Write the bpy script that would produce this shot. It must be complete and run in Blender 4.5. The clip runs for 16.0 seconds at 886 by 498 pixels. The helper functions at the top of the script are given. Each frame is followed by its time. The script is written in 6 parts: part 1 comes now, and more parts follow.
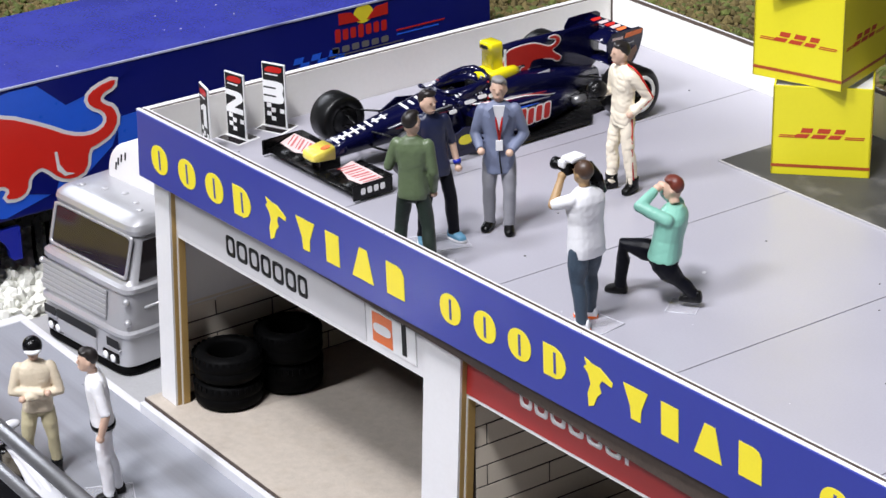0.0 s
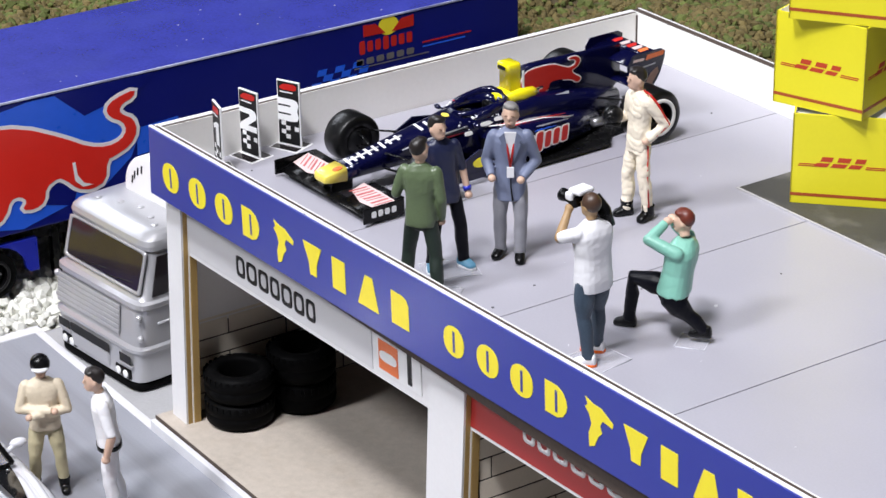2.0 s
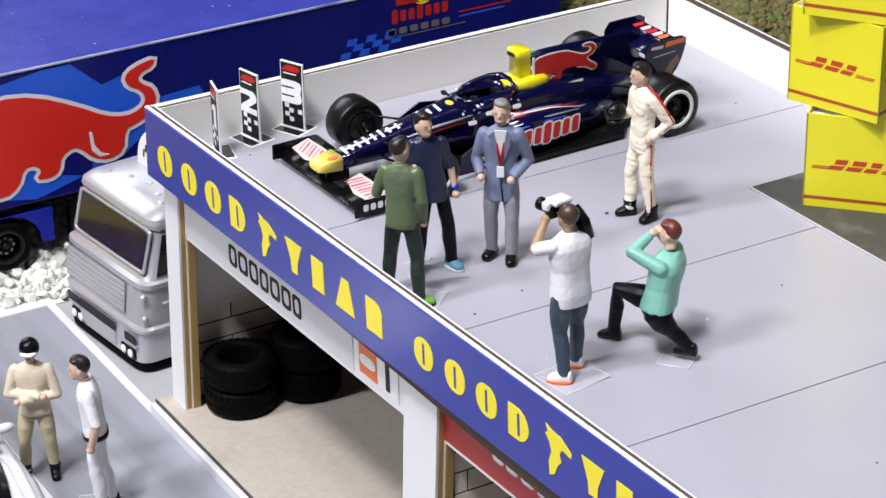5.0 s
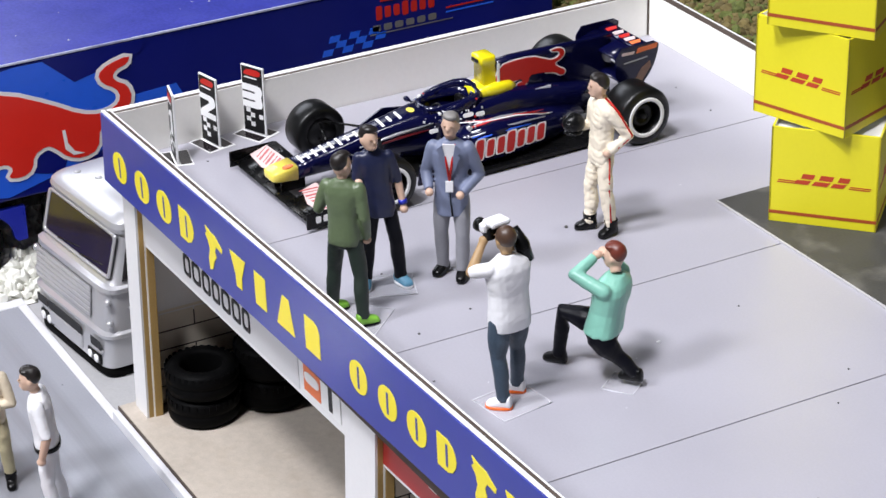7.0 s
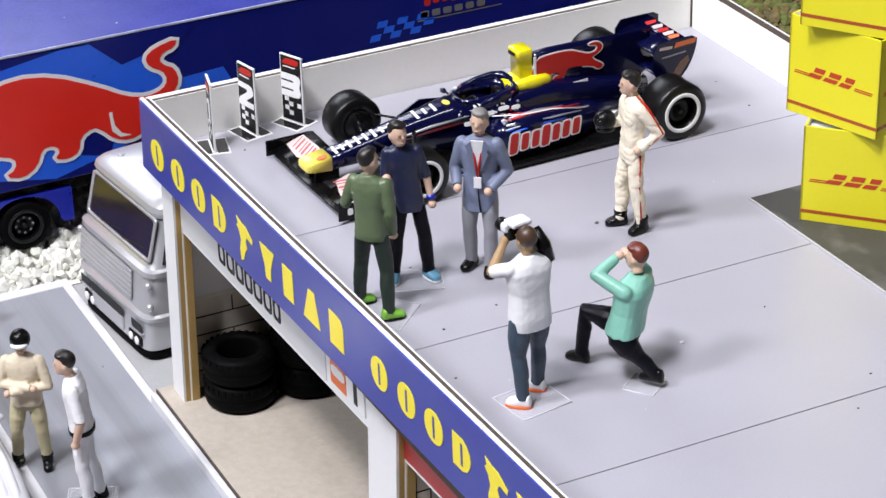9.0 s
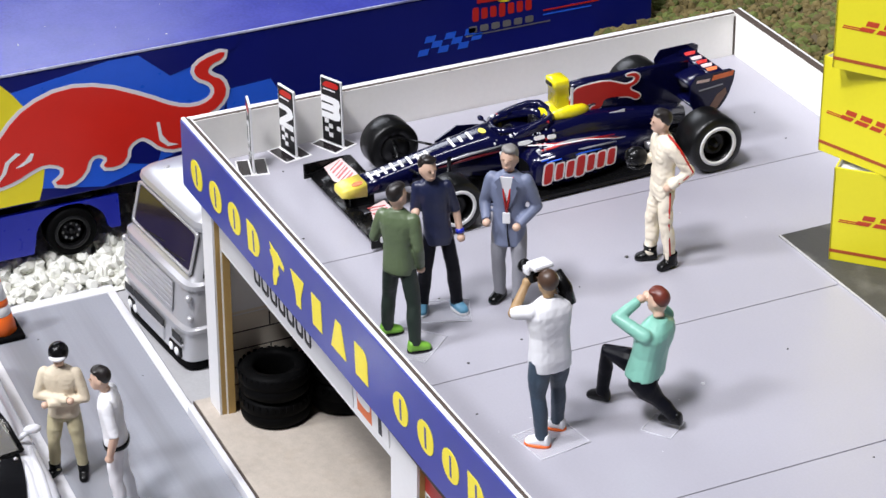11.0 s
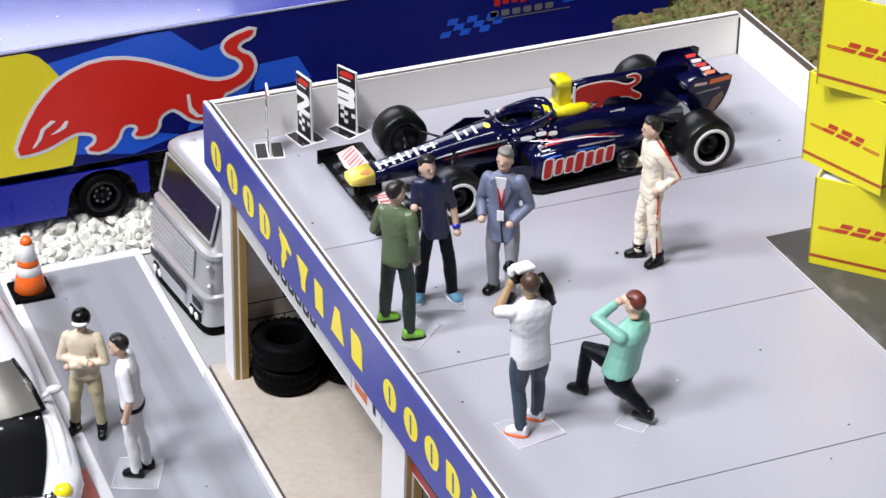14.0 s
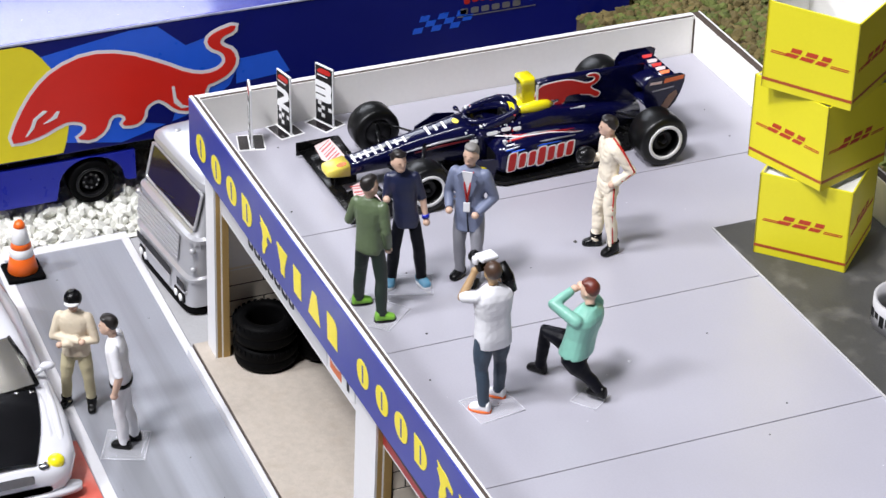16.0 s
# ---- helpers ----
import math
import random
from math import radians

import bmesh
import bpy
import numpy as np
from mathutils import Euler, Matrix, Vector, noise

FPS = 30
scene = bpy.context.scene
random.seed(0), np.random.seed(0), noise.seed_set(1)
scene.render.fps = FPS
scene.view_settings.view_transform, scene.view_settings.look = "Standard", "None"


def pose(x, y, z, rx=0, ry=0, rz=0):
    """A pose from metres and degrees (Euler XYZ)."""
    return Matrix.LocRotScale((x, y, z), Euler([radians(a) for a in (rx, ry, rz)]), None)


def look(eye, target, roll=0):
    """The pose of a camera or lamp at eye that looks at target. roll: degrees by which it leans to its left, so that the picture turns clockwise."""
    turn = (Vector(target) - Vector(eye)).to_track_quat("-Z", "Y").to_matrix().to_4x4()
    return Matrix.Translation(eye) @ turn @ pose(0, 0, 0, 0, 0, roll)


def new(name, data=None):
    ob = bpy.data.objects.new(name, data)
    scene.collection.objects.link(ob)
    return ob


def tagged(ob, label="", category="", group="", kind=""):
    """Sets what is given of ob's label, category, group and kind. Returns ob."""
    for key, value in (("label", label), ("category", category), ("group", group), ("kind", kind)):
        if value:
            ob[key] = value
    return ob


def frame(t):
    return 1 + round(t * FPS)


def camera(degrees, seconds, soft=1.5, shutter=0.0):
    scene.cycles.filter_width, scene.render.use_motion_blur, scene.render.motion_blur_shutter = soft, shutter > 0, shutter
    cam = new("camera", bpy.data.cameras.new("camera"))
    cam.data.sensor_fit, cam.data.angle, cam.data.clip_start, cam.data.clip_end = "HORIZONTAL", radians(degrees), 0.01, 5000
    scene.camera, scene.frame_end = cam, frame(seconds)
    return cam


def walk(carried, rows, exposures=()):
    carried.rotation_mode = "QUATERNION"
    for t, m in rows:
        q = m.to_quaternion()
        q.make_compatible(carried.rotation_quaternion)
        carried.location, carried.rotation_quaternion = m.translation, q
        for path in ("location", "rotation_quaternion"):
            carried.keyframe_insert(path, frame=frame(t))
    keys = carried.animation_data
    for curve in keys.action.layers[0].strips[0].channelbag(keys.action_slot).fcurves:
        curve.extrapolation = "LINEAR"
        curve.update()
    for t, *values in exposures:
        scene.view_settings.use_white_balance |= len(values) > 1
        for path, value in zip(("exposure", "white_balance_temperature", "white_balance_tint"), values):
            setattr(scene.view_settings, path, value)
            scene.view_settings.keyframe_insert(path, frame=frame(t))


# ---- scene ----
DEG = 20.96
cam = camera(DEG, 16.0, soft=1.5)

# Everything below is written in scale metres of the diorama (a figurine is about 1.6 tall); S turns them into true metres.
S = 0.0169

PATH = [
    (0, (0.36647, -0.19100, 0.24510), (0.05077, 0.03181, 0.07423), -1.23),
    (0.5, (0.36439, -0.18991, 0.24517), (0.04788, 0.03146, 0.07394), -1.08),
    (1, (0.36448, -0.18639, 0.24724), (0.04723, 0.03353, 0.07549), -1.07),
    (1.5, (0.36405, -0.18296, 0.24782), (0.04532, 0.03416, 0.07525), -1.04),
    (2, (0.36413, -0.17956, 0.24892), (0.04354, 0.03426, 0.07569), -0.92),
    (2.5, (0.36511, -0.17359, 0.25291), (0.04241, 0.03585, 0.07826), -0.93),
    (3, (0.36538, -0.16881, 0.25419), (0.04096, 0.03648, 0.07780), -0.89),
    (3.5, (0.36422, -0.16357, 0.25456), (0.03771, 0.03642, 0.07594), -0.95),
    (3.7, (0.36417, -0.16217, 0.25315), (0.03721, 0.03588, 0.07321), -0.89),
    (6, (0.35801, -0.13554, 0.25517), (0.02795, 0.04851, 0.06625), -1.33),
    (6.5, (0.35759, -0.12983, 0.25536), (0.02638, 0.05075, 0.06510), -1.38),
    (7, (0.35923, -0.12561, 0.25646), (0.02685, 0.05145, 0.06495), -1.39),
    (7.5, (0.36036, -0.12357, 0.25710), (0.02663, 0.04956, 0.06434), -1.43),
    (8, (0.36204, -0.12201, 0.25931), (0.02753, 0.04795, 0.06507), -1.36),
    (8.5, (0.36251, -0.12003, 0.26048), (0.02675, 0.04620, 0.06517), -1.40),
    (10.8, (0.36236, -0.10962, 0.27048), (0.02304, 0.04005, 0.06807), -1.19),
    (11, (0.36466, -0.10991, 0.27226), (0.02471, 0.03882, 0.07022), -1.01),
    (11.5, (0.36567, -0.10995, 0.27402), (0.02510, 0.03519, 0.07041), -0.91),
    (12, (0.37005, -0.10816, 0.27625), (0.02957, 0.03423, 0.07057), -0.65),
    (12.5, (0.36936, -0.10653, 0.27914), (0.02908, 0.03361, 0.07159), -0.39),
    (13, (0.37247, -0.10604, 0.28254), (0.03285, 0.03221, 0.07266), -0.15),
    (13.5, (0.37715, -0.10577, 0.28807), (0.03845, 0.03163, 0.07615), 0.12),
    (14, (0.38161, -0.10602, 0.29271), (0.04353, 0.03030, 0.07912), 0.30),
    (14.5, (0.38891, -0.10707, 0.29599), (0.05183, 0.02945, 0.08094), 0.57),
    (15, (0.39508, -0.10775, 0.29951), (0.05854, 0.02861, 0.08350), 0.67),
    (15.5, (0.39818, -0.11032, 0.30491), (0.06252, 0.02689, 0.08807), 0.77),
    (16, (0.40409, -0.11427, 0.30954), (0.06980, 0.02543, 0.09219), 1.01),
]
walk(cam, [(t, look(eye, target, roll)) for t, eye, target, roll in PATH])

# ---- light: three ceiling lamps of a hobby room, an added fill, a window, and its walls ----
world = bpy.data.worlds.new("room_air")
scene.world = world
world.use_nodes = True
world.node_tree.nodes["Background"].inputs["Color"].default_value = (0.80, 0.86, 1.0, 1)
world.node_tree.nodes["Background"].inputs["Strength"].default_value = 0.015
scene.view_settings.exposure = 0.0


def ceiling_lamp(name, x, y, z, size, watts, color):
    data = bpy.data.lights.new(name, "AREA")
    data.shape, data.size, data.size_y = "RECTANGLE", size[0] * S, size[1] * S
    data.energy, data.color = watts, color
    ob = new(name, data)
    ob.matrix_world = look((x * S, y * S, z * S), (4 * S, 2.5 * S, 4 * S))
    return ob


ceiling_lamp("ceiling_lamp_overhead", 6, -18, 64, (6, 6), 3.0, (0.96, 0.955, 1.0))
ceiling_lamp("ceiling_lamp_rear", 5, 9, 76, (8, 8), 2.2, (0.96, 0.955, 1.0))
ceiling_lamp("ceiling_lamp_front", 25, -39, 87, (13, 11), 24.2, (0.950, 0.948, 1.0))
# unseen fill, placed to brighten the signboard and the shop front
ceiling_lamp("front_fill_light", 0, -62, 70, (13, 13), 15.0, (0.92, 0.935, 1.0))


# a bright window in the far wall of the room, mirrored in the trailer's roof
pane = ceiling_lamp("window_light", -86, -3, 50, (60, 38), 13.0, (0.86, 0.90, 1.0))
pane.matrix_world = look((-86 * S, -3 * S, 50 * S), (4 * S, 2 * S, 4 * S))

# ---- materials ----
def material(name, color, rough=0.5, metal=0.0, spec=0.5, vary=0.12, grain=6.0, fine=60.0, bump=0.15, coat=0.0, stain=None, stain_amount=0.0, spread=0.0, streak=(1, 1, 1), stain_from=0.52):
    """Base colour with variation at two scales, roughness that follows it, and a fine relief. grain and fine: bumps per scale metre."""
    m = bpy.data.materials.new(name)
    m.use_nodes = True
    nt = m.node_tree
    nodes, links = nt.nodes, nt.links
    b = nodes["Principled BSDF"]
    b.inputs["Metallic"].default_value = metal
    b.inputs["Specular IOR Level"].default_value = spec
    b.inputs["Coat Weight"].default_value = coat
    b.inputs["Coat Roughness"].default_value = 0.06
    tc = nodes.new("ShaderNodeTexCoord")
    big, small = nodes.new("ShaderNodeTexNoise"), nodes.new("ShaderNodeTexNoise")
    for n, s, d in ((big, grain / S, 4.0), (small, fine / S, 3.0)):
        n.inputs["Scale"].default_value = s
        n.inputs["Detail"].default_value = d
        links.new(tc.outputs["Object"], n.inputs["Vector"])
    mix = nodes.new("ShaderNodeMix")
    mix.data_type = "RGBA"
    dark = tuple(c * (1 - vary) for c in color)
    light = tuple(min(1.0, c * (1 + 0.6 * vary) + 0.01 * vary) for c in color)
    mix.inputs["A"].default_value, mix.inputs["B"].default_value = (*dark, 1), (*light, 1)
    add = nodes.new("ShaderNodeMath")
    add.operation = "ADD"
    half = nodes.new("ShaderNodeMath")
    half.operation = "MULTIPLY"
    half.inputs[1].default_value = 0.5
    links.new(big.outputs["Fac"], add.inputs[0])
    links.new(small.outputs["Fac"], add.inputs[1])
    links.new(add.outputs[0], half.inputs[0])
    ramp = nodes.new("ShaderNodeMapRange")
    ramp.inputs["From Min"].default_value, ramp.inputs["From Max"].default_value = 0.05, 0.65
    links.new(half.outputs[0], ramp.inputs["Value"])
    links.new(ramp.outputs["Result"], mix.inputs["Factor"])
    col = mix.outputs["Result"]
    if stain:
        blot = nodes.new("ShaderNodeTexNoise")
        blot.inputs["Scale"].default_value, blot.inputs["Detail"].default_value = grain * 0.35 / S, 6.0
        vm = nodes.new("ShaderNodeVectorMath")
        vm.operation = "MULTIPLY"
        vm.inputs[1].default_value = streak
        links.new(tc.outputs["Object"], vm.inputs[0])
        links.new(vm.outputs["Vector"], blot.inputs["Vector"])
        sr = nodes.new("ShaderNodeMapRange")
        sr.inputs["From Min"].default_value, sr.inputs["From Max"].default_value = stain_from, stain_from + 0.20
        sr.inputs["To Max"].default_value = stain_amount
        links.new(blot.outputs["Fac"], sr.inputs["Value"])
        m2 = nodes.new("ShaderNodeMix")
        m2.data_type = "RGBA"
        m2.inputs["B"].default_value = (*stain, 1)
        links.new(col, m2.inputs["A"])
        links.new(sr.outputs["Result"], m2.inputs["Factor"])
        col = m2.outputs["Result"]
    if spread:
        info = nodes.new("ShaderNodeObjectInfo")
        geo = nodes.new("ShaderNodeNewGeometry")
        tot = nodes.new("ShaderNodeMath")
        tot.operation = "ADD"
        links.new(info.outputs["Random"], tot.inputs[0])
        links.new(geo.outputs["Random Per Island"], tot.inputs[1])
        vr = nodes.new("ShaderNodeMapRange")
        vr.inputs["From Max"].default_value = 2.0
        vr.inputs["To Min"].default_value, vr.inputs["To Max"].default_value = 1 - spread, 1 + spread
        links.new(tot.outputs[0], vr.inputs["Value"])
        hs = nodes.new("ShaderNodeHueSaturation")
        links.new(col, hs.inputs["Color"])
        links.new(vr.outputs["Result"], hs.inputs["Value"])
        col = hs.outputs["Color"]
    links.new(col, b.inputs["Base Color"])
    rr = nodes.new("ShaderNodeMapRange")
    rr.inputs["To Min"].default_value, rr.inputs["To Max"].default_value = max(0.02, rough - 0.08), min(1.0, rough + 0.08)
    links.new(big.outputs["Fac"], rr.inputs["Value"])
    links.new(rr.outputs["Result"], b.inputs["Roughness"])
    if bump:
        bp = nodes.new("ShaderNodeBump")
        bp.inputs["Strength"].default_value = bump
        bp.inputs["Distance"].default_value = 0.01 * S
        links.new(half.outputs[0], bp.inputs["Height"])
        links.new(bp.outputs["Normal"], b.inputs["Normal"])
    return m


def clear_material(name, color, rough, cover):
    """A thin clear film: mostly see-through, with a gloss."""
    m = material(name, color, rough, vary=0.02, bump=0.0)
    m.node_tree.nodes["Principled BSDF"].inputs["Alpha"].default_value = cover
    return m


WHITE = material("white_painted_board", (0.765, 0.760, 0.768), 0.45, vary=0.05, grain=1.5, fine=20, bump=0.08, stain=(0.62, 0.58, 0.50), stain_amount=0.25)
CREAM = material("cream_board", (0.88, 0.865, 0.825), 0.5, vary=0.05, grain=1.2, fine=20, bump=0.08, stain=(0.60, 0.55, 0.45), stain_amount=0.2)
# burnt board edges; also the dark that stands for shade inside the bays
BURNT_AND_SHADE = material("burnt_edge_and_bay_shade", (0.060, 0.042, 0.032), 0.7, vary=0.4, grain=4, fine=30)
MDF = material("raw_fibreboard", (0.42, 0.27, 0.085), 0.6, vary=0.2, grain=4, fine=50, bump=0.2)
ROOF = material("grey_roof_paint", (0.370, 0.362, 0.410), 0.34, spec=0.8, vary=0.10, grain=0.8, fine=45, bump=0.10, stain=(0.30, 0.285, 0.335), stain_amount=0.65)
LANE = material("grey_lane_paint", (0.272, 0.282, 0.318), 0.45, vary=0.12, grain=1.3, fine=40, bump=0.15, stain=(0.19, 0.195, 0.212), stain_amount=0.9, streak=(0.10, 5.5, 1.0), stain_from=0.44)
APRON = material("grey_apron", (0.36, 0.36, 0.37), 0.55, vary=0.15, grain=2.0, fine=30, bump=0.2, stain=(0.22, 0.22, 0.22), stain_amount=0.5)
LINE = material("white_line_paint", (0.64, 0.64, 0.67), 0.5, vary=0.08, grain=3, fine=30, bump=0.2, stain=(0.5, 0.5, 0.5), stain_amount=0.35)
MAT_DARK = material("dark_mat", (0.046, 0.045, 0.043), 0.55, vary=0.35, grain=5, fine=45, bump=0.35, stain=(0.19, 0.18, 0.165), stain_amount=0.7)
RING_PALE = material("pale_ring_paper", (0.47, 0.46, 0.47), 0.5, vary=0.08, grain=4, fine=40, bump=0.1)
FLOOR = material("beige_garage_floor", (0.43, 0.38, 0.325), 0.6, vary=0.28, grain=12, fine=70, bump=0.2, stain=(0.36, 0.29, 0.22), stain_amount=0.3)
BRICK = material("cream_block", (0.72, 0.65, 0.54), 0.6, vary=0.08, grain=4, fine=40, bump=0.15, spread=0.06)
MORTAR = material("dark_joint", (0.020, 0.012, 0.008), 0.8, vary=0.2)
SIGN_BLUE = material("blue_sign_print", (0.032, 0.045, 0.30), 0.35, vary=0.06, grain=2, fine=30, bump=0.03)
YELLOW = material("yellow_print", (0.85, 0.72, 0.03), 0.4, vary=0.05, bump=0.03)
RED_SIGN = material("red_sign_print", (0.37, 0.028, 0.025), 0.4, vary=0.08, grain=2, bump=0.03)
SHADE_GREY_SIGN = material("shade_grey_sign_print", (0.62, 0.615, 0.63), 0.4, vary=0.05, bump=0.03)
BLACK_PRINT = material("black_print", (0.006, 0.006, 0.007), 0.45, spec=0.3, vary=0.2, bump=0.02)
WHITE_PRINT = material("white_print", (0.82, 0.82, 0.82), 0.4, vary=0.04, bump=0.02)
PINK_PRINT = material("pale_pink_print", (0.60, 0.46, 0.45), 0.4, vary=0.2, grain=8, bump=0.02)
ORANGE_PRINT = material("orange_print", (0.72, 0.16, 0.04), 0.4, vary=0.08, bump=0.02)
RED_PRINT = material("red_print", (0.50, 0.014, 0.010), 0.4, spec=0.35, vary=0.08, bump=0.02)
BOX_RED = material("dull_red_card_print", (0.46, 0.045, 0.012), 0.5, vary=0.1, bump=0.02)
DARK_RED = material("dark_red_pinstripe", (0.16, 0.008, 0.014), 0.35, vary=0.1, bump=0.02)
FLAP_RED = material("faded_red_print", (0.42, 0.085, 0.085), 0.4, vary=0.2, bump=0.02)
BROWN_PRINT = material("maroon_print", (0.36, 0.07, 0.015), 0.45, vary=0.08, bump=0.02)
BOX_YELLOW = material("yellow_card", (0.73, 0.655, 0.016), 0.5, vary=0.04, grain=2, fine=30, bump=0.05)
CARD_EDGE = material("card_fold_edge", (0.30, 0.24, 0.02), 0.6, vary=0.2)
LIP_BLUE = material("worn_roof_edge", (0.42, 0.44, 0.58), 0.45, vary=0.5, grain=3, fine=20, stain=(0.06, 0.07, 0.28), stain_amount=0.9)
CARD_IN = material("white_card_inside", (0.80, 0.79, 0.76), 0.6, vary=0.06, bump=0.05)
NAVY = material("navy_car_paint", (0.0010, 0.0014, 0.026), 0.20, spec=0.25, vary=0.15, bump=0.02, coat=0.45)
CAR_YELLOW = material("yellow_car_paint", (0.86, 0.74, 0.01), 0.25, vary=0.05, bump=0.03, coat=0.6)
NOSE_YELLOW = material("pale_yellow_nose_paint", (0.80, 0.66, 0.10), 0.35, vary=0.30, grain=5, bump=0.03, coat=0.3)
PLATE_SMEAR = material("faded_brown_print", (0.16, 0.085, 0.06), 0.4, vary=0.7, grain=8, bump=0.02, stain=(0.30, 0.26, 0.25), stain_amount=0.7)
CARBON = material("black_plastic", (0.0014, 0.0014, 0.0017), 0.28, spec=0.22, vary=0.3, grain=8, bump=0.1)
RUBBER = material("black_rubber", (0.0010, 0.0010, 0.0012), 0.50, spec=0.03, vary=0.3, grain=10, fine=80, bump=0.3)
SLICK = material("slick_tyre_rubber", (0.0014, 0.0015, 0.0017), 0.33, spec=0.34, vary=0.35, grain=6, fine=60, bump=0.15)
RIM_WHITE = material("white_rim_ring", (0.72, 0.72, 0.72), 0.4, vary=0.08, bump=0.05)
HUB = material("dark_hub", (0.004, 0.004, 0.005), 0.4, spec=0.25, vary=0.3)
STEEL = material("satin_metal", (0.30, 0.30, 0.31), 0.35, metal=0.8, vary=0.2)
SILVER = material("silver_cab_paint", (0.48, 0.48, 0.50), 0.33, metal=0.45, vary=0.10, grain=3, fine=90, bump=0.10, coat=0.3)
SILVER_DARK = material("dull_silver_grille", (0.34, 0.34, 0.35), 0.45, metal=0.5, vary=0.15, bump=0.1)
GLASS_DARK = material("tinted_window", (0.020, 0.016, 0.018), 0.12, vary=0.3, grain=2, bump=0.02, coat=0.5)
BONNET = material("black_gloss_bonnet", (0.004, 0.004, 0.005), 0.12, spec=0.5, vary=0.3, grain=3, fine=9, bump=0.30, coat=1.0)
# silver base and gold blotches paint the reflections into the windscreen
GLASS_REFLECTION = material("window_painted_reflection", (0.80, 0.77, 0.70), 0.22, metal=0.9, vary=0.25, grain=0.9, fine=2, bump=0.0, coat=0.4, stain=(0.34, 0.21, 0.02), stain_amount=0.8)
# brown mottling paints reflections and the cab's inside into the dark glass
GLASS_BROWN = material("dark_window_brown_mottle", (0.016, 0.011, 0.016), 0.14, spec=0.35, vary=0.6, grain=1.5, bump=0.02, coat=0.3, stain=(0.050, 0.036, 0.026), stain_amount=0.6)
TRAILER_BLUE = material("trailer_blue_paint", (0.002, 0.006, 0.150), 0.34, spec=0.2, vary=0.10, grain=2, bump=0.03, coat=0.05)
TRAILER_YELLOW = material("trailer_yellow_print", (0.92, 0.78, 0.012), 0.35, vary=0.05, bump=0.03)
TRAILER_RED = material("trailer_red_print", (0.74, 0.022, 0.012), 0.35, spec=0.35, vary=0.10, grain=2, bump=0.02)
TRAILER_MID = material("trailer_mid_blue", (0.016, 0.115, 0.74), 0.30, spec=0.3, vary=0.08, bump=0.03, coat=0.05)
TRAILER_ROOF = material("trailer_blue_roof", (0.034, 0.042, 0.31), 0.22, vary=0.4, grain=2.2, fine=25, bump=0.10, coat=0.65, stain=(0.06, 0.08, 0.34), stain_amount=0.35)
SKIRT_BLUE = material("bright_blue_plastic", (0.01, 0.02, 0.36), 0.3, vary=0.1, bump=0.05)
STONE = material("white_gravel_stone", (0.68, 0.68, 0.62), 0.7, vary=0.12, grain=5, fine=40, bump=0.3, spread=0.15)
GROUND = material("brown_scenic_earth", (0.075, 0.055, 0.026), 0.9, vary=0.5, grain=2, fine=20, bump=0.6)
MOSS = material("dry_moss_tufts", (0.110, 0.083, 0.026), 0.9, vary=0.5, grain=6, fine=30, bump=0.4, spread=0.5)
MOSS_GREEN = material("green_moss_tufts", (0.085, 0.102, 0.020), 0.9, vary=0.5, grain=6, fine=30, bump=0.4, spread=0.5)
ORANGE = material("orange_cone_plastic", (0.80, 0.13, 0.01), 0.4, vary=0.06, bump=0.05)
SKIN = material("painted_skin", (0.58, 0.39, 0.29), 0.5, vary=0.08, bump=0.05)
SKIN_DARK = material("painted_tan_skin", (0.36, 0.23, 0.11), 0.5, vary=0.1, bump=0.05)
HAIR = material("dark_hair_paint", (0.011, 0.008, 0.007), 0.4, vary=0.3, bump=0.15)
HAIR_BROWN = material("brown_hair_paint", (0.055, 0.028, 0.016), 0.4, vary=0.4, bump=0.15)
LIPS = material("painted_lips", (0.48, 0.29, 0.21), 0.5, vary=0.1)
BROW = material("painted_brows", (0.24, 0.14, 0.09), 0.5, vary=0.1)
HAIR_GREY = material("grey_hair_paint", (0.20, 0.19, 0.18), 0.5, vary=0.25, bump=0.15)
HAIR_RED = material("auburn_hair_paint", (0.12, 0.022, 0.012), 0.4, vary=0.25, bump=0.15)
SUIT_CREAM = material("cream_overall_paint", (0.78, 0.70, 0.56), 0.55, vary=0.08, grain=8, bump=0.25)
TOP_CREAM = material("beige_top_paint", (0.62, 0.535, 0.40), 0.55, vary=0.1, grain=8, bump=0.25)
KHAKI = material("khaki_trouser_paint", (0.45, 0.40, 0.25), 0.6, vary=0.1, grain=8, bump=0.25)
CLOTH_WHITE = material("white_cloth_paint", (0.76, 0.76, 0.785), 0.5, vary=0.05, grain=8, bump=0.1)
CLOTH_GREEN = material("green_jumper_paint", (0.098, 0.135, 0.070), 0.36, vary=0.12, grain=8, bump=0.2)
CLOTH_DARKGREEN = material("dark_green_trouser_paint", (0.012, 0.022, 0.016), 0.5, vary=0.15, grain=8, bump=0.2)
CLOTH_NAVY = material("navy_shirt_paint", (0.012, 0.016, 0.050), 0.36, vary=0.12, grain=8, bump=0.2)
CLOTH_BLACK = material("black_trouser_paint", (0.0020, 0.0022, 0.005), 0.42, spec=0.15, vary=0.2, grain=8, bump=0.2)
CLOTH_BLAZER = material("grey_blue_blazer_paint", (0.155, 0.180, 0.272), 0.50, vary=0.1, grain=8, bump=0.2)
CLOTH_GREY = material("grey_trouser_paint", (0.25, 0.25, 0.275), 0.55, vary=0.1, grain=8, bump=0.2)
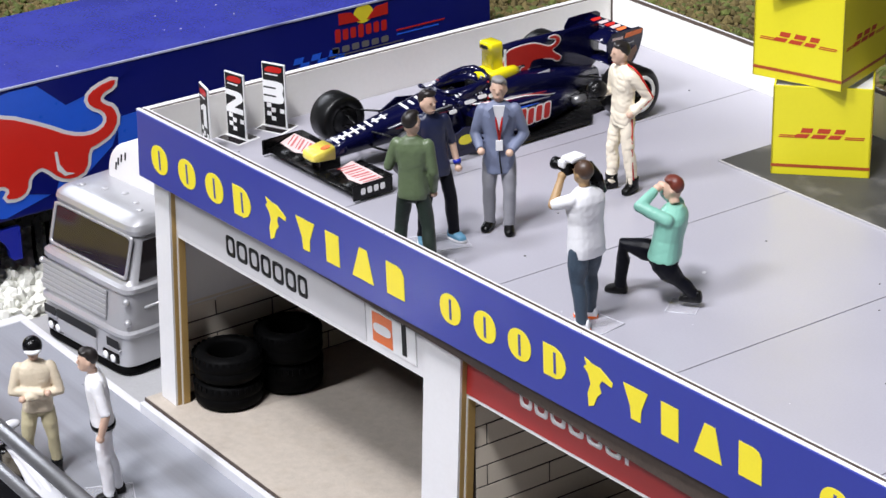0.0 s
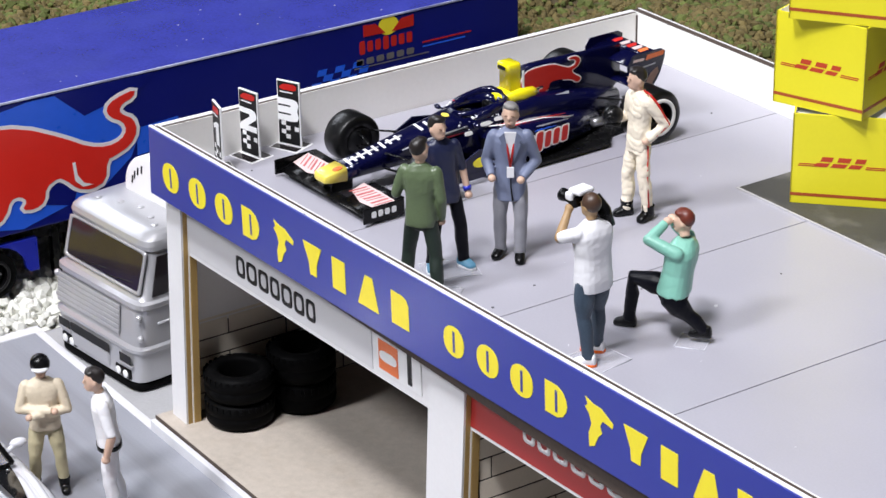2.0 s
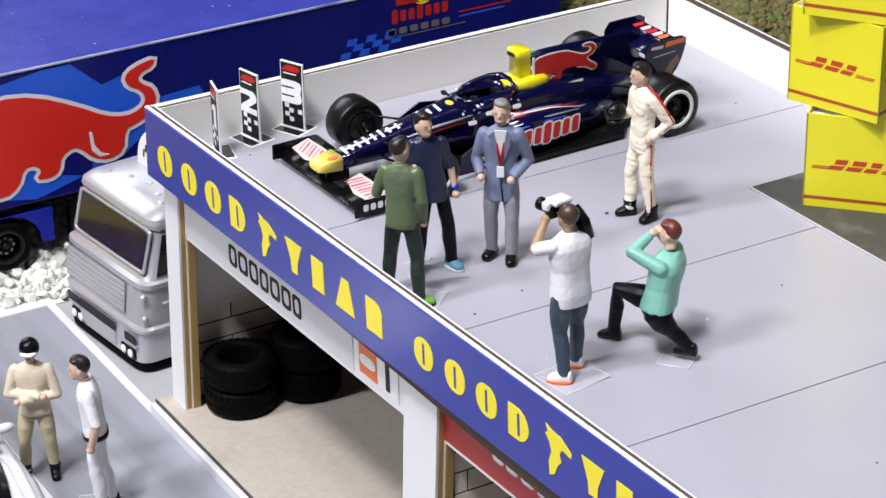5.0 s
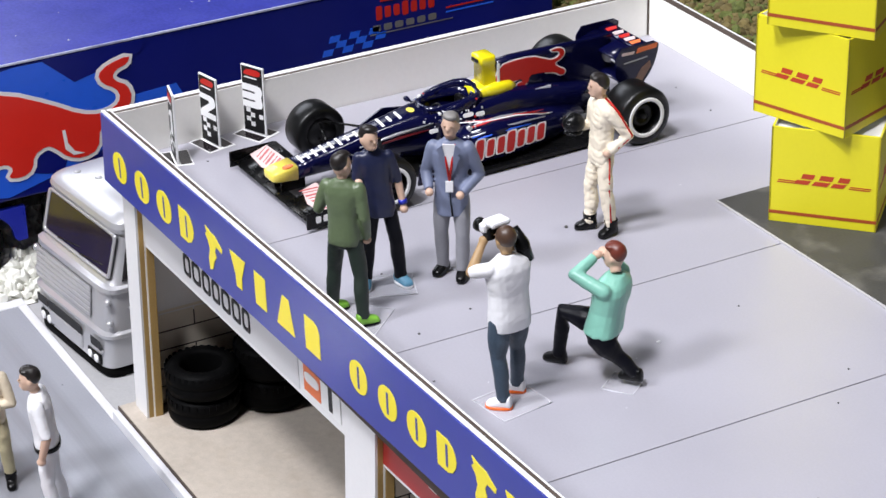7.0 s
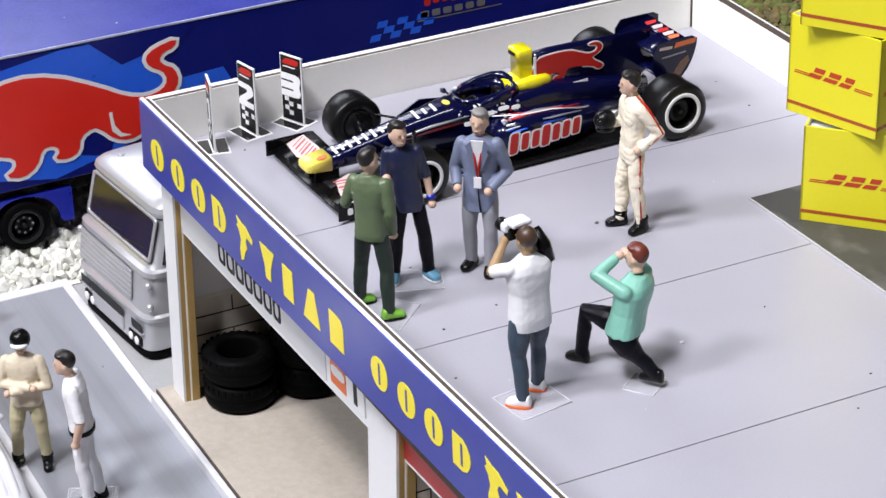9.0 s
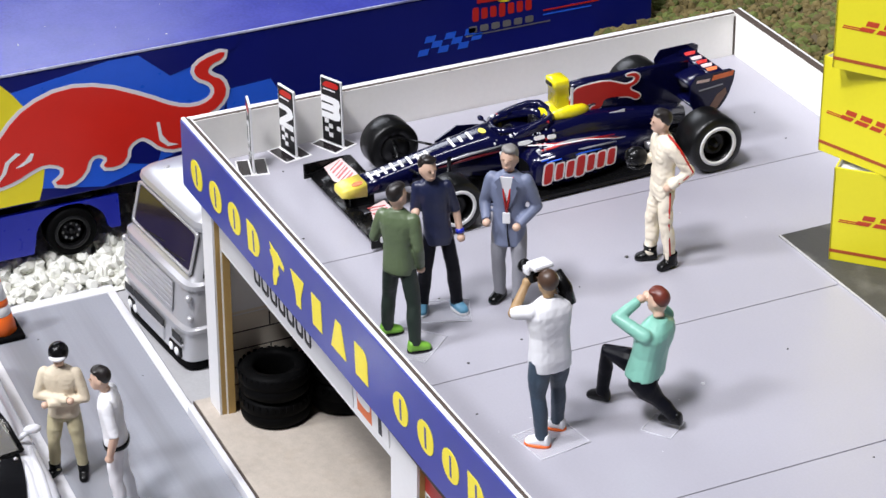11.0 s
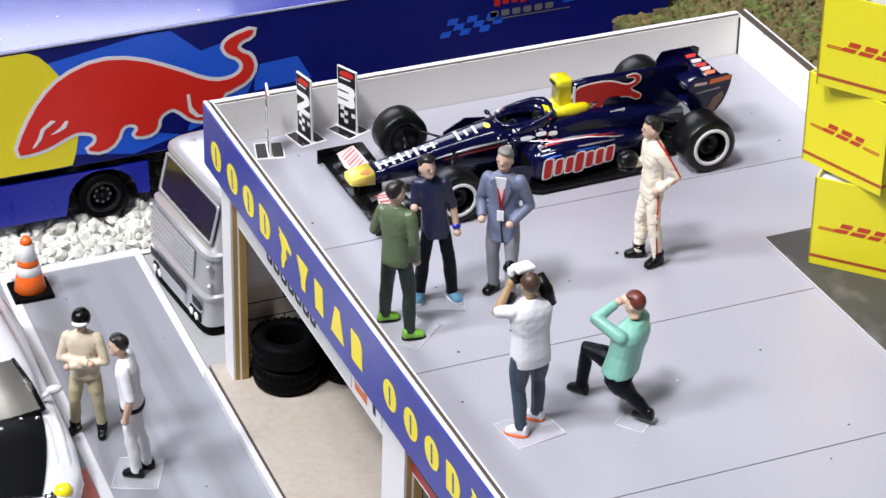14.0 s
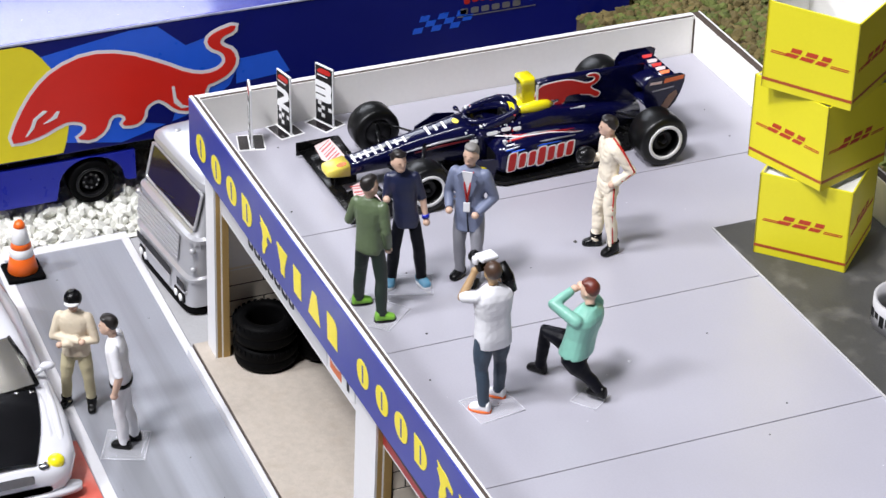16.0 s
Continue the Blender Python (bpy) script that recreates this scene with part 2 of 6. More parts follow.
CLOTH_JEANS = material("jeans_paint", (0.028, 0.046, 0.070), 0.5, vary=0.45, grain=6, bump=0.25, stain=(0.11, 0.16, 0.21), stain_amount=0.6, streak=(1.5, 1.5, 0.7))
CLOTH_TEAL = material("teal_jumper_paint", (0.21, 0.47, 0.375), 0.36, vary=0.06, grain=8, bump=0.2)
LIME = material("lime_shoe_paint", (0.20, 0.47, 0.05), 0.45, vary=0.06, bump=0.1)
SHOE_BLUE = material("light_blue_shoe_paint", (0.11, 0.29, 0.43), 0.45, vary=0.1, bump=0.1)
ACETATE = clear_material("clear_acetate", (0.90, 0.90, 0.93), 0.06, 0.14)
ACETATE_EDGE = material("acetate_edge", (0.60, 0.60, 0.65), 0.2, vary=0.2, bump=0.02)
ACETATE_GREY = clear_material("dried_glue", (0.30, 0.30, 0.33), 0.2, 0.45)
KERB_RED = material("red_kerb_paint", (0.55, 0.10, 0.07), 0.5, vary=0.12, grain=3, bump=0.15, stain=(0.7, 0.5, 0.45), stain_amount=0.4)
PEARL = material("white_car_paint", (0.63, 0.635, 0.67), 0.24, vary=0.04, bump=0.03, coat=0.6)
CHROME = material("bright_chrome", (0.75, 0.75, 0.75), 0.15, metal=1.0, vary=0.1)
ROOM = material("room_wall_paint", (0.085, 0.088, 0.10), 0.8, vary=0.04, grain=0.05, fine=1.0)
ROOM_FLOOR = material("room_floor_boards", (0.12, 0.105, 0.09), 0.5, vary=0.2, grain=0.1, fine=1.0)


# ---- mesh helpers ----
def box(bm, x0, x1, y0, y1, z0, z1, bevel=0.0, m=0):
    """A box, with its edges bevelled, added to bm."""
    geom = bmesh.ops.create_cube(bm, size=1.0)["verts"]
    bmesh.ops.transform(bm, verts=geom, matrix=Matrix.LocRotScale(((x0 + x1) / 2, (y0 + y1) / 2, (z0 + z1) / 2), None, (x1 - x0, y1 - y0, z1 - z0)))
    faces = {f for v in geom for f in v.link_faces}
    for f in faces:
        f.material_index = m
    if bevel:
        edges = list({e for v in geom for e in v.link_edges})
        bmesh.ops.bevel(bm, geom=edges, offset=bevel, segments=2, affect="EDGES", profile=0.5, material=m)


def loft(bm, rings, m=0, caps=True):
    """Skin a list of equal-length rings of points."""
    vs = [[bm.verts.new(p) for p in ring] for ring in rings]
    n = len(vs[0])
    out = []
    for a, b in zip(vs, vs[1:]):
        for i in range(n):
            out.append(bm.faces.new((a[i], a[(i + 1) % n], b[(i + 1) % n], b[i])))
    if caps:
        out.append(bm.faces.new(list(reversed(vs[0]))))
        out.append(bm.faces.new(vs[-1]))
    for f in out:
        f.material_index, f.smooth = m, True
    return out


def ring(c, u, v, ru, rv, n=12, power=2.0):
    """A superellipse round c in the plane of u and v."""
    pts = []
    for i in range(n):
        a = 2 * math.pi * i / n
        ca, sa = math.cos(a), math.sin(a)
        x = math.copysign(abs(ca) ** (2 / power), ca)
        y = math.copysign(abs(sa) ** (2 / power), sa)
        pts.append(Vector(c) + Vector(u) * (ru * x) + Vector(v) * (rv * y))
    return pts


def tube(bm, pts, radii, n=10, m=0, flat=1.0):
    """A tapered limb through points."""
    pts = [Vector(p) for p in pts]
    whole = (pts[-1] - pts[0]).normalized()
    ref = Vector((1, 0, 0)) if abs(whole.z) > 0.6 else whole.cross(Vector((0, 0, 1))).normalized()
    rings = []
    for i, p in enumerate(pts):
        d = (pts[min(i + 1, len(pts) - 1)] - pts[max(i - 1, 0)]).normalized()
        side = (ref - d * ref.dot(d)).normalized()
        up = side.cross(d).normalized()
        rings.append(ring(p, side, up, radii[i], radii[i] * flat, n))
    loft(bm, rings, m)


def ball(bm, c, r, m=0, u=12, v=8, turn=None):
    """An ellipsoid."""
    geom = bmesh.ops.create_uvsphere(bm, u_segments=u, v_segments=v, radius=1.0)["verts"]
    mat4 = Matrix.LocRotScale(c, turn, r if isinstance(r, tuple) else (r, r, r))
    bmesh.ops.transform(bm, verts=geom, matrix=mat4)
    for f in {f for w in geom for f in w.link_faces}:
        f.material_index, f.smooth = m, True


def prism(bm, poly, origin, u, v, thick, m=0, bevel=0.0):
    """A flat shape of 2D points, laid out along u and v from origin, and given thickness along u x v."""
    u, v, o = Vector(u).normalized(), Vector(v).normalized(), Vector(origin)
    w = u.cross(v)
    a = [bm.verts.new(o + u * x + v * y) for x, y in poly]
    b = [bm.verts.new(o + u * x + v * y + w * thick) for x, y in poly]
    n = len(poly)
    fs = [bm.faces.new(list(reversed(a))), bm.faces.new(b)]
    for i in range(n):
        fs.append(bm.faces.new((a[i], a[(i + 1) % n], b[(i + 1) % n], b[i])))
    for f in fs:
        f.material_index = m
    if bevel:
        bmesh.ops.bevel(bm, geom=list({e for f in fs for e in f.edges}), offset=bevel, segments=2, affect="EDGES", material=m)


def lathe(bm, profile, centre, axis="x", n=28, m=0, close=False):
    """Turn a profile of (along, radius) round an axis."""
    c = Vector(centre)
    ax = {"x": Vector((1, 0, 0)), "y": Vector((0, 1, 0)), "z": Vector((0, 0, 1))}[axis]
    e1 = Vector((0, 0, 1)) if axis != "z" else Vector((1, 0, 0))
    e2 = ax.cross(e1)
    rings = []
    for along, r in profile:
        rings.append([c + ax * along + (e1 * math.cos(2 * math.pi * i / n) + e2 * math.sin(2 * math.pi * i / n)) * r for i in range(n)])
    if close:
        rings.append(rings[0])
    loft(bm, rings, m, caps=not close)


def oval(rx, ry, n=20, power=2.0):
    return [(p.x, p.y) for p in ring((0, 0, 0), (1, 0, 0), (0, 1, 0), rx, ry, n, power)]


def mesh_of(name, bm, mats):
    bmesh.ops.remove_doubles(bm, verts=bm.verts, dist=1e-5)
    bmesh.ops.recalc_face_normals(bm, faces=bm.faces)
    bmesh.ops.scale(bm, vec=(S, S, S), verts=bm.verts)
    me = bpy.data.meshes.new(name)
    bm.to_mesh(me)
    bm.free()
    for mt in mats if isinstance(mats, (list, tuple)) else [mats]:
        me.materials.append(mt)
    return me


def part(name, bm, mats, parent, label=""):
    """One mesh object under a thing or under a part, in the thing's own coordinates."""
    ob = new(name, mesh_of(name, bm, mats))
    ob.parent = parent
    if label:
        tagged(ob, label)
    return ob


def solid(name, bm, mats, label, category, kind="", group="", at=(0, 0, 0), turn=0.0):
    """A top-level thing that is one mesh."""
    ob = new(name, mesh_of(name, bm, mats))
    ob.location, ob.rotation_euler = Vector(at) * S, (0, 0, radians(turn))
    return tagged(ob, label, category, group, kind)


def thing(name, at, label, category, turn=0.0, group="", kind="", tilt=(0.0, 0.0)):
    """An empty at a thing's base, to carry its parts."""
    ob = new(name)
    ob.empty_display_size = 0.2 * S
    ob.location, ob.rotation_euler = Vector(at) * S, (radians(tilt[0]), radians(tilt[1]), radians(turn))
    return tagged(ob, label, category, group, kind)


def glyph(bm_name, text, size, wide, depth, mats, parent, matrix, label="", bold=0.012):
    """Readable figures in the built-in font, as a mesh."""
    cu = bpy.data.curves.new(bm_name, "FONT")
    cu.body, cu.size, cu.extrude, cu.align_x, cu.align_y = text, size * S, depth * S, "CENTER", "CENTER"
    cu.offset = bold * S
    tmp = bpy.data.objects.new(bm_name, cu)
    scene.collection.objects.link(tmp)
    me = bpy.data.meshes.new_from_object(tmp.evaluated_get(bpy.context.evaluated_depsgraph_get()))
    bpy.data.objects.remove(tmp)
    me.materials.clear()
    me.materials.append(mats)
    me.transform(matrix @ Matrix.Diagonal((wide, 1, 1, 1)))
    ob = new(bm_name, me)
    ob.parent = parent
    if label:
        tagged(ob, label)
    return ob

# ---- setting: room, table ground, pit lane, gravel bed ----
# unseen room shell, coloured dark to hold down bounced light
bm = bmesh.new()
for x0, x1, y0, y1 in ((-92, -90, -92, 92), (90, 92, -92, 92), (-90, 90, -92, -90), (-90, 90, 90, 92)):
    box(bm, x0, x1, y0, y1, -60, 90)
solid("wall_room", bm, ROOM, "plain dark walls of the room, out of view", "wall", "structure")
bm = bmesh.new()
box(bm, -92, 92, -92, 92, 90, 92)
solid("ceiling", bm, ROOM, "plain dark ceiling of the room, out of view", "ceiling", "structure")
bm = bmesh.new()
box(bm, -92, 92, -92, 92, -62, -60)
solid("floor", bm, ROOM_FLOOR, "dark wooden floor of the room", "floor", "structure")

LZ = 1.70  # pit lane level
bm = bmesh.new()
box(bm, -45, 30, -30, 45, -59.99, 1.30)
solid("ground", bm, GROUND, "brown scenic earth on the layout board", "ground", "structure")
bm = bmesh.new()
box(bm, -3.42, 16, -1.66, -0.057, 1.30, LZ, 0.004)
solid("pit_lane", bm, LANE, "grey painted pit lane with faint streaks", "road", "structure")
bm = bmesh.new()
box(bm, -3.42, 16, -9.0, -1.80, 1.30, LZ - 0.012)
solid("race_track", bm, LANE, "grey painted race track", "road", "structure")
bm = bmesh.new()
box(bm, -3.42, -0.39, 0.06, 7.5, 1.30, LZ - 0.012)
solid("apron", bm, APRON, "grey weathered apron beside the garage", "pavement", "structure")
for x0, x1, y0, y1, nm in ((-3.42, -0.37, -0.055, 0.05, "trim_lane_line"), (-3.60, -3.42, -6.0, 0.055, "trim_lane_end"), (-3.42, 16, -1.80, -1.66, "trim_track_line")):
    bm = bmesh.new()
    box(bm, x0, x1, y0, y1, 1.30, LZ + 0.012, 0.01)
    solid(nm, bm, LINE, "white painted edge strip of the pit lane", "line", "structure")
bm = bmesh.new()
box(bm, -0.37, 16, -0.055, 0.016, 1.30, 1.825, 0.012)
solid("trim_slab_line", bm, LINE, "white painted strip along the garage slab", "line", "structure")
kerb = thing("kerb", (0, 0, 0), "red painted kerb beside the race track", "kerb", kind="structure")
for i in range(5):
    bm = bmesh.new()
    box(bm, 0.9 + i * 1.5, 0.9 + i * 1.5 + 1.48, -2.25, -1.81, 1.30, LZ + 0.006, 0.012)
    part("kerb_block", bm, KERB_RED if i % 2 == 0 else LINE, kerb)

# white stones, heaped up a little towards the trailer
rnd = random.Random(4)
bm = bmesh.new()
base = bmesh.new()
bmesh.ops.create_icosphere(base, subdivisions=1, radius=1.0)
ico_v = [v.co.copy() for v in base.verts]
ico_f = [[v.index for v in f.verts] for f in base.faces]
base.free()


def scatter(count, x0, x1, y0, y1, height, rmin, rmax, flat, seed):
    """Vertices and faces of many small uneven lumps."""
    r, verts, faces = random.Random(seed), [], []
    for _ in range(count):
        x, y = r.uniform(x0, x1), r.uniform(y0, y1)
        rad = r.uniform(rmin, rmax)
        turn = Euler((r.uniform(0, 6), r.uniform(0, 6), r.uniform(0, 6))).to_matrix()
        sc = Vector((r.uniform(0.75, 1.3), r.uniform(0.75, 1.3), r.uniform(0.6, 1.0) * flat))
        c = Vector((x, y, height(x, y) + r.uniform(0, rad * 0.7)))
        n0 = len(verts)
        for p in ico_v:
            q = Vector((p.x * sc.x, p.y * sc.y, p.z * sc.z)) * (rad * r.uniform(0.82, 1.15))
            verts.append((c + turn @ q) * S)
        faces += [[i + n0 for i in f] for f in ico_f]
    return verts, faces


def stuff(name, data, mats, label, category):
    me = bpy.data.meshes.new(name)
    me.from_pydata(data[0], [], data[1])
    me.materials.append(mats)
    return tagged(new(name, me), label, category, kind="stuff")


def bed(x, y):
    return 1.66 + 0.18 * max(0.0, min(1.0, (-3.7 - x) / 0.6))


bm = bmesh.new()
rings_xy = [(-3.60, 1.60), (-3.9, 1.72), (-4.2, 1.80), (-9.0, 1.80)]
vs = [[bm.verts.new((x, y, z)) for x, z in rings_xy] for y in (-6.0, 14.0)]
for i in range(3):
    bm.faces.new((vs[0][i], vs[0][i + 1], vs[1][i + 1], vs[1][i]))
bot = [[bm.verts.new((x, y, 1.2)) for x, z in rings_xy] for y in (-6.0, 14.0)]
for i in range(3):
    bm.faces.new((bot[0][i], bot[0][i + 1], bot[1][i + 1], bot[1][i]))
solid("gravel_bed", bm, STONE, "pale bed under white gravel", "ground", "structure")
stuff("gravel", scatter(3200, -6.6, -3.62, -3.8, 3.2, bed, 0.055, 0.12, 0.9, 7), STONE, "loose white gravel stones", "gravel")

# dry moss behind the building
bm = bmesh.new()
box(bm, -45, 30, 6.95, 30, 1.3, 3.0)
box(bm, -45, -7.0, -12, 6.95, 1.3, 3.0)
solid("bank", bm, GROUND, "brown earth bank behind the building", "ground", "structure")


def bank_top(x, y):
    return 3.56 + 0.10 * math.sin(x * 1.7) + 0.10 * math.sin(y * 2.3 + x) + 0.16 * noise.noise((x * 1.6, y * 1.6, 0.3))


bm = bmesh.new()
for x0, x1, y0, y1 in ((-13.5, 6.0, 6.96, 15.5), (-14.5, -7.01, 0.0, 6.95)):
    nx, ny = int((x1 - x0) / 0.3), int((y1 - y0) / 0.3)
    net = [[bm.verts.new((x0 + (x1 - x0) * i / nx, y0 + (y1 - y0) * j / ny, bank_top(x0 + (x1 - x0) * i / nx, y0 + (y1 - y0) * j / ny) + 0.01)) for i in range(nx + 1)] for j in range(ny + 1)]
    for j in range(ny):
        for i in range(nx):
            bm.faces.new((net[j][i], net[j][i + 1], net[j + 1][i + 1], net[j + 1][i])).smooth = True
    rim = net[0] + [r[-1] for r in net[1:]] + net[-1][-2::-1] + [r[0] for r in net[-2:0:-1]]
    low = [bm.verts.new((v.co.x, v.co.y, 2.9)) for v in rim]
    for k in range(len(rim)):
        bm.faces.new((rim[k], low[k], low[(k + 1) % len(rim)], rim[(k + 1) % len(rim)]))
solid("bank_top", bm, GROUND, "uneven brown earth under the moss", "ground", "structure")


def tufts(count, seed, tall):
    """Moss lumps on the bank behind the building and on the one behind the trailer."""
    v1, f1 = scatter(int(count * 0.72), -13.0, 5.5, 6.98, 15.0, bank_top, 0.02, 0.08, tall, seed)
    v2, f2 = scatter(int(count * 0.28), -14.0, -7.02, 0.5, 7.0, bank_top, 0.02, 0.08, tall, seed + 1)
    return v1 + v2, f1 + [[i + len(v1) for i in f] for f in f2]


stuff("moss", tufts(42000, 9, 1.6), MOSS, "dry brown scatter moss on the bank", "moss")
stuff("green_moss", tufts(22000, 21, 1.9), MOSS_GREEN, "dull green scatter moss on the bank", "moss")

# ---- the garage building ----
RZ = 5.0     # roof level
PT = 5.5     # parapet top
DEPTH = 6.64
LONG = 15.8
garage = thing("garage_building", (0, 0, 0), "white pit garage model with a blue signboard and grey flat roof", "building")

bm = bmesh.new()
box(bm, -0.36, LONG, 0.03, DEPTH + 0.1, 1.30, 1.87, 0.01)
part("floor_slab", bm, FLOOR, garage, "beige fibreboard garage floor")
bm = bmesh.new()
box(bm, -0.372, LONG, 0.018, 0.028, 1.5, 1.86)
part("slab_edge", bm, BURNT_AND_SHADE, garage, "dark burnt slab edge")

bm = bmesh.new()
box(bm, 0.10, LONG, 0.08, DEPTH - 0.1, RZ - 0.24, RZ - 0.02)
part("roof_deck", bm, BURNT_AND_SHADE, garage, "dark deck under the roof panels")
SEAMS = (0.10, 2.65, 5.13, 7.57, 9.95, 12.36, LONG)
for a, b in zip(SEAMS, SEAMS[1:]):
    bm = bmesh.new()
    box(bm, a + 0.006, b - 0.006, 0.085, DEPTH - 0.105, RZ - 0.019, RZ, 0.005)
    part("roof_panel", bm, ROOF, garage)


def parapet(name, x0, x1, y0, y1, z0, z1, along, outer, inner):
    """A board wall: a white outer board, a burnt brown core that shows along the top, and a thin cream lining."""
    for k, (f0, f1, mt, dz, nm) in enumerate(((0, outer, WHITE, 0, "skin"), (outer, inner, BURNT_AND_SHADE, -0.006, "core"), (inner, 1.0, CREAM, -0.003, "skin"))):
        bm = bmesh.new()
        if along == "y":
            box(bm, x0 + (x1 - x0) * f0, x0 + (x1 - x0) * f1, y0, y1, z0, z1 + dz)
        else:
            box(bm, x0, x1, y0 + (y1 - y0) * f0, y0 + (y1 - y0) * f1, z0, z1 + dz)
        part(name + "_" + nm, bm, mt, garage)


parapet("side_wall", -0.03, 0.10, 0.08, DEPTH - 0.10, 4.74, PT, "y", 0.56, 0.93)
bm = bmesh.new()
box(bm, -0.255, -0.20, 0.216, DEPTH - 0.10, 1.872, 4.735)
for v in bm.verts:
    v.co.x += 0.066 * (v.co.z - 1.872)
part("lower_side_wall", bm, WHITE, garage)
# unseen strip added to keep light from leaking in over the lower wall
bm = bmesh.new()
box(bm, -0.068, -0.033, 0.12, DEPTH - 0.10, 4.738, 4.80)
part("light_leak_stop", bm, WHITE, garage)
parapet("back_wall", -0.03, LONG, DEPTH + 0.03, DEPTH - 0.10, 1.87, PT, "x", 0.16, 0.90)

# a dark gap where the two roof walls meet
bm = bmesh.new()
box(bm, 0.1005, 0.108, DEPTH - 0.125, DEPTH - 0.101, RZ + 0.002, PT - 0.03, 0.002)
part("corner_gap", bm, BURNT_AND_SHADE, garage, "dark glue gap in the wall corner")

# the front, which leans up very slightly along its length
LEAN = -1.8
front = thing("shopfront", (0.158, 0, 0), "", "")
front.parent = garage
front.rotation_euler = (0, radians(LEAN), 0)
for k in list(front.keys()):
    del front[k]
bm = bmesh.new()
box(bm, -0.03, LONG, 0.0, 0.018, 4.73, PT, 0.003)
for v in bm.verts:
    if v.co.x < 1:
        v.co.x += 0.1 * (v.co.z - 5.05)
sign = part("signboard", bm, SIGN_BLUE, front, "long blue signboard with yellow lettering blocks")
bm = bmesh.new()
box(bm, -0.025, LONG, 0.019, 0.060, 4.73, PT + 0.008, 0.003)
part("signboard_edge", bm, WHITE, front, "white top edge of the signboard")
bm = bmesh.new()
box(bm, -0.02, LONG, 0.061, 0.098, 4.73, PT + 0.002)
part("signboard_core", bm, BURNT_AND_SHADE, front)
bm = bmesh.new()
box(bm, -0.02, LONG, 0.099, 0.115, 4.73, PT + 0.004)
part("signboard_back", bm, WHITE, front)


def sign_shape(form, w, h):
    """Outlines of the yellow sign shapes: 1 oval, 2 winged shape, 3 funnel, 4 wedge, 5 half round, 6 narrow block, 7 shouldered block."""
    if form == 1:
        return oval(w / 2, h, 24, 2.2)
    if form == 2:
        return [(-0.10, -0.24), (-0.03, -0.21), (0.02, -0.11), (0.07, -0.06), (0.045, 0.0), (0.08, 0.06), (0.21, 0.04), (0.22, 0.085), (0.06, 0.165), (-0.04, 0.17), (-0.15, 0.20), (-0.12, 0.14), (-0.16, 0.11), (-0.10, 0.06), (-0.07, -0.02), (-0.11, -0.12)]
    if form == 3:
        return [(-0.06, -h), (0.06, -h), (0.07, -0.04), (w / 2, h), (-w / 2, h), (-0.07, -0.04)]
    if form == 4:
        return [(-w / 2, -h), (w / 2, -h), (0.085, h), (-0.04, h)]
    if form == 5:
        return [(-w / 2, -h), (w * 0.05, -h), (w * 0.30, -h * 0.78), (w * 0.45, -h * 0.38), (w / 2, 0), (w * 0.45, h * 0.38), (w * 0.30, h * 0.78), (w * 0.05, h), (-w / 2, h)]
    if form == 6:
        return [(-w * 0.36, -h), (w * 0.36, -h), (w * 0.36, h), (-w * 0.36, h)]
    return [(-w * 0.42, -h), (w * 0.42, -h), (w * 0.42, h * 0.5), (w * 0.30, h * 0.88), (w * 0.1, h), (-w * 0.42, h)]


# yellow shapes along the signboard: centre, width, form
BLOCKS = ((0.45, 0.37, 1), (1.035, 0.38, 1), (1.60, 0.38, 1), (2.155, 0.36, 5), (2.78, 0.36, 2), (3.357, 0.36, 3), (3.835, 0.34, 6), (4.35, 0.38, 4), (4.90, 0.36, 7))
for k in range(3):
    for c, w, form in BLOCKS:
        x = c if k == 0 else 5.774 + (c - 0.45) * 0.893 + 4.9 * (k - 1)
        grow = 1.0 if k == 0 else 0.91
        w, h = w * grow * 0.95, 0.162 * grow
        zc = 5.045 + 0.009 * x
        if x > LONG - 0.4:
            continue
        bm = bmesh.new()
        prism(bm, sign_shape(form, w, h), (x, -0.001, zc), (1, 0, 0), (0, 0, 1), 0.005)
        bm.normal_update()
        bmesh.ops.triangulate(bm, faces=[f for f in bm.faces if len(f.verts) > 4], ngon_method="EAR_CLIP")
        part("sign_block", bm, YELLOW, sign)
        if form in (1, 5):
            bm = bmesh.new()
            prism(bm, [(-0.016, -0.11 * grow), (0.016, -0.11 * grow), (0.016, 0.11 * grow), (-0.016, 0.11 * grow)], (x + 0.005, -0.0065, zc), (1, 0, 0), (0, 0, 1), 0.003)
            part("sign_slot", bm, SIGN_BLUE, sign)

# pillars, lintels, partitions
def leaning(bm, foot, slope):
    """Tips a post a little out of plumb along the shop front."""
    for v in bm.verts:
        v.co.x += slope * (v.co.z - foot)
    return bm


for x0, x1 in ((-0.265, 0.06), (4.88, 5.46), (10.22, 10.80)):
    bm = bmesh.new()
    box(bm, x0, x1, 0.19, 0.214, 1.872, 4.74)
    part("pillar", leaning(bm, 1.872, 0.066), WHITE, garage, "white pillar facing board")
    for y0, y1, out, mt, label in ((0.215, 0.268, 0.004, MDF, "raw fibreboard pillar edge"), (0.269, 0.286, 0.010, CREAM, "pale glue line in the pillar edge"), (0.287, 0.37, 0.016, MDF, "raw fibreboard pillar edge")):
        bm = bmesh.new()
        box(bm, x0 + 0.02, x1 + out, y0, y1, 1.872, 4.74, 0.003)
        part("pillar_edge", leaning(bm, 1.872, 0.066), mt, garage, label)
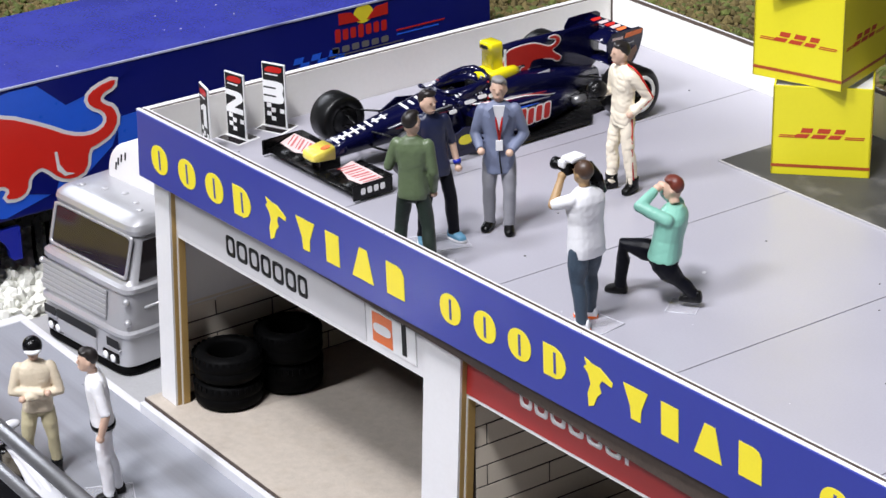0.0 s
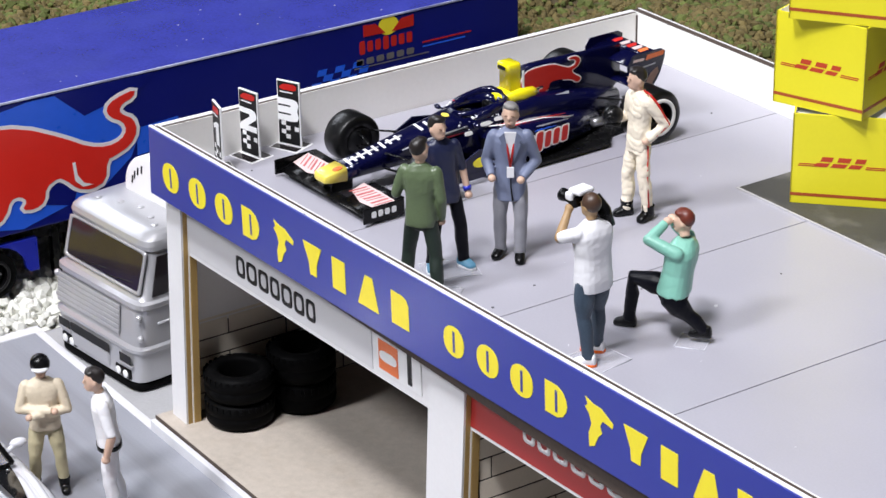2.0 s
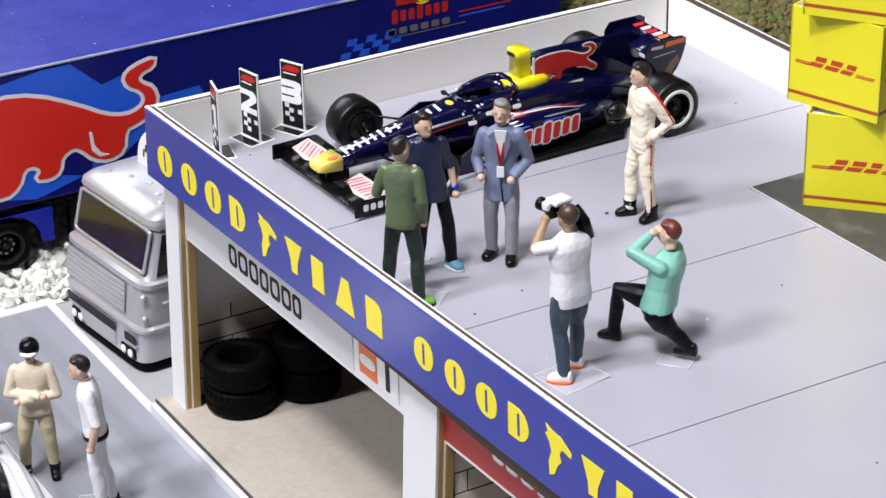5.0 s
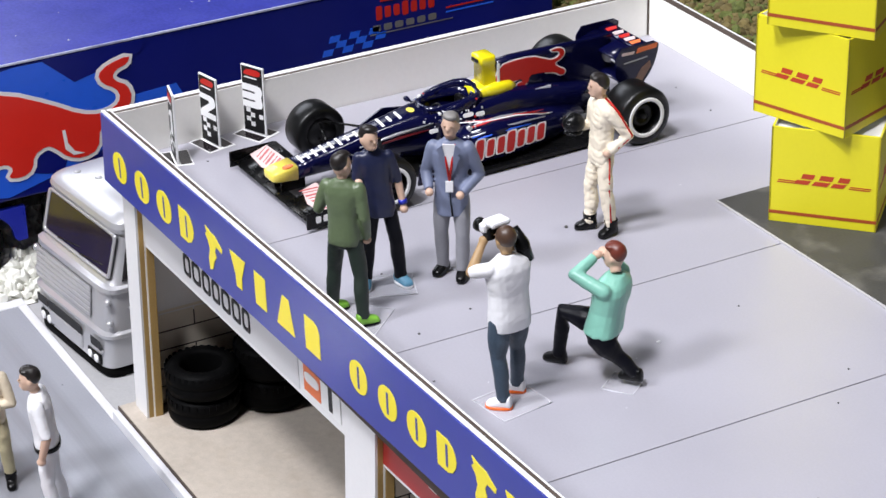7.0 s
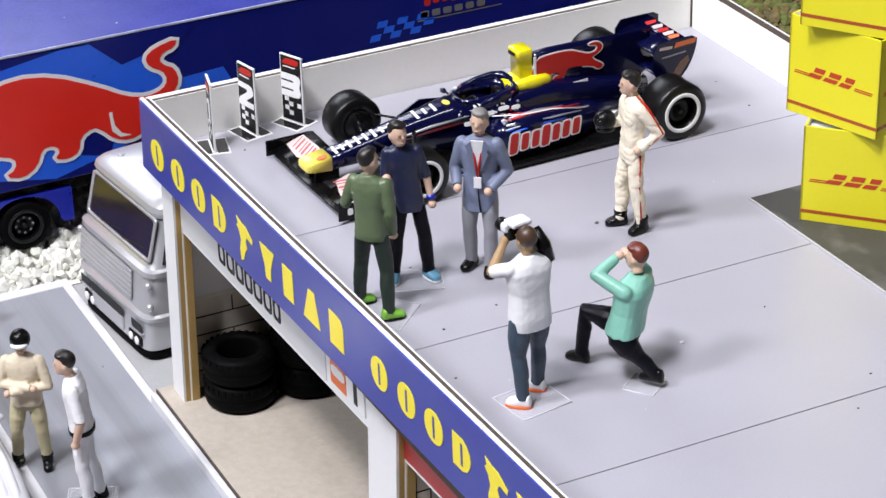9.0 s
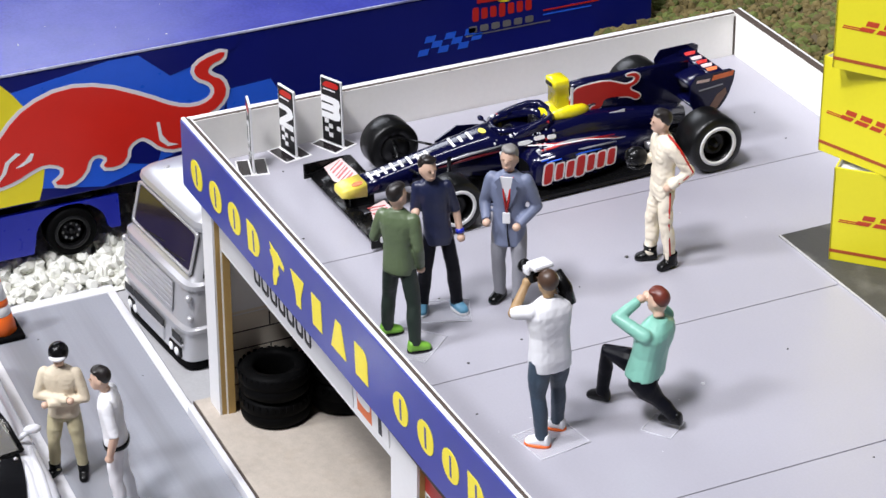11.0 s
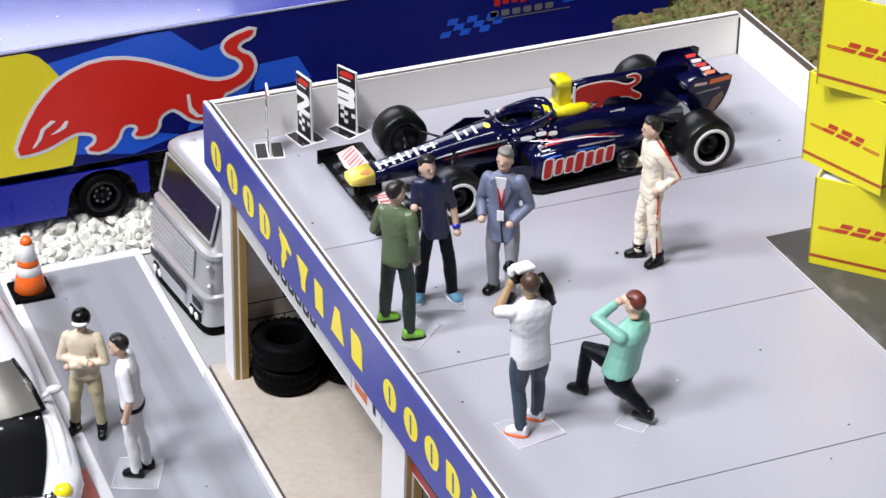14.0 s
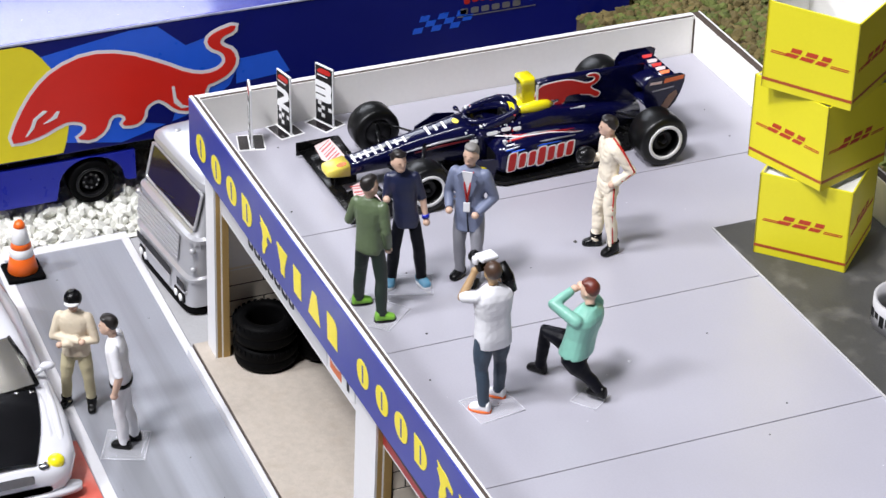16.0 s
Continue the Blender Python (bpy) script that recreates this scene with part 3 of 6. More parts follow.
for x0, x1, mt, nm in ((0.19, 4.97, WHITE, "lintel"), (5.55, 10.39, WHITE, "lintel")):
    bm = bmesh.new()
    box(bm, x0, x1, 0.275, 0.315, 4.06 if x0 > 3 else 4.00, 4.73, 0.004)
    lintel = part(nm, bm, mt, front, "white board over the garage opening")
    red = x0 > 3
    # the grey board has the signboard's shadow put into its colour
    bm = bmesh.new()
    box(bm, x0 + 0.02, x0 + (3.62 if red else 3.74), 0.265, 0.274, 4.105 if red else 4.055, 4.73)
    board = part("name_board", bm, RED_SIGN if red else SHADE_GREY_SIGN, lintel, "plain red name board" if red else "plain name board greyed with painted shade")
    a, b, zc, h = (0.86, 2.43, 4.415, 0.12) if red else (1.075, 2.71, 4.265, 0.118)
    widths = (0.8, 0.85, 0.95, 0.95, 0.95, 0.95, 0.4) if red else (0.9, 1.05, 1.0, 0.95, 1.05, 1.0, 0.9)
    x, unit = x0 + a, (b - a) / sum(widths)
    for k, wd in enumerate(widths):
        w = wd * unit
        outer, inner = oval(w * 0.42, h, 24, 5), oval(w * 0.42 - 0.042, h - 0.042, 24, 3)
        bm = bmesh.new()
        if wd < 0.5:
            prism(bm, [(-0.024, -h), (0.024, -h), (0.024, h), (-0.024, h)], (x + w / 2, 0.2645, zc), (1, 0, 0), (0, 0, 1), 0.004)
        else:
            loft(bm, [[Vector((x + w / 2 + p, y, zc + q)) for p, q in ring_pts] for ring_pts, y in ((outer, 0.2645), (outer, 0.2605), (inner, 0.2605), (inner, 0.2645))], caps=False)
        part("name_bar", bm, WHITE_PRINT if red else BLACK_PRINT, board)
        x += w
    px = x0 + (3.70 if red else 3.845)
    bm = bmesh.new()
    box(bm, px, px + 0.76, 0.261, 0.274, 4.095, 4.465)
    plate = part("number_plate_board", bm, WHITE_PRINT, lintel, "small white bay number board")
    bm = bmesh.new()
    box(bm, px + 0.03, px + 0.37, 0.256, 0.2605, 4.125, 4.435)
    part("logo_panel", bm, ORANGE_PRINT, plate, "orange sponsor panel")
    bm = bmesh.new()
    prism(bm, oval(0.15, 0.055, 20, 3), (px + 0.20, 0.2555, 4.28), (1, 0, 0), (0, 0, 1), 0.003)
    part("logo_bar", bm, WHITE_PRINT, plate)
    if not red:
        glyph("bay_number", "1", 0.44, 1.1, 0.002, BLACK_PRINT, plate, Matrix.Translation(Vector((px + 0.57, 0.2585, 4.28)) * S) @ Euler((radians(90), 0, 0)).to_matrix().to_4x4())
for x0, first in ((-0.20, 0.89), (5.5, 0.53), (10.9, 0.70)):
    bm = bmesh.new()
    box(bm, x0, x0 + 0.07, 0.385, 5.5, 1.872, 4.75)
    wall = part("partition", bm, MORTAR, garage, "block-patterned partition wall")
    for row in range(12):
        z = 1.875 + 0.22 * row
        y = first - 1.5 - (0.75 if row % 2 else 0.0)
        while y < 5.4:
            a, b = max(0.39, y), min(5.45, y + 1.5)
            if b - a > 0.05:
                bm = bmesh.new()
                box(bm, x0 + 0.0705, x0 + 0.0755, a + 0.008, b - 0.008, z + 0.009, z + 0.211)
                part("block", bm, BRICK, wall)
            y += 1.5
# unseen back wall, the bays' deep shade put into its colour
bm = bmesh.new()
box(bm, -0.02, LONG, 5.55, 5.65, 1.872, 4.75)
part("inner_back_wall", bm, BURNT_AND_SHADE, garage)
bm = bmesh.new()
box(bm, LONG, LONG + 0.1, 0.0, DEPTH + 0.03, 1.87, PT)
part("end_wall", bm, WHITE, garage)

# dark mat on the roof, with a pale edge strip
mat_thing = thing("roof_mat", (0, 0, RZ), "dark grey worn mat with a white edge on the roof", "mat")
bm = bmesh.new()
prism(bm, [(4.09, 4.745), (8.6, 4.82), (8.6, 6.52), (4.08, 6.52)], (0, 0, 0.001), (1, 0, 0), (0, 1, 0), 0.02)
part("mat_sheet", bm, MAT_DARK, mat_thing)
bm = bmesh.new()
prism(bm, [(4.08, 4.722), (8.6, 4.797), (8.6, 4.817), (4.09, 4.742)], (0, 0, 0.001), (1, 0, 0), (0, 1, 0), 0.022)
part("edge_strip", bm, RING_PALE, mat_thing)


# ---- yellow parcel boxes ----
def parcel(at, turn, size=1.02, height=0.98, lid=True):
    root = thing("parcel_box", at, "open yellow card parcel box with maroon stripe and sponsor bars", "box", turn, group="stacked parcel boxes")
    t, h = 0.02, size / 2
    for k in range(4):
        rot = Matrix.Rotation(k * math.pi / 2, 4, "Z")
        bm = bmesh.new()
        box(bm, -h, h, -h, -h + t, 0.0, height, 0.004)
        for f in bm.faces:
            if f.normal.y > 0.5:
                f.material_index = 1
        bmesh.ops.transform(bm, verts=bm.verts, matrix=rot)
        side = part("side_panel", bm, [BOX_YELLOW, CARD_IN], root)
        bm = bmesh.new()
        box(bm, -h + 0.002, h - 0.002, -h - 0.003, -h - 0.0005, 0.085, 0.118)
        bmesh.ops.transform(bm, verts=bm.verts, matrix=rot)
        part("stripe", bm, BROWN_PRINT, side)
        bm = bmesh.new()
        for x, w in ((-0.175, 0.135), (0.0, 0.145), (0.165, 0.12)):
            for z0, z1, cut in ((-0.055, -0.012, 0.0), (0.004, 0.055, 0.02)):
                prism(bm, [(x - w / 2 + z0 * 0.8 + cut, z0), (x + w / 2 + z0 * 0.8, z0), (x + w / 2 + z1 * 0.8 - cut, z1), (x - w / 2 + z1 * 0.8, z1)], (0, -h - 0.0005, 0.47), (1, 0, 0), (0, 0, 1), 0.003)
        for x, w, z in ((-0.345, 0.17, 0.440), (-0.355, 0.17, 0.420), (0.345, 0.20, 0.440), (0.335, 0.20, 0.420)):
            prism(bm, [(x - w / 2, -0.005), (x + w / 2, -0.005), (x + w / 2, 0.005), (x - w / 2, 0.005)], (0, -h - 0.0005, z), (1, 0, 0), (0, 0, 1), 0.003)
        bmesh.ops.transform(bm, verts=bm.verts, matrix=rot)
        part("sponsor_print", bm, BOX_RED, side)
    for sx, sy in ((1, 1), (1, -1), (-1, 1), (-1, -1)):
        bm = bmesh.new()
        box(bm, sx * h - 0.005 * (sx > 0) - 0.002 * (sx < 0), sx * h + 0.002 * (sx > 0) + 0.005 * (sx < 0), sy * h - 0.005 * (sy > 0) - 0.002 * (sy < 0), sy * h + 0.002 * (sy > 0) + 0.005 * (sy < 0), 0.004, height - 0.004)
        part("corner_fold", bm, CARD_EDGE, root, "dark folded corner")
    bm = bmesh.new()
    box(bm, -h + t, h - t, -h + t, h - t, 0.003, 0.025)
    part("bottom", bm, CARD_IN, root)
    if lid:
        bm = bmesh.new()
        box(bm, -h + t + 0.002, h - t - 0.002, -h + t + 0.002, h - t - 0.002, height - 0.075, height - 0.06)
        part("inner_flap", bm, CARD_IN, root, "white folded inner flap")
    return root


parcel((4.72, 5.62, RZ + 0.021), 43.5)
parcel((4.64, 5.60, RZ + 1.003), 19.0)
parcel((4.72, 5.58, RZ + 1.985), 35.0, lid=False)


# ---- racing car on the roof ----
def wheel(parent, name, cx, cy, cz, width, rad, out, ring_mat, tyre_mat):
    """A tyre with rounded shoulders, a pale ring and a sunken hub. out: +1 or -1, the side that faces outwards."""
    bm = bmesh.new()
    w = width / 2
    prof = [(-w, rad * 0.60), (-w, rad * 0.82), (-w * 0.95, rad * 0.94), (-w * 0.80, rad), (w * 0.80, rad), (w * 0.95, rad * 0.94), (w, rad * 0.82), (w, rad * 0.60)]
    prof += [(w * 0.7, rad * 0.56), (-w * 0.7, rad * 0.56)]
    lathe(bm, prof, (cx, cy, cz), "x", 32, 0, close=True)
    tyre = part(name, bm, tyre_mat, parent)
    bm = bmesh.new()
    lathe(bm, [(w * 0.96 * out, rad * 0.57), (w * 1.03 * out, rad * 0.58), (w * 1.03 * out, rad * 0.70), (w * 0.98 * out, rad * 0.71)], (cx, cy, cz), "x", 32, 0, close=True)
    part("rim_ring", bm, ring_mat, tyre, "pale ring on the wheel rim")
    bm = bmesh.new()
    lathe(bm, [(-w * 0.94 * out, 0.001), (-w * 0.96 * out, rad * 0.58), (w * 0.2 * out, rad * 0.58), (w * 0.30 * out, rad * 0.44), (w * 0.62 * out, rad * 0.40), (w * 0.60 * out, rad * 0.26), (w * 0.35 * out, rad * 0.22), (w * 0.4 * out, rad * 0.13), (w * 0.8 * out, rad * 0.11), (w * 0.84 * out, rad * 0.05), (w * 0.84 * out, 0.001)], (cx, cy, cz), "x", 24)
    part("hub", bm, HUB, tyre)
    return tyre


def rounded(shape, times=2):
    """Cut the corners of a closed shape until it is smooth."""
    for _ in range(times):
        out = []
        for (ax, ay), (bx, by) in zip(shape, shape[1:] + shape[:1]):
            out += [(ax * 0.75 + bx * 0.25, ay * 0.75 + by * 0.25), (ax * 0.25 + bx * 0.75, ay * 0.25 + by * 0.75)]
        shape = out
    return shape


def grown(shape, d):
    out, n = [], len(shape)
    for i in range(n):
        a, b, c = Vector(shape[i - 1]), Vector(shape[i]), Vector(shape[(i + 1) % n])
        t1, t2 = (b - a).normalized(), (c - b).normalized()
        nrm = Vector((-(t1.y + t2.y), t1.x + t2.x))
        nrm = nrm.normalized() if nrm.length > 1e-4 else Vector((-t1.y, t1.x))
        out.append(tuple(b + nrm * d))
    return out


def body_ring(y, hw, z0, z1, power=3.0, n=24):
    return ring((0, y, (z0 + z1) / 2), (1, 0, 0), (0, 0, 1), hw, (z1 - z0) / 2, n, power)


racer = thing("racing_car", (1.74, 3.2, RZ), "navy open-wheel racing car model with yellow and red trim", "racing car", turn=1.5)
def hull_ring(y, hw, z0, z1, sunk=0.0):
    """A cross section of the hull; sunk: how deep the cockpit is let into its top."""
    pts = body_ring(y, hw, z0, z1, 3.0, 48)
    return [Vector((p.x, p.y, min(p.z, z1 - sunk))) if abs(p.x) < 0.165 else p for p in pts] if sunk else pts


bm = bmesh.new()
loft(bm, [hull_ring(y - 3.2, *s) for y, *s in (
    (1.28, 0.134, 0.19, 0.359), (1.45, 0.138, 0.19, 0.385), (1.7, 0.145, 0.19, 0.43), (2.05, 0.16, 0.19, 0.50), (2.35, 0.185, 0.16, 0.55), (2.62, 0.23, 0.10, 0.60), (2.74, 0.255, 0.08, 0.612),
    (2.77, 0.26, 0.07, 0.612, 0.16), (2.95, 0.28, 0.06, 0.605, 0.30), (3.2, 0.30, 0.06, 0.60, 0.26), (3.29, 0.30, 0.06, 0.60, 0.14), (3.31, 0.30, 0.06, 0.60), (3.42, 0.30, 0.06, 0.60), (3.7, 0.28, 0.06, 0.62), (4.1, 0.22, 0.06, 0.56), (4.55, 0.16, 0.10, 0.46), (4.95, 0.10, 0.16, 0.38))])
body = part("body", bm, NAVY, racer)
bm = bmesh.new()
loft(bm, [body_ring(y - 3.2, *s, 4.5) for y, *s in ((1.02, 0.085, 0.235, 0.295), (1.032, 0.108, 0.22, 0.315), (1.10, 0.122, 0.205, 0.335), (1.285, 0.136, 0.19, 0.362))])
part("nose_tip", bm, NOSE_YELLOW, body, "yellow nose tip with an orange patch")
bm = bmesh.new()
prism(bm, oval(0.038, 0.06, 14), (0.075, 1.20 - 3.2, 0.345), (1, 0, 0), (0, 1, 0.14), 0.006)
part("nose_patch", bm, ORANGE_PRINT, body)
# cockpit: raised rim and dark well
bm = bmesh.new()
loft(bm, [ring((0, 3.03 - 3.2, 0.585), (1, 0, 0), (0, 1, 0), 0.20, 0.31, 24, 2.6), ring((0, 3.03 - 3.2, 0.632), (1, 0, 0), (0, 1, 0.06), 0.19, 0.30, 24, 2.6),
          ring((0, 3.03 - 3.2, 0.636), (1, 0, 0), (0, 1, 0.06), 0.165, 0.275, 24, 2.6), ring((0, 3.03 - 3.2, 0.56), (1, 0, 0), (0, 1, 0), 0.158, 0.268, 24, 2.6)], caps=False)
part("cockpit_rim", bm, NAVY, body)
bm = bmesh.new()
box(bm, -0.135, 0.135, 2.98 - 3.2, 3.27 - 3.2, 0.34, 0.40, 0.02)
box(bm, -0.135, 0.135, 3.20 - 3.2, 3.28 - 3.2, 0.38, 0.585, 0.025)
part("seat", bm, CARBON, body, "black cockpit seat")
bm = bmesh.new()
horseshoe = [(0.185, 2.80, 0.605), (0.20, 2.92, 0.635), (0.205, 3.08, 0.665), (0.19, 3.24, 0.69), (0.13, 3.34, 0.70), (0.0, 3.37, 0.70)]
horseshoe = horseshoe + [(-x, y, z) for x, y, z in horseshoe[-2::-1]]
rings = []
for k, (x, y, z) in enumerate(horseshoe):
    (ax, ay, _), (cx, cy, _) = horseshoe[max(0, k - 1)], horseshoe[min(len(horseshoe) - 1, k + 1)]
    along = Vector((cx - ax, cy - ay, 0)).normalized()
    thin = 0.4 if k in (0, len(horseshoe) - 1) else 1.0
    z = z - 0.045 - (0.05 if x > 0.01 else 0.02 if x > -0.01 else 0.0)
    rings.append(ring((x, y - 3.2, z), along.cross(Vector((0, 0, 1))), (0, 0, 1), 0.042 * thin, 0.062 * thin, 14, 2.6))
loft(bm, rings)
collar = part("headrest", bm, NAVY, body, "padded navy cockpit surround with pale marks")
rim_marks = random.Random(8)
for sx in (1, -1):
    for k in range(9):
        f = k / 8
        y, z, x = 2.84 + 0.42 * f, 0.622 + 0.068 * f - (0.05 if sx > 0 else 0.0), sx * (0.197 + 0.012 * f)
        bm = bmesh.new()
        box(bm, x - rim_marks.uniform(0.012, 0.03), x + rim_marks.uniform(0.012, 0.03), y - 3.2 - rim_marks.uniform(0.008, 0.018), y - 3.2 + rim_marks.uniform(0.008, 0.018), z - 0.02, z + 0.002, 0.003)
        part("small_mark", bm, rim_marks.choice((WHITE_PRINT, WHITE_PRINT, SILVER, RED_PRINT)), body)
bm = bmesh.new()
wheel_ring = [(0.085 * math.cos(2 * math.pi * i / 16), 2.90 - 3.2 + 0.05 * math.sin(2 * math.pi * i / 16), 0.50 + 0.07 * math.sin(2 * math.pi * i / 16)) for i in range(17)]
for p, q in zip(wheel_ring, wheel_ring[1:]):
    tube(bm, [p, q], (0.014, 0.014), 6)
box(bm, -0.075, 0.075, 2.885 - 3.2, 2.915 - 3.2, 0.48, 0.52, 0.008)
part("steering_wheel", bm, CARBON, body)
# yellow air box and collar
bm = bmesh.new()
loft(bm, [body_ring(y - 3.2, *s) for y, *s in ((3.30, 0.10, 0.58, 0.66), (3.40, 0.15, 0.56, 0.70), (3.55, 0.17, 0.55, 0.72), (3.72, 0.15, 0.55, 0.70), (3.80, 0.10, 0.55, 0.66))])
loft(bm, [ring((0, 3.50 - 3.2, 0.66), (1, 0, 0), (0, 1, 0), 0.110, 0.085, 24, 7), ring((0, 3.49 - 3.2, 0.90), (1, 0, 0), (0, 1, 0), 0.102, 0.078, 24, 7), ring((0, 3.48 - 3.2, 0.915), (1, 0, 0), (0, 1, 0), 0.110, 0.092, 24, 7), ring((0, 3.48 - 3.2, 0.985), (1, 0, 0), (0, 1, 0), 0.108, 0.090, 24, 7), ring((0, 3.48 - 3.2, 0.997), (1, 0, 0), (0, 1, 0), 0.10, 0.082, 24, 7)])
part("air_box", bm, CAR_YELLOW, body, "yellow air intake tower and collar")
bm = bmesh.new()
prism(bm, oval(0.065, 0.02, 14, 4), (0, 3.385 - 3.2, 0.95), (1, 0, 0), (0, 0, 1), 0.008)
part("air_intake", bm, CARBON, body)
# engine cover with a tall fin
bm = bmesh.new()
loft(bm, [body_ring(y - 3.2, *s) for y, *s in ((3.52, 0.08, 0.5, 0.90), (3.8, 0.09, 0.48, 0.915), (4.1, 0.075, 0.44, 0.912), (4.4, 0.045, 0.40, 0.905), (4.6, 0.02, 0.36, 0.895), (4.9, 0.012, 0.36, 0.885), (5.02, 0.010, 0.44, 0.875))])
cover = part("engine_cover", bm, NAVY, racer, "tall navy engine cover fin")
for sx in (1, -1):
    # plain red sponsor blob with white outline on the fin
    for (grow, mt, lift, nm) in ((0.016, WHITE_PRINT, 0.0, "blob_outline"), (0.0, RED_PRINT, 0.004, "sponsor_blob")):
        bm = bmesh.new()
        outline = [(3.60, 0.72), (3.66, 0.86), (3.82, 0.88), (4.06, 0.868), (4.20, 0.80), (4.29, 0.755), (4.37, 0.765), (4.405, 0.805), (4.38, 0.85), (4.30, 0.865), (4.29, 0.885), (4.39, 0.888), (4.45, 0.845), (4.455, 0.79),
                   (4.41, 0.74), (4.33, 0.715), (4.36, 0.655), (4.47, 0.585), (4.455, 0.535), (4.40, 0.535), (4.35, 0.585), (4.24, 0.615), (4.14, 0.64), (4.02, 0.64), (4.0, 0.555), (3.94, 0.53), (3.86, 0.545), (3.87, 0.58), (3.93, 0.585), (3.92, 0.625), (3.82, 0.625), (3.75, 0.60), (3.72, 0.555), (3.60, 0.56), (3.585, 0.62)]
        pts = [(y - 3.24, (0.888 if sx > 0 else 0.80) - (0.888 - z) * (0.86 if sx > 0 else 0.6)) for y, z in grown(rounded(outline, 1), grow)]
        if sx > 0:
            prism(bm, pts, (0.118 + lift, 0, 0), (-0.058, 1, 0), (0, 0, 1), 0.006)
        else:
            prism(bm, [(-a, b) for a, b in pts], (-0.118 - lift, 0, 0), (0.058, -1, 0), (0, 0, 1), 0.006)
        bm.normal_update()
        bmesh.ops.triangulate(bm, faces=[f for f in bm.faces if len(f.verts) > 4], ngon_method="EAR_CLIP")
        part(nm, bm, mt, cover)
    bm = bmesh.new()
    box(bm, sx * 0.108 - 0.006, sx * 0.108 + 0.006, 3.575 - 3.2, 3.605 - 3.2, 0.66, 0.90, 0.003)
    part("cover_stripe", bm, WHITE_PRINT, cover)
    # side pods
    bm = bmesh.new()
    rings = []
    for y, xc, hw, z0, z1 in ((2.90, 0.40, 0.13, 0.12, 0.40), (3.0, 0.41, 0.19, 0.07, 0.45), (3.3, 0.40, 0.22, 0.06, 0.47), (3.7, 0.36, 0.20, 0.06, 0.44), (4.1, 0.28, 0.16, 0.06, 0.36), (4.5, 0.18, 0.12, 0.06, 0.26)):
        rings.append(ring((sx * xc, y - 3.2, (z0 + z1) / 2), (1, 0, 0), (0, 0, 1), hw, (z1 - z0) / 2, 20, 3.2))
    loft(bm, rings)
    pod = part("side_pod", bm, NAVY, racer)
    bm = bmesh.new()
    prism(bm, oval(0.11, 0.10, 16, 4), (sx * 0.41, 2.892 - 3.2, 0.27), (1, 0, 0), (0, 0, 1), 0.01)
    part("pod_inlet", bm, CARBON, pod)
    for i in range(7):
        bm = bmesh.new()
        y = 3.05 + 0.126 * i
        w, h = (0.056, 0.112) if i in (0, 3) else (0.050, 0.088)
        u = (-0.09 * sx * sx, 1, 0) if sx > 0 else (-0.09, -1, 0)
        x = 0.628 - max(0, y - 3.25) * 0.12
        prism(bm, oval(w + 0.014, h + 0.014, 12, 5), (sx * x, y - 3.2, 0.275), u, (0, 0.12, 1), 0.002)
        part("word_bar_outline", bm, WHITE_PRINT, pod)
        bm = bmesh.new()
        prism(bm, oval(w * 0.86, h, 12, 5), (sx * (x + 0.0025), y - 3.2, 0.275), u, (0, 0.12, 1), 0.003)
        part("word_bar", bm, RED_PRINT, pod)
    for mt, dz in ((RED_PRINT, 0.0), (WHITE_PRINT, 0.035)):
        bm = bmesh.new()
        tube(bm, [(sx * 0.30, 2.98 - 3.2, 0.462 + dz * 0.1), (sx * (0.40 + dz), 3.25 - 3.2, 0.472), (sx * (0.40 + dz), 3.6 - 3.2, 0.455), (sx * (0.40 + dz * 0.6), 4.0 - 3.2, 0.375)], (0.010, 0.012, 0.012, 0.006), 6, flat=0.5)
        part("pod_stripe", bm, mt, pod)
    bm = bmesh.new()
    prism(bm, [(3.98 - 3.2, 0.50), (4.2 - 3.2, 0.50), (4.2 - 3.2, 0.545), (3.98 - 3.2, 0.545)] if sx > 0 else [(3.2 - 3.98, 0.545), (3.2 - 4.2, 0.545), (3.2 - 4.2, 0.50), (3.2 - 3.98, 0.50)], (sx * 0.235, 0, 0), (-0.1, sx, 0), (0, 0, 1), 0.005)
    part("maker_bar", bm, WHITE_PRINT, cover)
    # barge board with a yellow oval, mirror, suspension
    bm = bmesh.new()
    prism(bm, [(2.35 - 3.2, 0.06), (2.82 - 3.2, 0.06), (2.88 - 3.2, 0.34), (2.62 - 3.2, 0.38), (2.38 - 3.2, 0.26)] if sx > 0 else [(3.2 - 2.35, 0.06), (3.2 - 2.38, 0.26), (3.2 - 2.62, 0.38), (3.2 - 2.88, 0.34), (3.2 - 2.82, 0.06)][::-1][::-1], (sx * 0.60, 0, 0), (0, sx, 0), (0, 0, 1), 0.02)
    barge = part("barge_board", bm, NAVY, racer)
    bm = bmesh.new()
    prism(bm, oval(0.10, 0.055, 18), (sx * 0.622, 2.64 - 3.2, 0.24), (0, sx, 0), (0, 0, 1), 0.004)
    part("barge_patch", bm, CAR_YELLOW, barge)
    bm = bmesh.new()
    tube(bm, [(sx * 0.24, 2.80 - 3.2, 0.52), (sx * 0.33, 2.79 - 3.2, 0.535)], (0.012, 0.012), 6)
    ball(bm, (sx * 0.355, 2.78 - 3.2, 0.54), (0.05, 0.03, 0.026))
    part("mirror", bm, NAVY, racer)
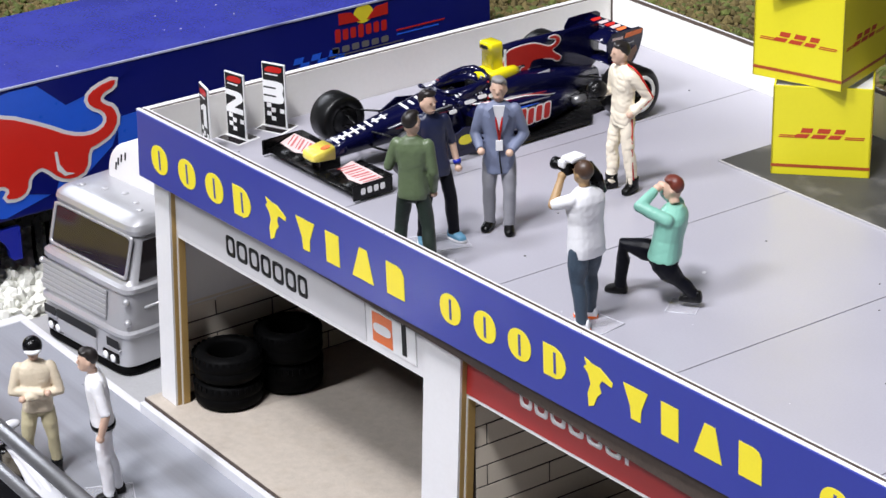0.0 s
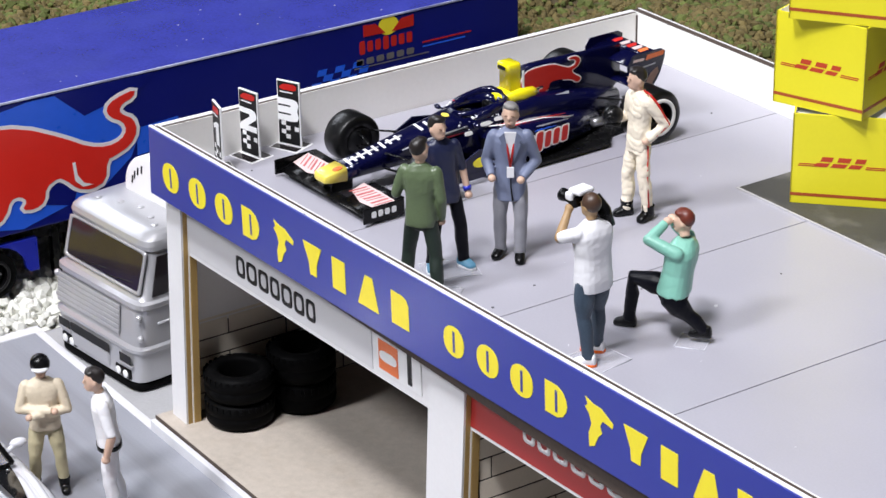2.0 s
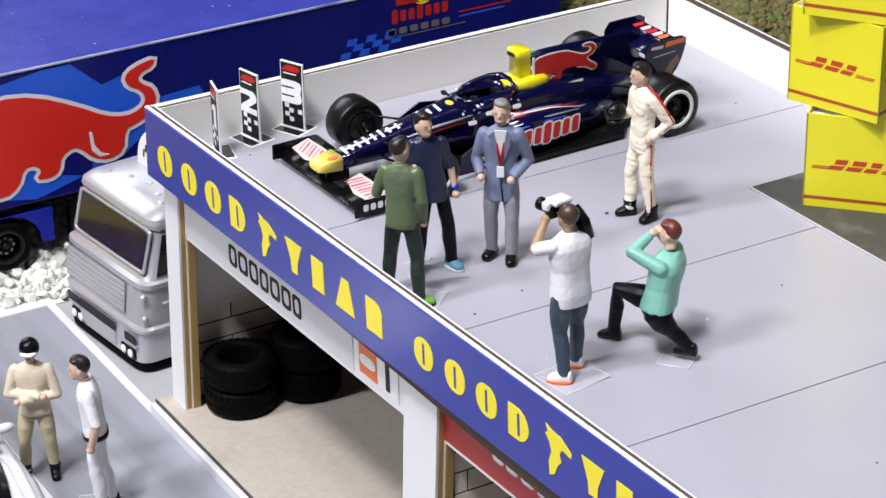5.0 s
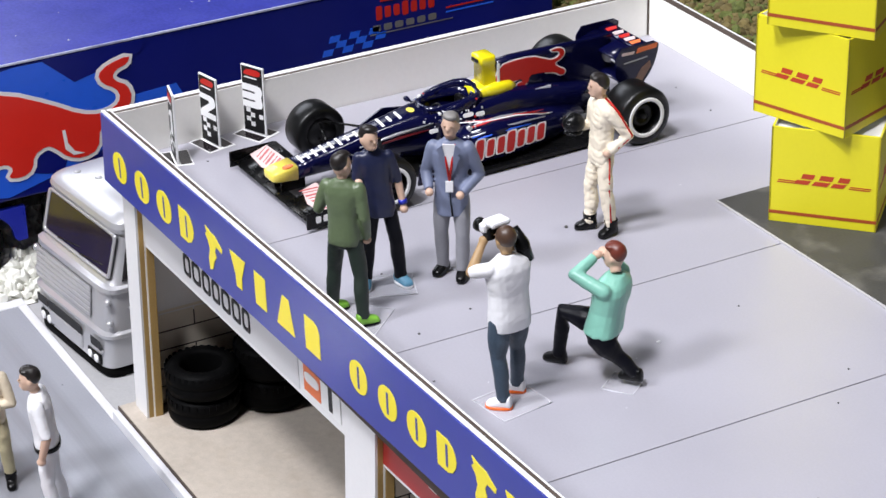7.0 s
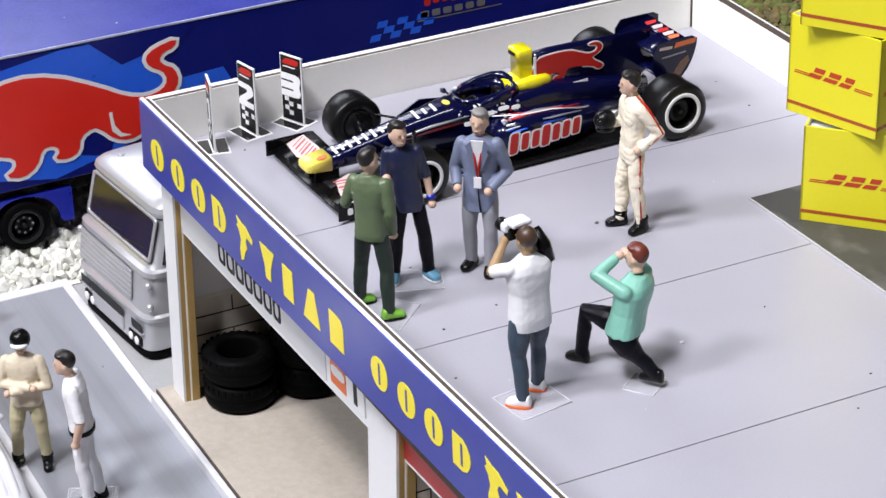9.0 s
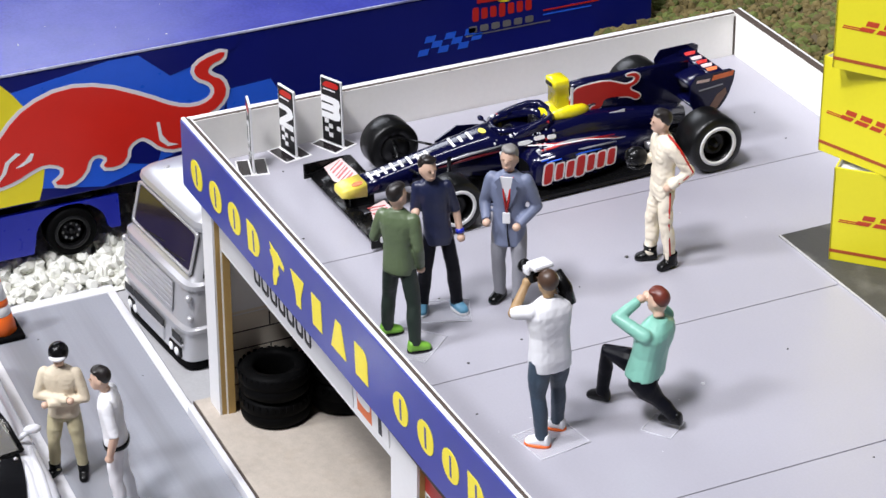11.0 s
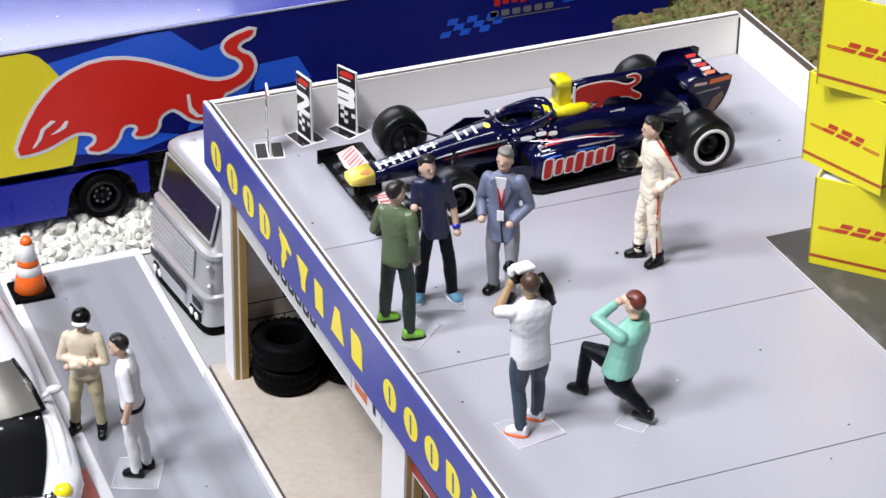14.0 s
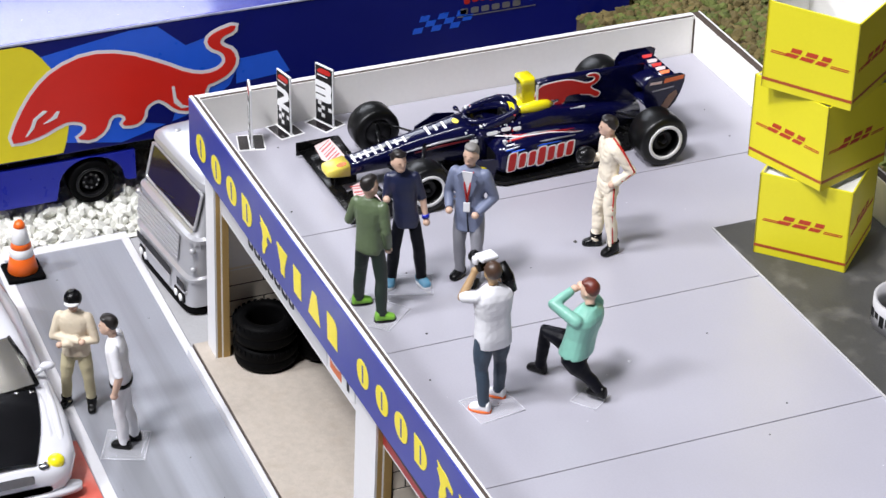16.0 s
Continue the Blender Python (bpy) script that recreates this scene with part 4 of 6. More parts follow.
    for ya, za, yb, zb in ((1.75, 0.41, 1.90, 0.40), (2.18, 0.45, 1.95, 0.40), (1.75, 0.24, 1.90, 0.22), (2.18, 0.22, 1.95, 0.22)):
        bm = bmesh.new()
        tube(bm, [(sx * 0.15, ya - 3.2, za), (sx * 0.60, yb - 3.2, zb)], (0.022, 0.016), 6, flat=0.5)
        part("suspension_arm", bm, CARBON, racer)
    for ya, za, yb, zb in ((4.6, 0.36, 4.85, 0.40), (4.6, 0.2, 4.85, 0.22), (5.0, 0.28, 4.87, 0.3)):
        bm = bmesh.new()
        tube(bm, [(sx * 0.1, ya - 3.2, za), (sx * 0.58, yb - 3.2, zb)], (0.022, 0.016), 6, flat=0.5)
        part("suspension_arm", bm, CARBON, racer)
    bm = bmesh.new()
    lathe(bm, [(0, 0.02), (0.01, 0.05), (0.16, 0.045), (0.17, 0.02)], (sx * 0.46, 4.27 - 3.2, 0.24), "y", 14)
    part("exhaust", bm, STEEL, racer)
    wheel(racer, "front_wheel", sx * 0.74, 1.92 - 3.2, 0.276, 0.31, 0.276, sx, RIM_WHITE, SLICK)
    wheel(racer, "rear_wheel", sx * 0.73, 4.85 - 3.2, 0.305, 0.38, 0.305, sx, RIM_WHITE, SLICK)
    # front wing end plate and rear wing end plate
    bm = bmesh.new()
    box(bm, sx * 0.845 - 0.012, sx * 0.845 + 0.012, 1.0 - 3.2, 1.50 - 3.2, 0.03, 0.20, 0.01)
    part("front_end_plate", bm, CARBON, racer)
    bm = bmesh.new()
    prism(bm, [(0.0, 0.0), (0.34, 0.0), (0.38, 0.10), (0.0, 0.09)], (sx * 0.842 + 0.013 * sx, 1.05 - 3.2, 0.08), (0, 1, 0), (0, 0, 1), 0.003)
    part("end_plate_print", bm, CARBON, racer)
    bm = bmesh.new()
    for i in range(4):
        prism(bm, oval(0.030, 0.036, 10, 4), (sx * 0.859 + (0.001 if sx > 0 else 0.002), 1.12 - 3.2 + 0.082 * i, 0.12), (0, 1, 0), (0, 0, 1), 0.002)
    part("end_plate_bar", bm, WHITE_PRINT, racer, "white sponsor bars on the wing end")
    bm = bmesh.new()
    prism(bm, rounded([(4.83 - 3.2, 0.50), (5.00 - 3.2, 0.42), (5.16 - 3.2, 0.40), (5.28 - 3.2, 0.54), (5.35 - 3.2, 0.72), (5.37 - 3.2, 0.86), (5.10 - 3.2, 0.86), (4.83 - 3.2, 0.86)], 1), (sx * 0.37 - 0.01, 0, 0), (0, 1, 0), (0, 0, 1), 0.02, bevel=0.004)
    rear_plate = part("rear_end_plate", bm, NAVY, racer)
    face_x = sx * 0.372 + (0.010 if sx > 0 else -0.014)
    for shape, mt, nm in (([(4.90, 0.775), (5.05, 0.77), (5.06, 0.80), (4.91, 0.805)], PINK_PRINT, "plate_bar"), ([(5.08, 0.77), (5.33, 0.785), (5.345, 0.835), (5.10, 0.825)], ORANGE_PRINT, "plate_band"),
                          ([(4.93, 0.68), (5.22, 0.70), (5.22, 0.715), (4.93, 0.695)], STEEL, "plate_bar"), ([(5.06, 0.47), (5.15, 0.44), (5.27, 0.60), (5.25, 0.66), (5.15, 0.60)], PLATE_SMEAR, "plate_patch")):
        bm = bmesh.new()
        prism(bm, [(y - 3.2, z) for y, z in shape], (face_x, 0, 0), (0, 1, 0), (0, 0, 1), 0.003)
        part(nm, bm, mt, rear_plate)
# flank stripes; the silver streak beside the nose paints in a highlight
for sx in (1, -1):
    for y0, y1, z0, z1, x0, x1, mt in ((1.95, 2.75, 0.40, 0.50, 0.170, 0.245, SILVER), (2.05, 2.7, 0.37, 0.44, 0.172, 0.245, DARK_RED), (2.98, 3.9, 0.415, 0.395, 0.575, 0.50, SILVER), (3.05, 3.7, 0.385, 0.375, 0.60, 0.545, TRAILER_MID)):
        bm = bmesh.new()
        tube(bm, [(sx * x0, y0 - 3.2, z0), (sx * (x0 + x1) / 2, (y0 + y1) / 2 - 3.2, (z0 + z1) / 2 + 0.012), (sx * x1, y1 - 3.2, z1)], (0.006, 0.016, 0.006), 6)
        part("flank_flash", bm, mt, body)
# floor, front wing, rear wing
bm = bmesh.new()
prism(bm, [(-0.30, 2.45 - 3.2), (0.30, 2.45 - 3.2), (0.68, 2.95 - 3.2), (0.68, 4.35 - 3.2), (0.45, 4.55 - 3.2), (0.38, 5.1 - 3.2), (-0.38, 5.1 - 3.2), (-0.45, 4.55 - 3.2), (-0.68, 4.35 - 3.2), (-0.68, 2.95 - 3.2)], (0, 0, 0.03), (1, 0, 0), (0, 1, 0), 0.035)
part("underfloor", bm, CARBON, racer)
bm = bmesh.new()
loft(bm, [ring((x, 1.12 - 3.2, 0.085), (0, 1, 0), (0, 0, 1), 0.085, 0.012, 10) for x in (-0.83, 0.83)])
fwing = part("front_wing", bm, CARBON, racer, "black front wing with red and white flap print")
for y, dz, ch in ((1.05, 0.02, 0.22), (1.22, 0.05, 0.16), (1.36, 0.10, 0.13)):
    for xs in ((-0.83, -0.6, -0.30), (0.30, 0.6, 0.83)):
        bm = bmesh.new()
        loft(bm, [ring((x, y - 3.2 + ch / 2 + abs(x) * 0.04, 0.085 + dz), (0, 1, 0.22), (0, -0.22, 1), ch / 2, 0.014, 10) for x in xs])
        part("wing_flap", bm, CARBON, fwing)
for sx in (1, -1):
    shape = [(0.24, -0.05), (0.50, -0.13), (0.815, -0.10), (0.82, 0.10), (0.56, 0.11), (0.24, 0.11)]
    bm = bmesh.new()
    prism(bm, [(sx * p, q) for p, q in shape][::sx], (0, 1.31 - 3.2, 0.158), (1, 0, 0), (0, 1, 0.30), 0.004)
    part("flap_print", bm, PINK_PRINT, fwing, "pale pink flap print")
    for i, (x, w, tilt) in enumerate(((0.29, 0.020, 0.05), (0.345, 0.012, 0.05), (0.42, 0.030, 0.045), (0.48, 0.014, 0.045), (0.55, 0.030, 0.05), (0.605, 0.012, 0.05), (0.68, 0.030, 0.045), (0.745, 0.014, 0.045))):
        bm = bmesh.new()
        prism(bm, [(sx * p, q) for p, q in ((x - w / 2 - tilt, -0.08), (x + w / 2 - tilt, -0.08), (x + w / 2 + tilt, 0.08), (x - w / 2 + tilt, 0.08))][::sx], (0, 1.31 - 3.2, 0.1625), (1, 0, 0), (0, 1, 0.30), 0.004)
        part("flap_bar", bm, FLAP_RED, fwing)
for sx in (1, -1):
    bm = bmesh.new()
    box(bm, sx * 0.07 - 0.012, sx * 0.07 + 0.012, 1.12 - 3.2, 1.38 - 3.2, 0.09, 0.24)
    part("wing_pylon", bm, CARBON, racer)
bm = bmesh.new()
for y, z, ch in ((4.98, 0.76, 0.26), (5.18, 0.81, 0.16)):
    loft(bm, [ring((x, y - 3.2, z), (0, 1, 0.25), (0, -0.25, 1), ch / 2, 0.014, 10) for x in (-0.36, 0.36)])
loft(bm, [ring((x, 5.0 - 3.2, 0.50), (0, 1, 0.1), (0, -0.1, 1), 0.12, 0.014, 10) for x in (-0.36, 0.36)])
rwing = part("rear_wing", bm, NAVY, racer)
for x, mt in ((-0.22, RED_PRINT), (-0.09, PINK_PRINT), (0.02, RED_PRINT), (0.12, PINK_PRINT), (0.22, ORANGE_PRINT)):
    bm = bmesh.new()
    prism(bm, [(-0.05, -0.05), (0.02, -0.06), (0.055, 0.03), (0.0, 0.06), (-0.03, 0.01)], (x, 5.18 - 3.2, 0.826), (1, 0, 0), (0, 1, 0.25), 0.004)
    part("wing_patch", bm, mt, rwing)
# small white sponsor bars along nose and cockpit side
for y, z, w in ((1.36, 0.376, 0.07), (1.44, 0.389, 0.05), (1.52, 0.405, 0.065), (1.61, 0.424, 0.07), (1.70, 0.441, 0.06), (1.79, 0.457, 0.07), (1.88, 0.473, 0.05), (1.98, 0.492, 0.05), (2.26, 0.546, 0.08), (2.36, 0.563, 0.05), (2.46, 0.580, 0.07)):
    bm = bmesh.new()
    prism(bm, [(-w, -0.015), (w, -0.015), (w, 0.015), (-w, 0.015)], (0.03, y - 3.2, z - 0.006), (1, 0, -0.12), (0, 1, 0.19), 0.006)
    part("nose_bar", bm, WHITE_PRINT, body)
bm = bmesh.new()
prism(bm, oval(0.06, 0.035, 14), (0.04, 2.60 - 3.2, 0.603), (1, 0, 0), (0, 1, 0.1), 0.005)
part("nose_patch", bm, NOSE_YELLOW, body)
for y, z, w in ((2.72, 0.44, 0.05), (2.95, 0.50, 0.07), (3.12, 0.52, 0.06), (3.26, 0.50, 0.05)):
    bm = bmesh.new()
    prism(bm, oval(w, 0.022, 12, 4), (0.292, y - 3.2, z), (0, 1, 0), (-0.25, 0, 1), 0.01)
    part("side_bar", bm, WHITE_PRINT, body)


bm = bmesh.new()
for y0, y1, z0, z1 in ((1.34, 1.74, 0.374, 0.449), (1.84, 2.04, 0.468, 0.505)):
    tube(bm, [(0.02, y0 - 3.2, z0 - 0.008), (0.03, (y0 + y1) / 2 - 3.2, (z0 + z1) / 2 - 0.006), (0.03, y1 - 3.2, z1 - 0.008)], (0.012, 0.013, 0.012), 6)
part("nose_line", bm, WHITE_PRINT, body)
# many small sponsor marks round the cockpit and on the shoulder of the side pods
marks = random.Random(5)
for sx in (1, -1):
    for k in range(26):
        y, z = 2.66 + 0.026 * k, marks.uniform(0.44, 0.565)
        hw = 0.235 + (min(y, 3.2) - 2.62) * 0.11
        x = hw * (1 - min(0.97, abs((z - 0.335) / 0.27)) ** 3) ** (1 / 3)
        bm = bmesh.new()
        box(bm, sx * x - 0.010, sx * x + 0.010, y - 3.2 - marks.uniform(0.004, 0.012), y - 3.2 + marks.uniform(0.004, 0.012), z - marks.uniform(0.005, 0.012), z + marks.uniform(0.005, 0.012), 0.003)
        part("small_mark", bm, marks.choice((WHITE_PRINT, WHITE_PRINT, SILVER, RED_PRINT)), body)
    for k in range(12):
        y, x = 2.98 + marks.uniform(0.0, 0.20), sx * marks.uniform(0.33, 0.54)
        bm = bmesh.new()
        box(bm, x - marks.uniform(0.008, 0.02), x + marks.uniform(0.008, 0.02), y - 3.2 - 0.008, y - 3.2 + 0.012, 0.43, 0.464 + 0.006 * (abs(x) < 0.48), 0.003)
        part("small_mark", bm, marks.choice((WHITE_PRINT, SILVER)), body)
    for y0, y1, x0, x1, z0, z1, mt in ((3.02, 4.05, 0.53, 0.405, 0.440, 0.372, WHITE_PRINT), (3.0, 3.85, 0.575, 0.475, 0.405, 0.365, TRAILER_MID), (3.05, 3.95, 0.47, 0.38, 0.462, 0.412, RED_PRINT), (3.1, 3.75, 0.44, 0.385, 0.468, 0.440, SILVER)):
        bm = bmesh.new()
        tube(bm, [(sx * x0, y0 - 3.2, z0), (sx * (x0 + x1) / 2, (y0 + y1) / 2 - 3.2, (z0 + z1) / 2 + 0.010), (sx * x1, y1 - 3.2, z1)], (0.010, 0.020, 0.004), 6)
        part("flank_flash", bm, mt, body)


# ---- numbered parking boards in the corner of the roof ----
DIGIT_SHAPES = {
    "1": [(-0.02, -0.13), (0.09, -0.13), (0.09, 0.13), (0.0, 0.13), (-0.10, 0.08), (-0.10, 0.03), (-0.02, 0.06)],
    "2": [(-0.135, -0.13), (0.13, -0.13), (0.13, -0.065), (-0.01, -0.065), (0.12, 0.02), (0.135, 0.06), (0.11, 0.115), (0.06, 0.13), (-0.135, 0.13), (-0.135, 0.07), (0.015, 0.07), (0.025, 0.045), (-0.12, -0.05), (-0.135, -0.08)],
    "3": [(-0.135, -0.13), (0.06, -0.13), (0.115, -0.115), (0.135, -0.07), (0.115, 0.0), (0.135, 0.07), (0.115, 0.115), (0.06, 0.13), (-0.135, 0.13), (-0.135, 0.058), (0.03, 0.058), (0.03, 0.038), (-0.135, 0.038), (-0.135, -0.038), (0.03, -0.038), (0.03, -0.058), (-0.135, -0.058)],
}


def number_board(at, turn, digit):
    root = thing("number_board", at, "black and white numbered parking board on a white foot", "sign", turn, group="numbered parking boards")
    bm = bmesh.new()
    box(bm, -0.15, 0.15, -0.012, 0.012, 0.008, 0.76, 0.004)
    panel = part("panel", bm, WHITE_PRINT, root)
    bm = bmesh.new()
    box(bm, -0.137, 0.137, -0.016, -0.013, 0.03, 0.747)
    face = part("print", bm, BLACK_PRINT, panel, "black printed face")
    bm = bmesh.new()
    prism(bm, rounded([(-0.11, 0.0), (0.08, 0.0), (0.115, 0.02), (0.115, 0.07), (-0.06, 0.07), (-0.11, 0.03)], 1), (0, -0.0165, 0.655), (1, 0, 0), (0, 0, 1), 0.002)
    part("red_mark", bm, RED_PRINT, face)
    bm = bmesh.new()
    prism(bm, [(-0.11, 0.0), (0.06, 0.0), (0.07, 0.014), (-0.10, 0.014)], (0, -0.0165, 0.622), (1, 0, 0), (0, 0, 1), 0.002)
    part("white_bar", bm, WHITE_PRINT, face)
    bm = bmesh.new()
    prism(bm, DIGIT_SHAPES[digit], (0, -0.0165, 0.425), (1, 0, 0), (0, 0, 1), 0.002)
    bm.normal_update()
    bmesh.ops.triangulate(bm, faces=[f for f in bm.faces if len(f.verts) > 4], ngon_method="EAR_CLIP")
    part("digit", bm, WHITE_PRINT, face)
    for j, i in ((0, 3), (1, 2), (0, 1), (3, 2), (1, 0)):
        bm = bmesh.new()
        x, z = -0.10 + 0.058 * j, 0.09 + 0.05 * i
        box(bm, x, x + 0.058, -0.0185, -0.0165, z, z + 0.05)
        part("check_square", bm, WHITE_PRINT, face)
    bm = bmesh.new()
    box(bm, -0.19, 0.19, -0.16, 0.16, 0.0, 0.007)
    foot = part("foot", bm, WHITE_PRINT, root, "white foot plate")
    for y0, y1 in ((-0.145, -0.03), (0.03, 0.145)):
        bm = bmesh.new()
        box(bm, -0.165, 0.165, y0, y1, 0.0075, 0.012, 0.002)
        part("foot_panel", bm, GLASS_DARK, foot, "dark glossy panel")
    return root


number_board((0.42, 0.61, RZ), -13.0, "1")
number_board((0.27, 1.08, RZ), 12.0, "2")
number_board((0.27, 1.58, RZ), 24.0, "3")

# ---- silver truck cab beside the building ----
cab = thing("truck_cab", (-2.06, 0.06, 1.70), "silver toy truck cab with tinted windows and ribbed grille", "truck", turn=6.5)
bm = bmesh.new()
loft(bm, [ring((0, (yf + 1.8) / 2, z), (1, 0, 0), (0, 1, 0), w, (1.8 - yf) / 2, 64, 11) for z, yf, w in (
    (0.10, 0.09, 0.86), (0.13, 0.065, 0.895), (0.49, 0.075, 0.905), (0.515, 0.055, 0.935), (0.555, 0.055, 0.935), (0.58, 0.105, 0.90), (1.04, 0.155, 0.905), (1.06, 0.125, 0.93), (1.115, 0.135, 0.935), (1.14, 0.19, 0.90),
    (1.20, 0.24, 0.885), (1.70, 0.375, 0.845), (1.725, 0.345, 0.865), (1.78, 0.33, 0.865), (1.84, 0.345, 0.845), (1.89, 0.40, 0.80), (1.925, 0.50, 0.72))])
shell = part("cab_shell", bm, SILVER, cab)
shell.data.set_sharp_from_angle(angle=radians(24))
slope = Vector((0, 0.135, 0.50)).normalized()
o = Vector((0, 0.300, 1.455))
sn = Vector((1, 0, 0)).cross(slope)
bm = bmesh.new()
prism(bm, [(-0.765, -0.225), (0.765, -0.225), (0.765, 0.235), (-0.765, 0.235)], tuple(o), (1, 0, 0), tuple(slope), 0.010, bevel=0.003)
part("windscreen", bm, GLASS_BROWN, shell, "dark windscreen with brown reflections painted in")
rim_o, rim_i = oval(0.802, 0.268, 48, 22), oval(0.765, 0.235, 48, 16)
bm = bmesh.new()
loft(bm, [[o + Vector((p, 0, 0)) + slope * q for p, q in rim_o], [o + Vector((p, 0, 0)) + slope * q + sn * 0.026 for p, q in rim_o], [o + Vector((p, 0, 0)) + slope * q + sn * 0.024 for p, q in rim_i], [o + Vector((p, 0, 0)) + slope * q for p, q in rim_i]], caps=False)
part("windscreen_frame", bm, SILVER, shell)
for k in (0, 1):
    bm = bmesh.new()
    a, b = o + Vector((0.1 - 0.55 * k, 0, 0)) - slope * 0.22 + sn * 0.016, o + Vector((0.62 - 0.55 * k, 0, 0)) - slope * 0.15 + sn * 0.016
    tube(bm, [a, b], (0.008, 0.006), 6)
    part("wiper", bm, BLACK_PRINT, shell)
bm = bmesh.new()
prism(bm, [(-0.84, 0.0), (0.50, 0.0), (0.50, 0.38), (-0.84, 0.38)], (0, 0.098, 0.64), (1, 0, 0), (0, 0.11, 1), 0.008)
part("grille_panel", bm, SILVER_DARK, shell, "dull silver ribbed grille")
for i in range(6):
    bm = bmesh.new()
    z = 0.652 + 0.062 * i
    y = 0.085 + 0.11 * (z - 0.58)
    box(bm, -0.83, 0.49, y - 0.008, y + 0.02, z, z + 0.048, 0.007)
    part("grille_bar", bm, SILVER, shell)
bm = bmesh.new()
prism(bm, oval(0.42, 0.060, 20, 10), (-0.10, 0.052, 0.41), (1, 0, 0), (0, 0, 1), 0.004)
part("bumper_slot", bm, BLACK_PRINT, shell)
bm = bmesh.new()
box(bm, -0.50, 0.30, 0.040, 0.09, 0.17, 0.345, 0.02)
part("bumper_plate", bm, SILVER, shell)
for sx in (1, -1):
    bm = bmesh.new()
    prism(bm, [(-0.12, -0.055), (0.12, -0.055), (0.12, 0.055), (-0.12, 0.055)], (sx * 0.66, 0.052, 0.405), (1, 0, 0), (0, 0, 1), 0.004)
    part("side_slot", bm, BLACK_PRINT, shell)
    bm = bmesh.new()
    box(bm, sx * 0.66 - 0.13, sx * 0.66 + 0.13, 0.045, 0.09, 0.315, 0.345, 0.010)
    part("slot_lip", bm, SILVER, shell)
    bm = bmesh.new()
    box(bm, sx * 0.58 - 0.16, sx * 0.58 + 0.16, 0.050, 0.10, 0.14, 0.27, 0.02)
    holder = part("lamp_holder", bm, CARBON, shell)
    for k in range(2):
        bm = bmesh.new()
        lathe(bm, [(0.0, 0.05), (-0.014, 0.05), (-0.02, 0.03)], (sx * 0.58 - 0.075 + 0.15 * k, 0.050, 0.205), "y", 16)
        part("fog_lamp", bm, WHITE_PRINT, holder, "small round fog lamp")
    bm = bmesh.new()
    pts = [(0.335, 1.19), (0.46, 1.66), (1.06, 1.66), (1.06, 1.19)]
    prism(bm, pts if sx > 0 else [(-p, q) for p, q in pts], (sx * 0.975, 0, 0), (0, sx, 0), (-0.078 * sx, 0, 1), 0.012)
    part("side_window", bm, GLASS_DARK, shell, "dark side window")
    bm = bmesh.new()
    tube(bm, [(sx * 0.90, 0.38, 0.84), (sx * 0.905, 1.2, 0.86), (sx * 0.905, 1.75, 0.86)], (0.018, 0.018, 0.018), 8)
    part("side_crease", bm, SILVER, shell)
    for z in (0.70, 0.97):
        bm = bmesh.new()
        ball(bm, (sx * 0.875, 0.145, z), (0.045, 0.045, 0.045))
        part("corner_lug", bm, SILVER, shell)
    for z0, z1, y1 in ((1.00, 1.03, 0.85), (0.945, 0.97, 0.80)):
        bm = bmesh.new()
        box(bm, sx * 0.906 - 0.006, sx * 0.906 + 0.006, 0.60, y1, z0, z1)
        part("badge_bar", bm, BLACK_PRINT, shell)
    wheel(cab, "cab_wheel", sx * 0.80, 0.95, 0.30, 0.24, 0.30, sx, HUB, RUBBER)
bm = bmesh.new()
loft(bm, [ring((0, 0.93, z), (1, 0, 0), (0, 1, 0), 0.885, 0.865, 40, 10) for z in (0.02, 0.03, 0.12)])
part("underbody", bm, RUBBER, cab)
for x, y in ((-0.55, 0.60), (-0.25, 0.72), (0.05, 0.80), (0.38, 0.72), (0.60, 0.62)):
    bm = bmesh.new()
    ball(bm, (x, y, 1.928), (0.045, 0.045, 0.018))
    part("roof_lug", bm, SILVER, shell)
bm = bmesh.new()
loft(bm, [ring((0.02, 1.00 + dy, 1.90), (1, 0, 0), (0, 0, 1), 0.62 - cut, 0.56 - cut, 36, 2.3) for dy, cut in ((0.0, 0.05), (0.012, 0.015), (0.04, 0.0), (0.3, 0.0), (0.62, 0.02), (0.68, 0.08))])
dome = part("roof_deflector", bm, WHITE, cab, "white rounded roof deflector")
for k in range(4):
    bm = bmesh.new()
    prism(bm, [(-0.012, -0.05), (0.012, -0.05), (0.03, 0.05), (0.006, 0.05)], (0.02 + 0.48 * math.cos(radians(152 - 12 * k)), 0.997, 1.90 + 0.42 * math.sin(radians(152 - 12 * k))), (1, 0, 0), (0, 0, 1), 0.006)
    part("deflector_bar", bm, BLACK_PRINT, dome)
bm = bmesh.new()
box(bm, -0.45, 0.45, 1.8, 5.2, 0.22, 0.42, 0.03)
part("chassis", bm, CARBON, cab)
for sx in (1, -1):
    for y in (3.6, 4.4):
        wheel(cab, "rear_wheel", sx * 0.66, y, 0.30, 0.34, 0.30, sx, HUB, RUBBER)

# ---- transporter trailer behind ----
TX, TZ0, TZ1 = -4.10, 2.76, 4.50
trailer = thing("transporter_trailer", (TX, 0, 1.93), "dark blue toy transporter trailer with red and yellow sponsor print", "trailer")


def tz(z):
    return z - 1.93


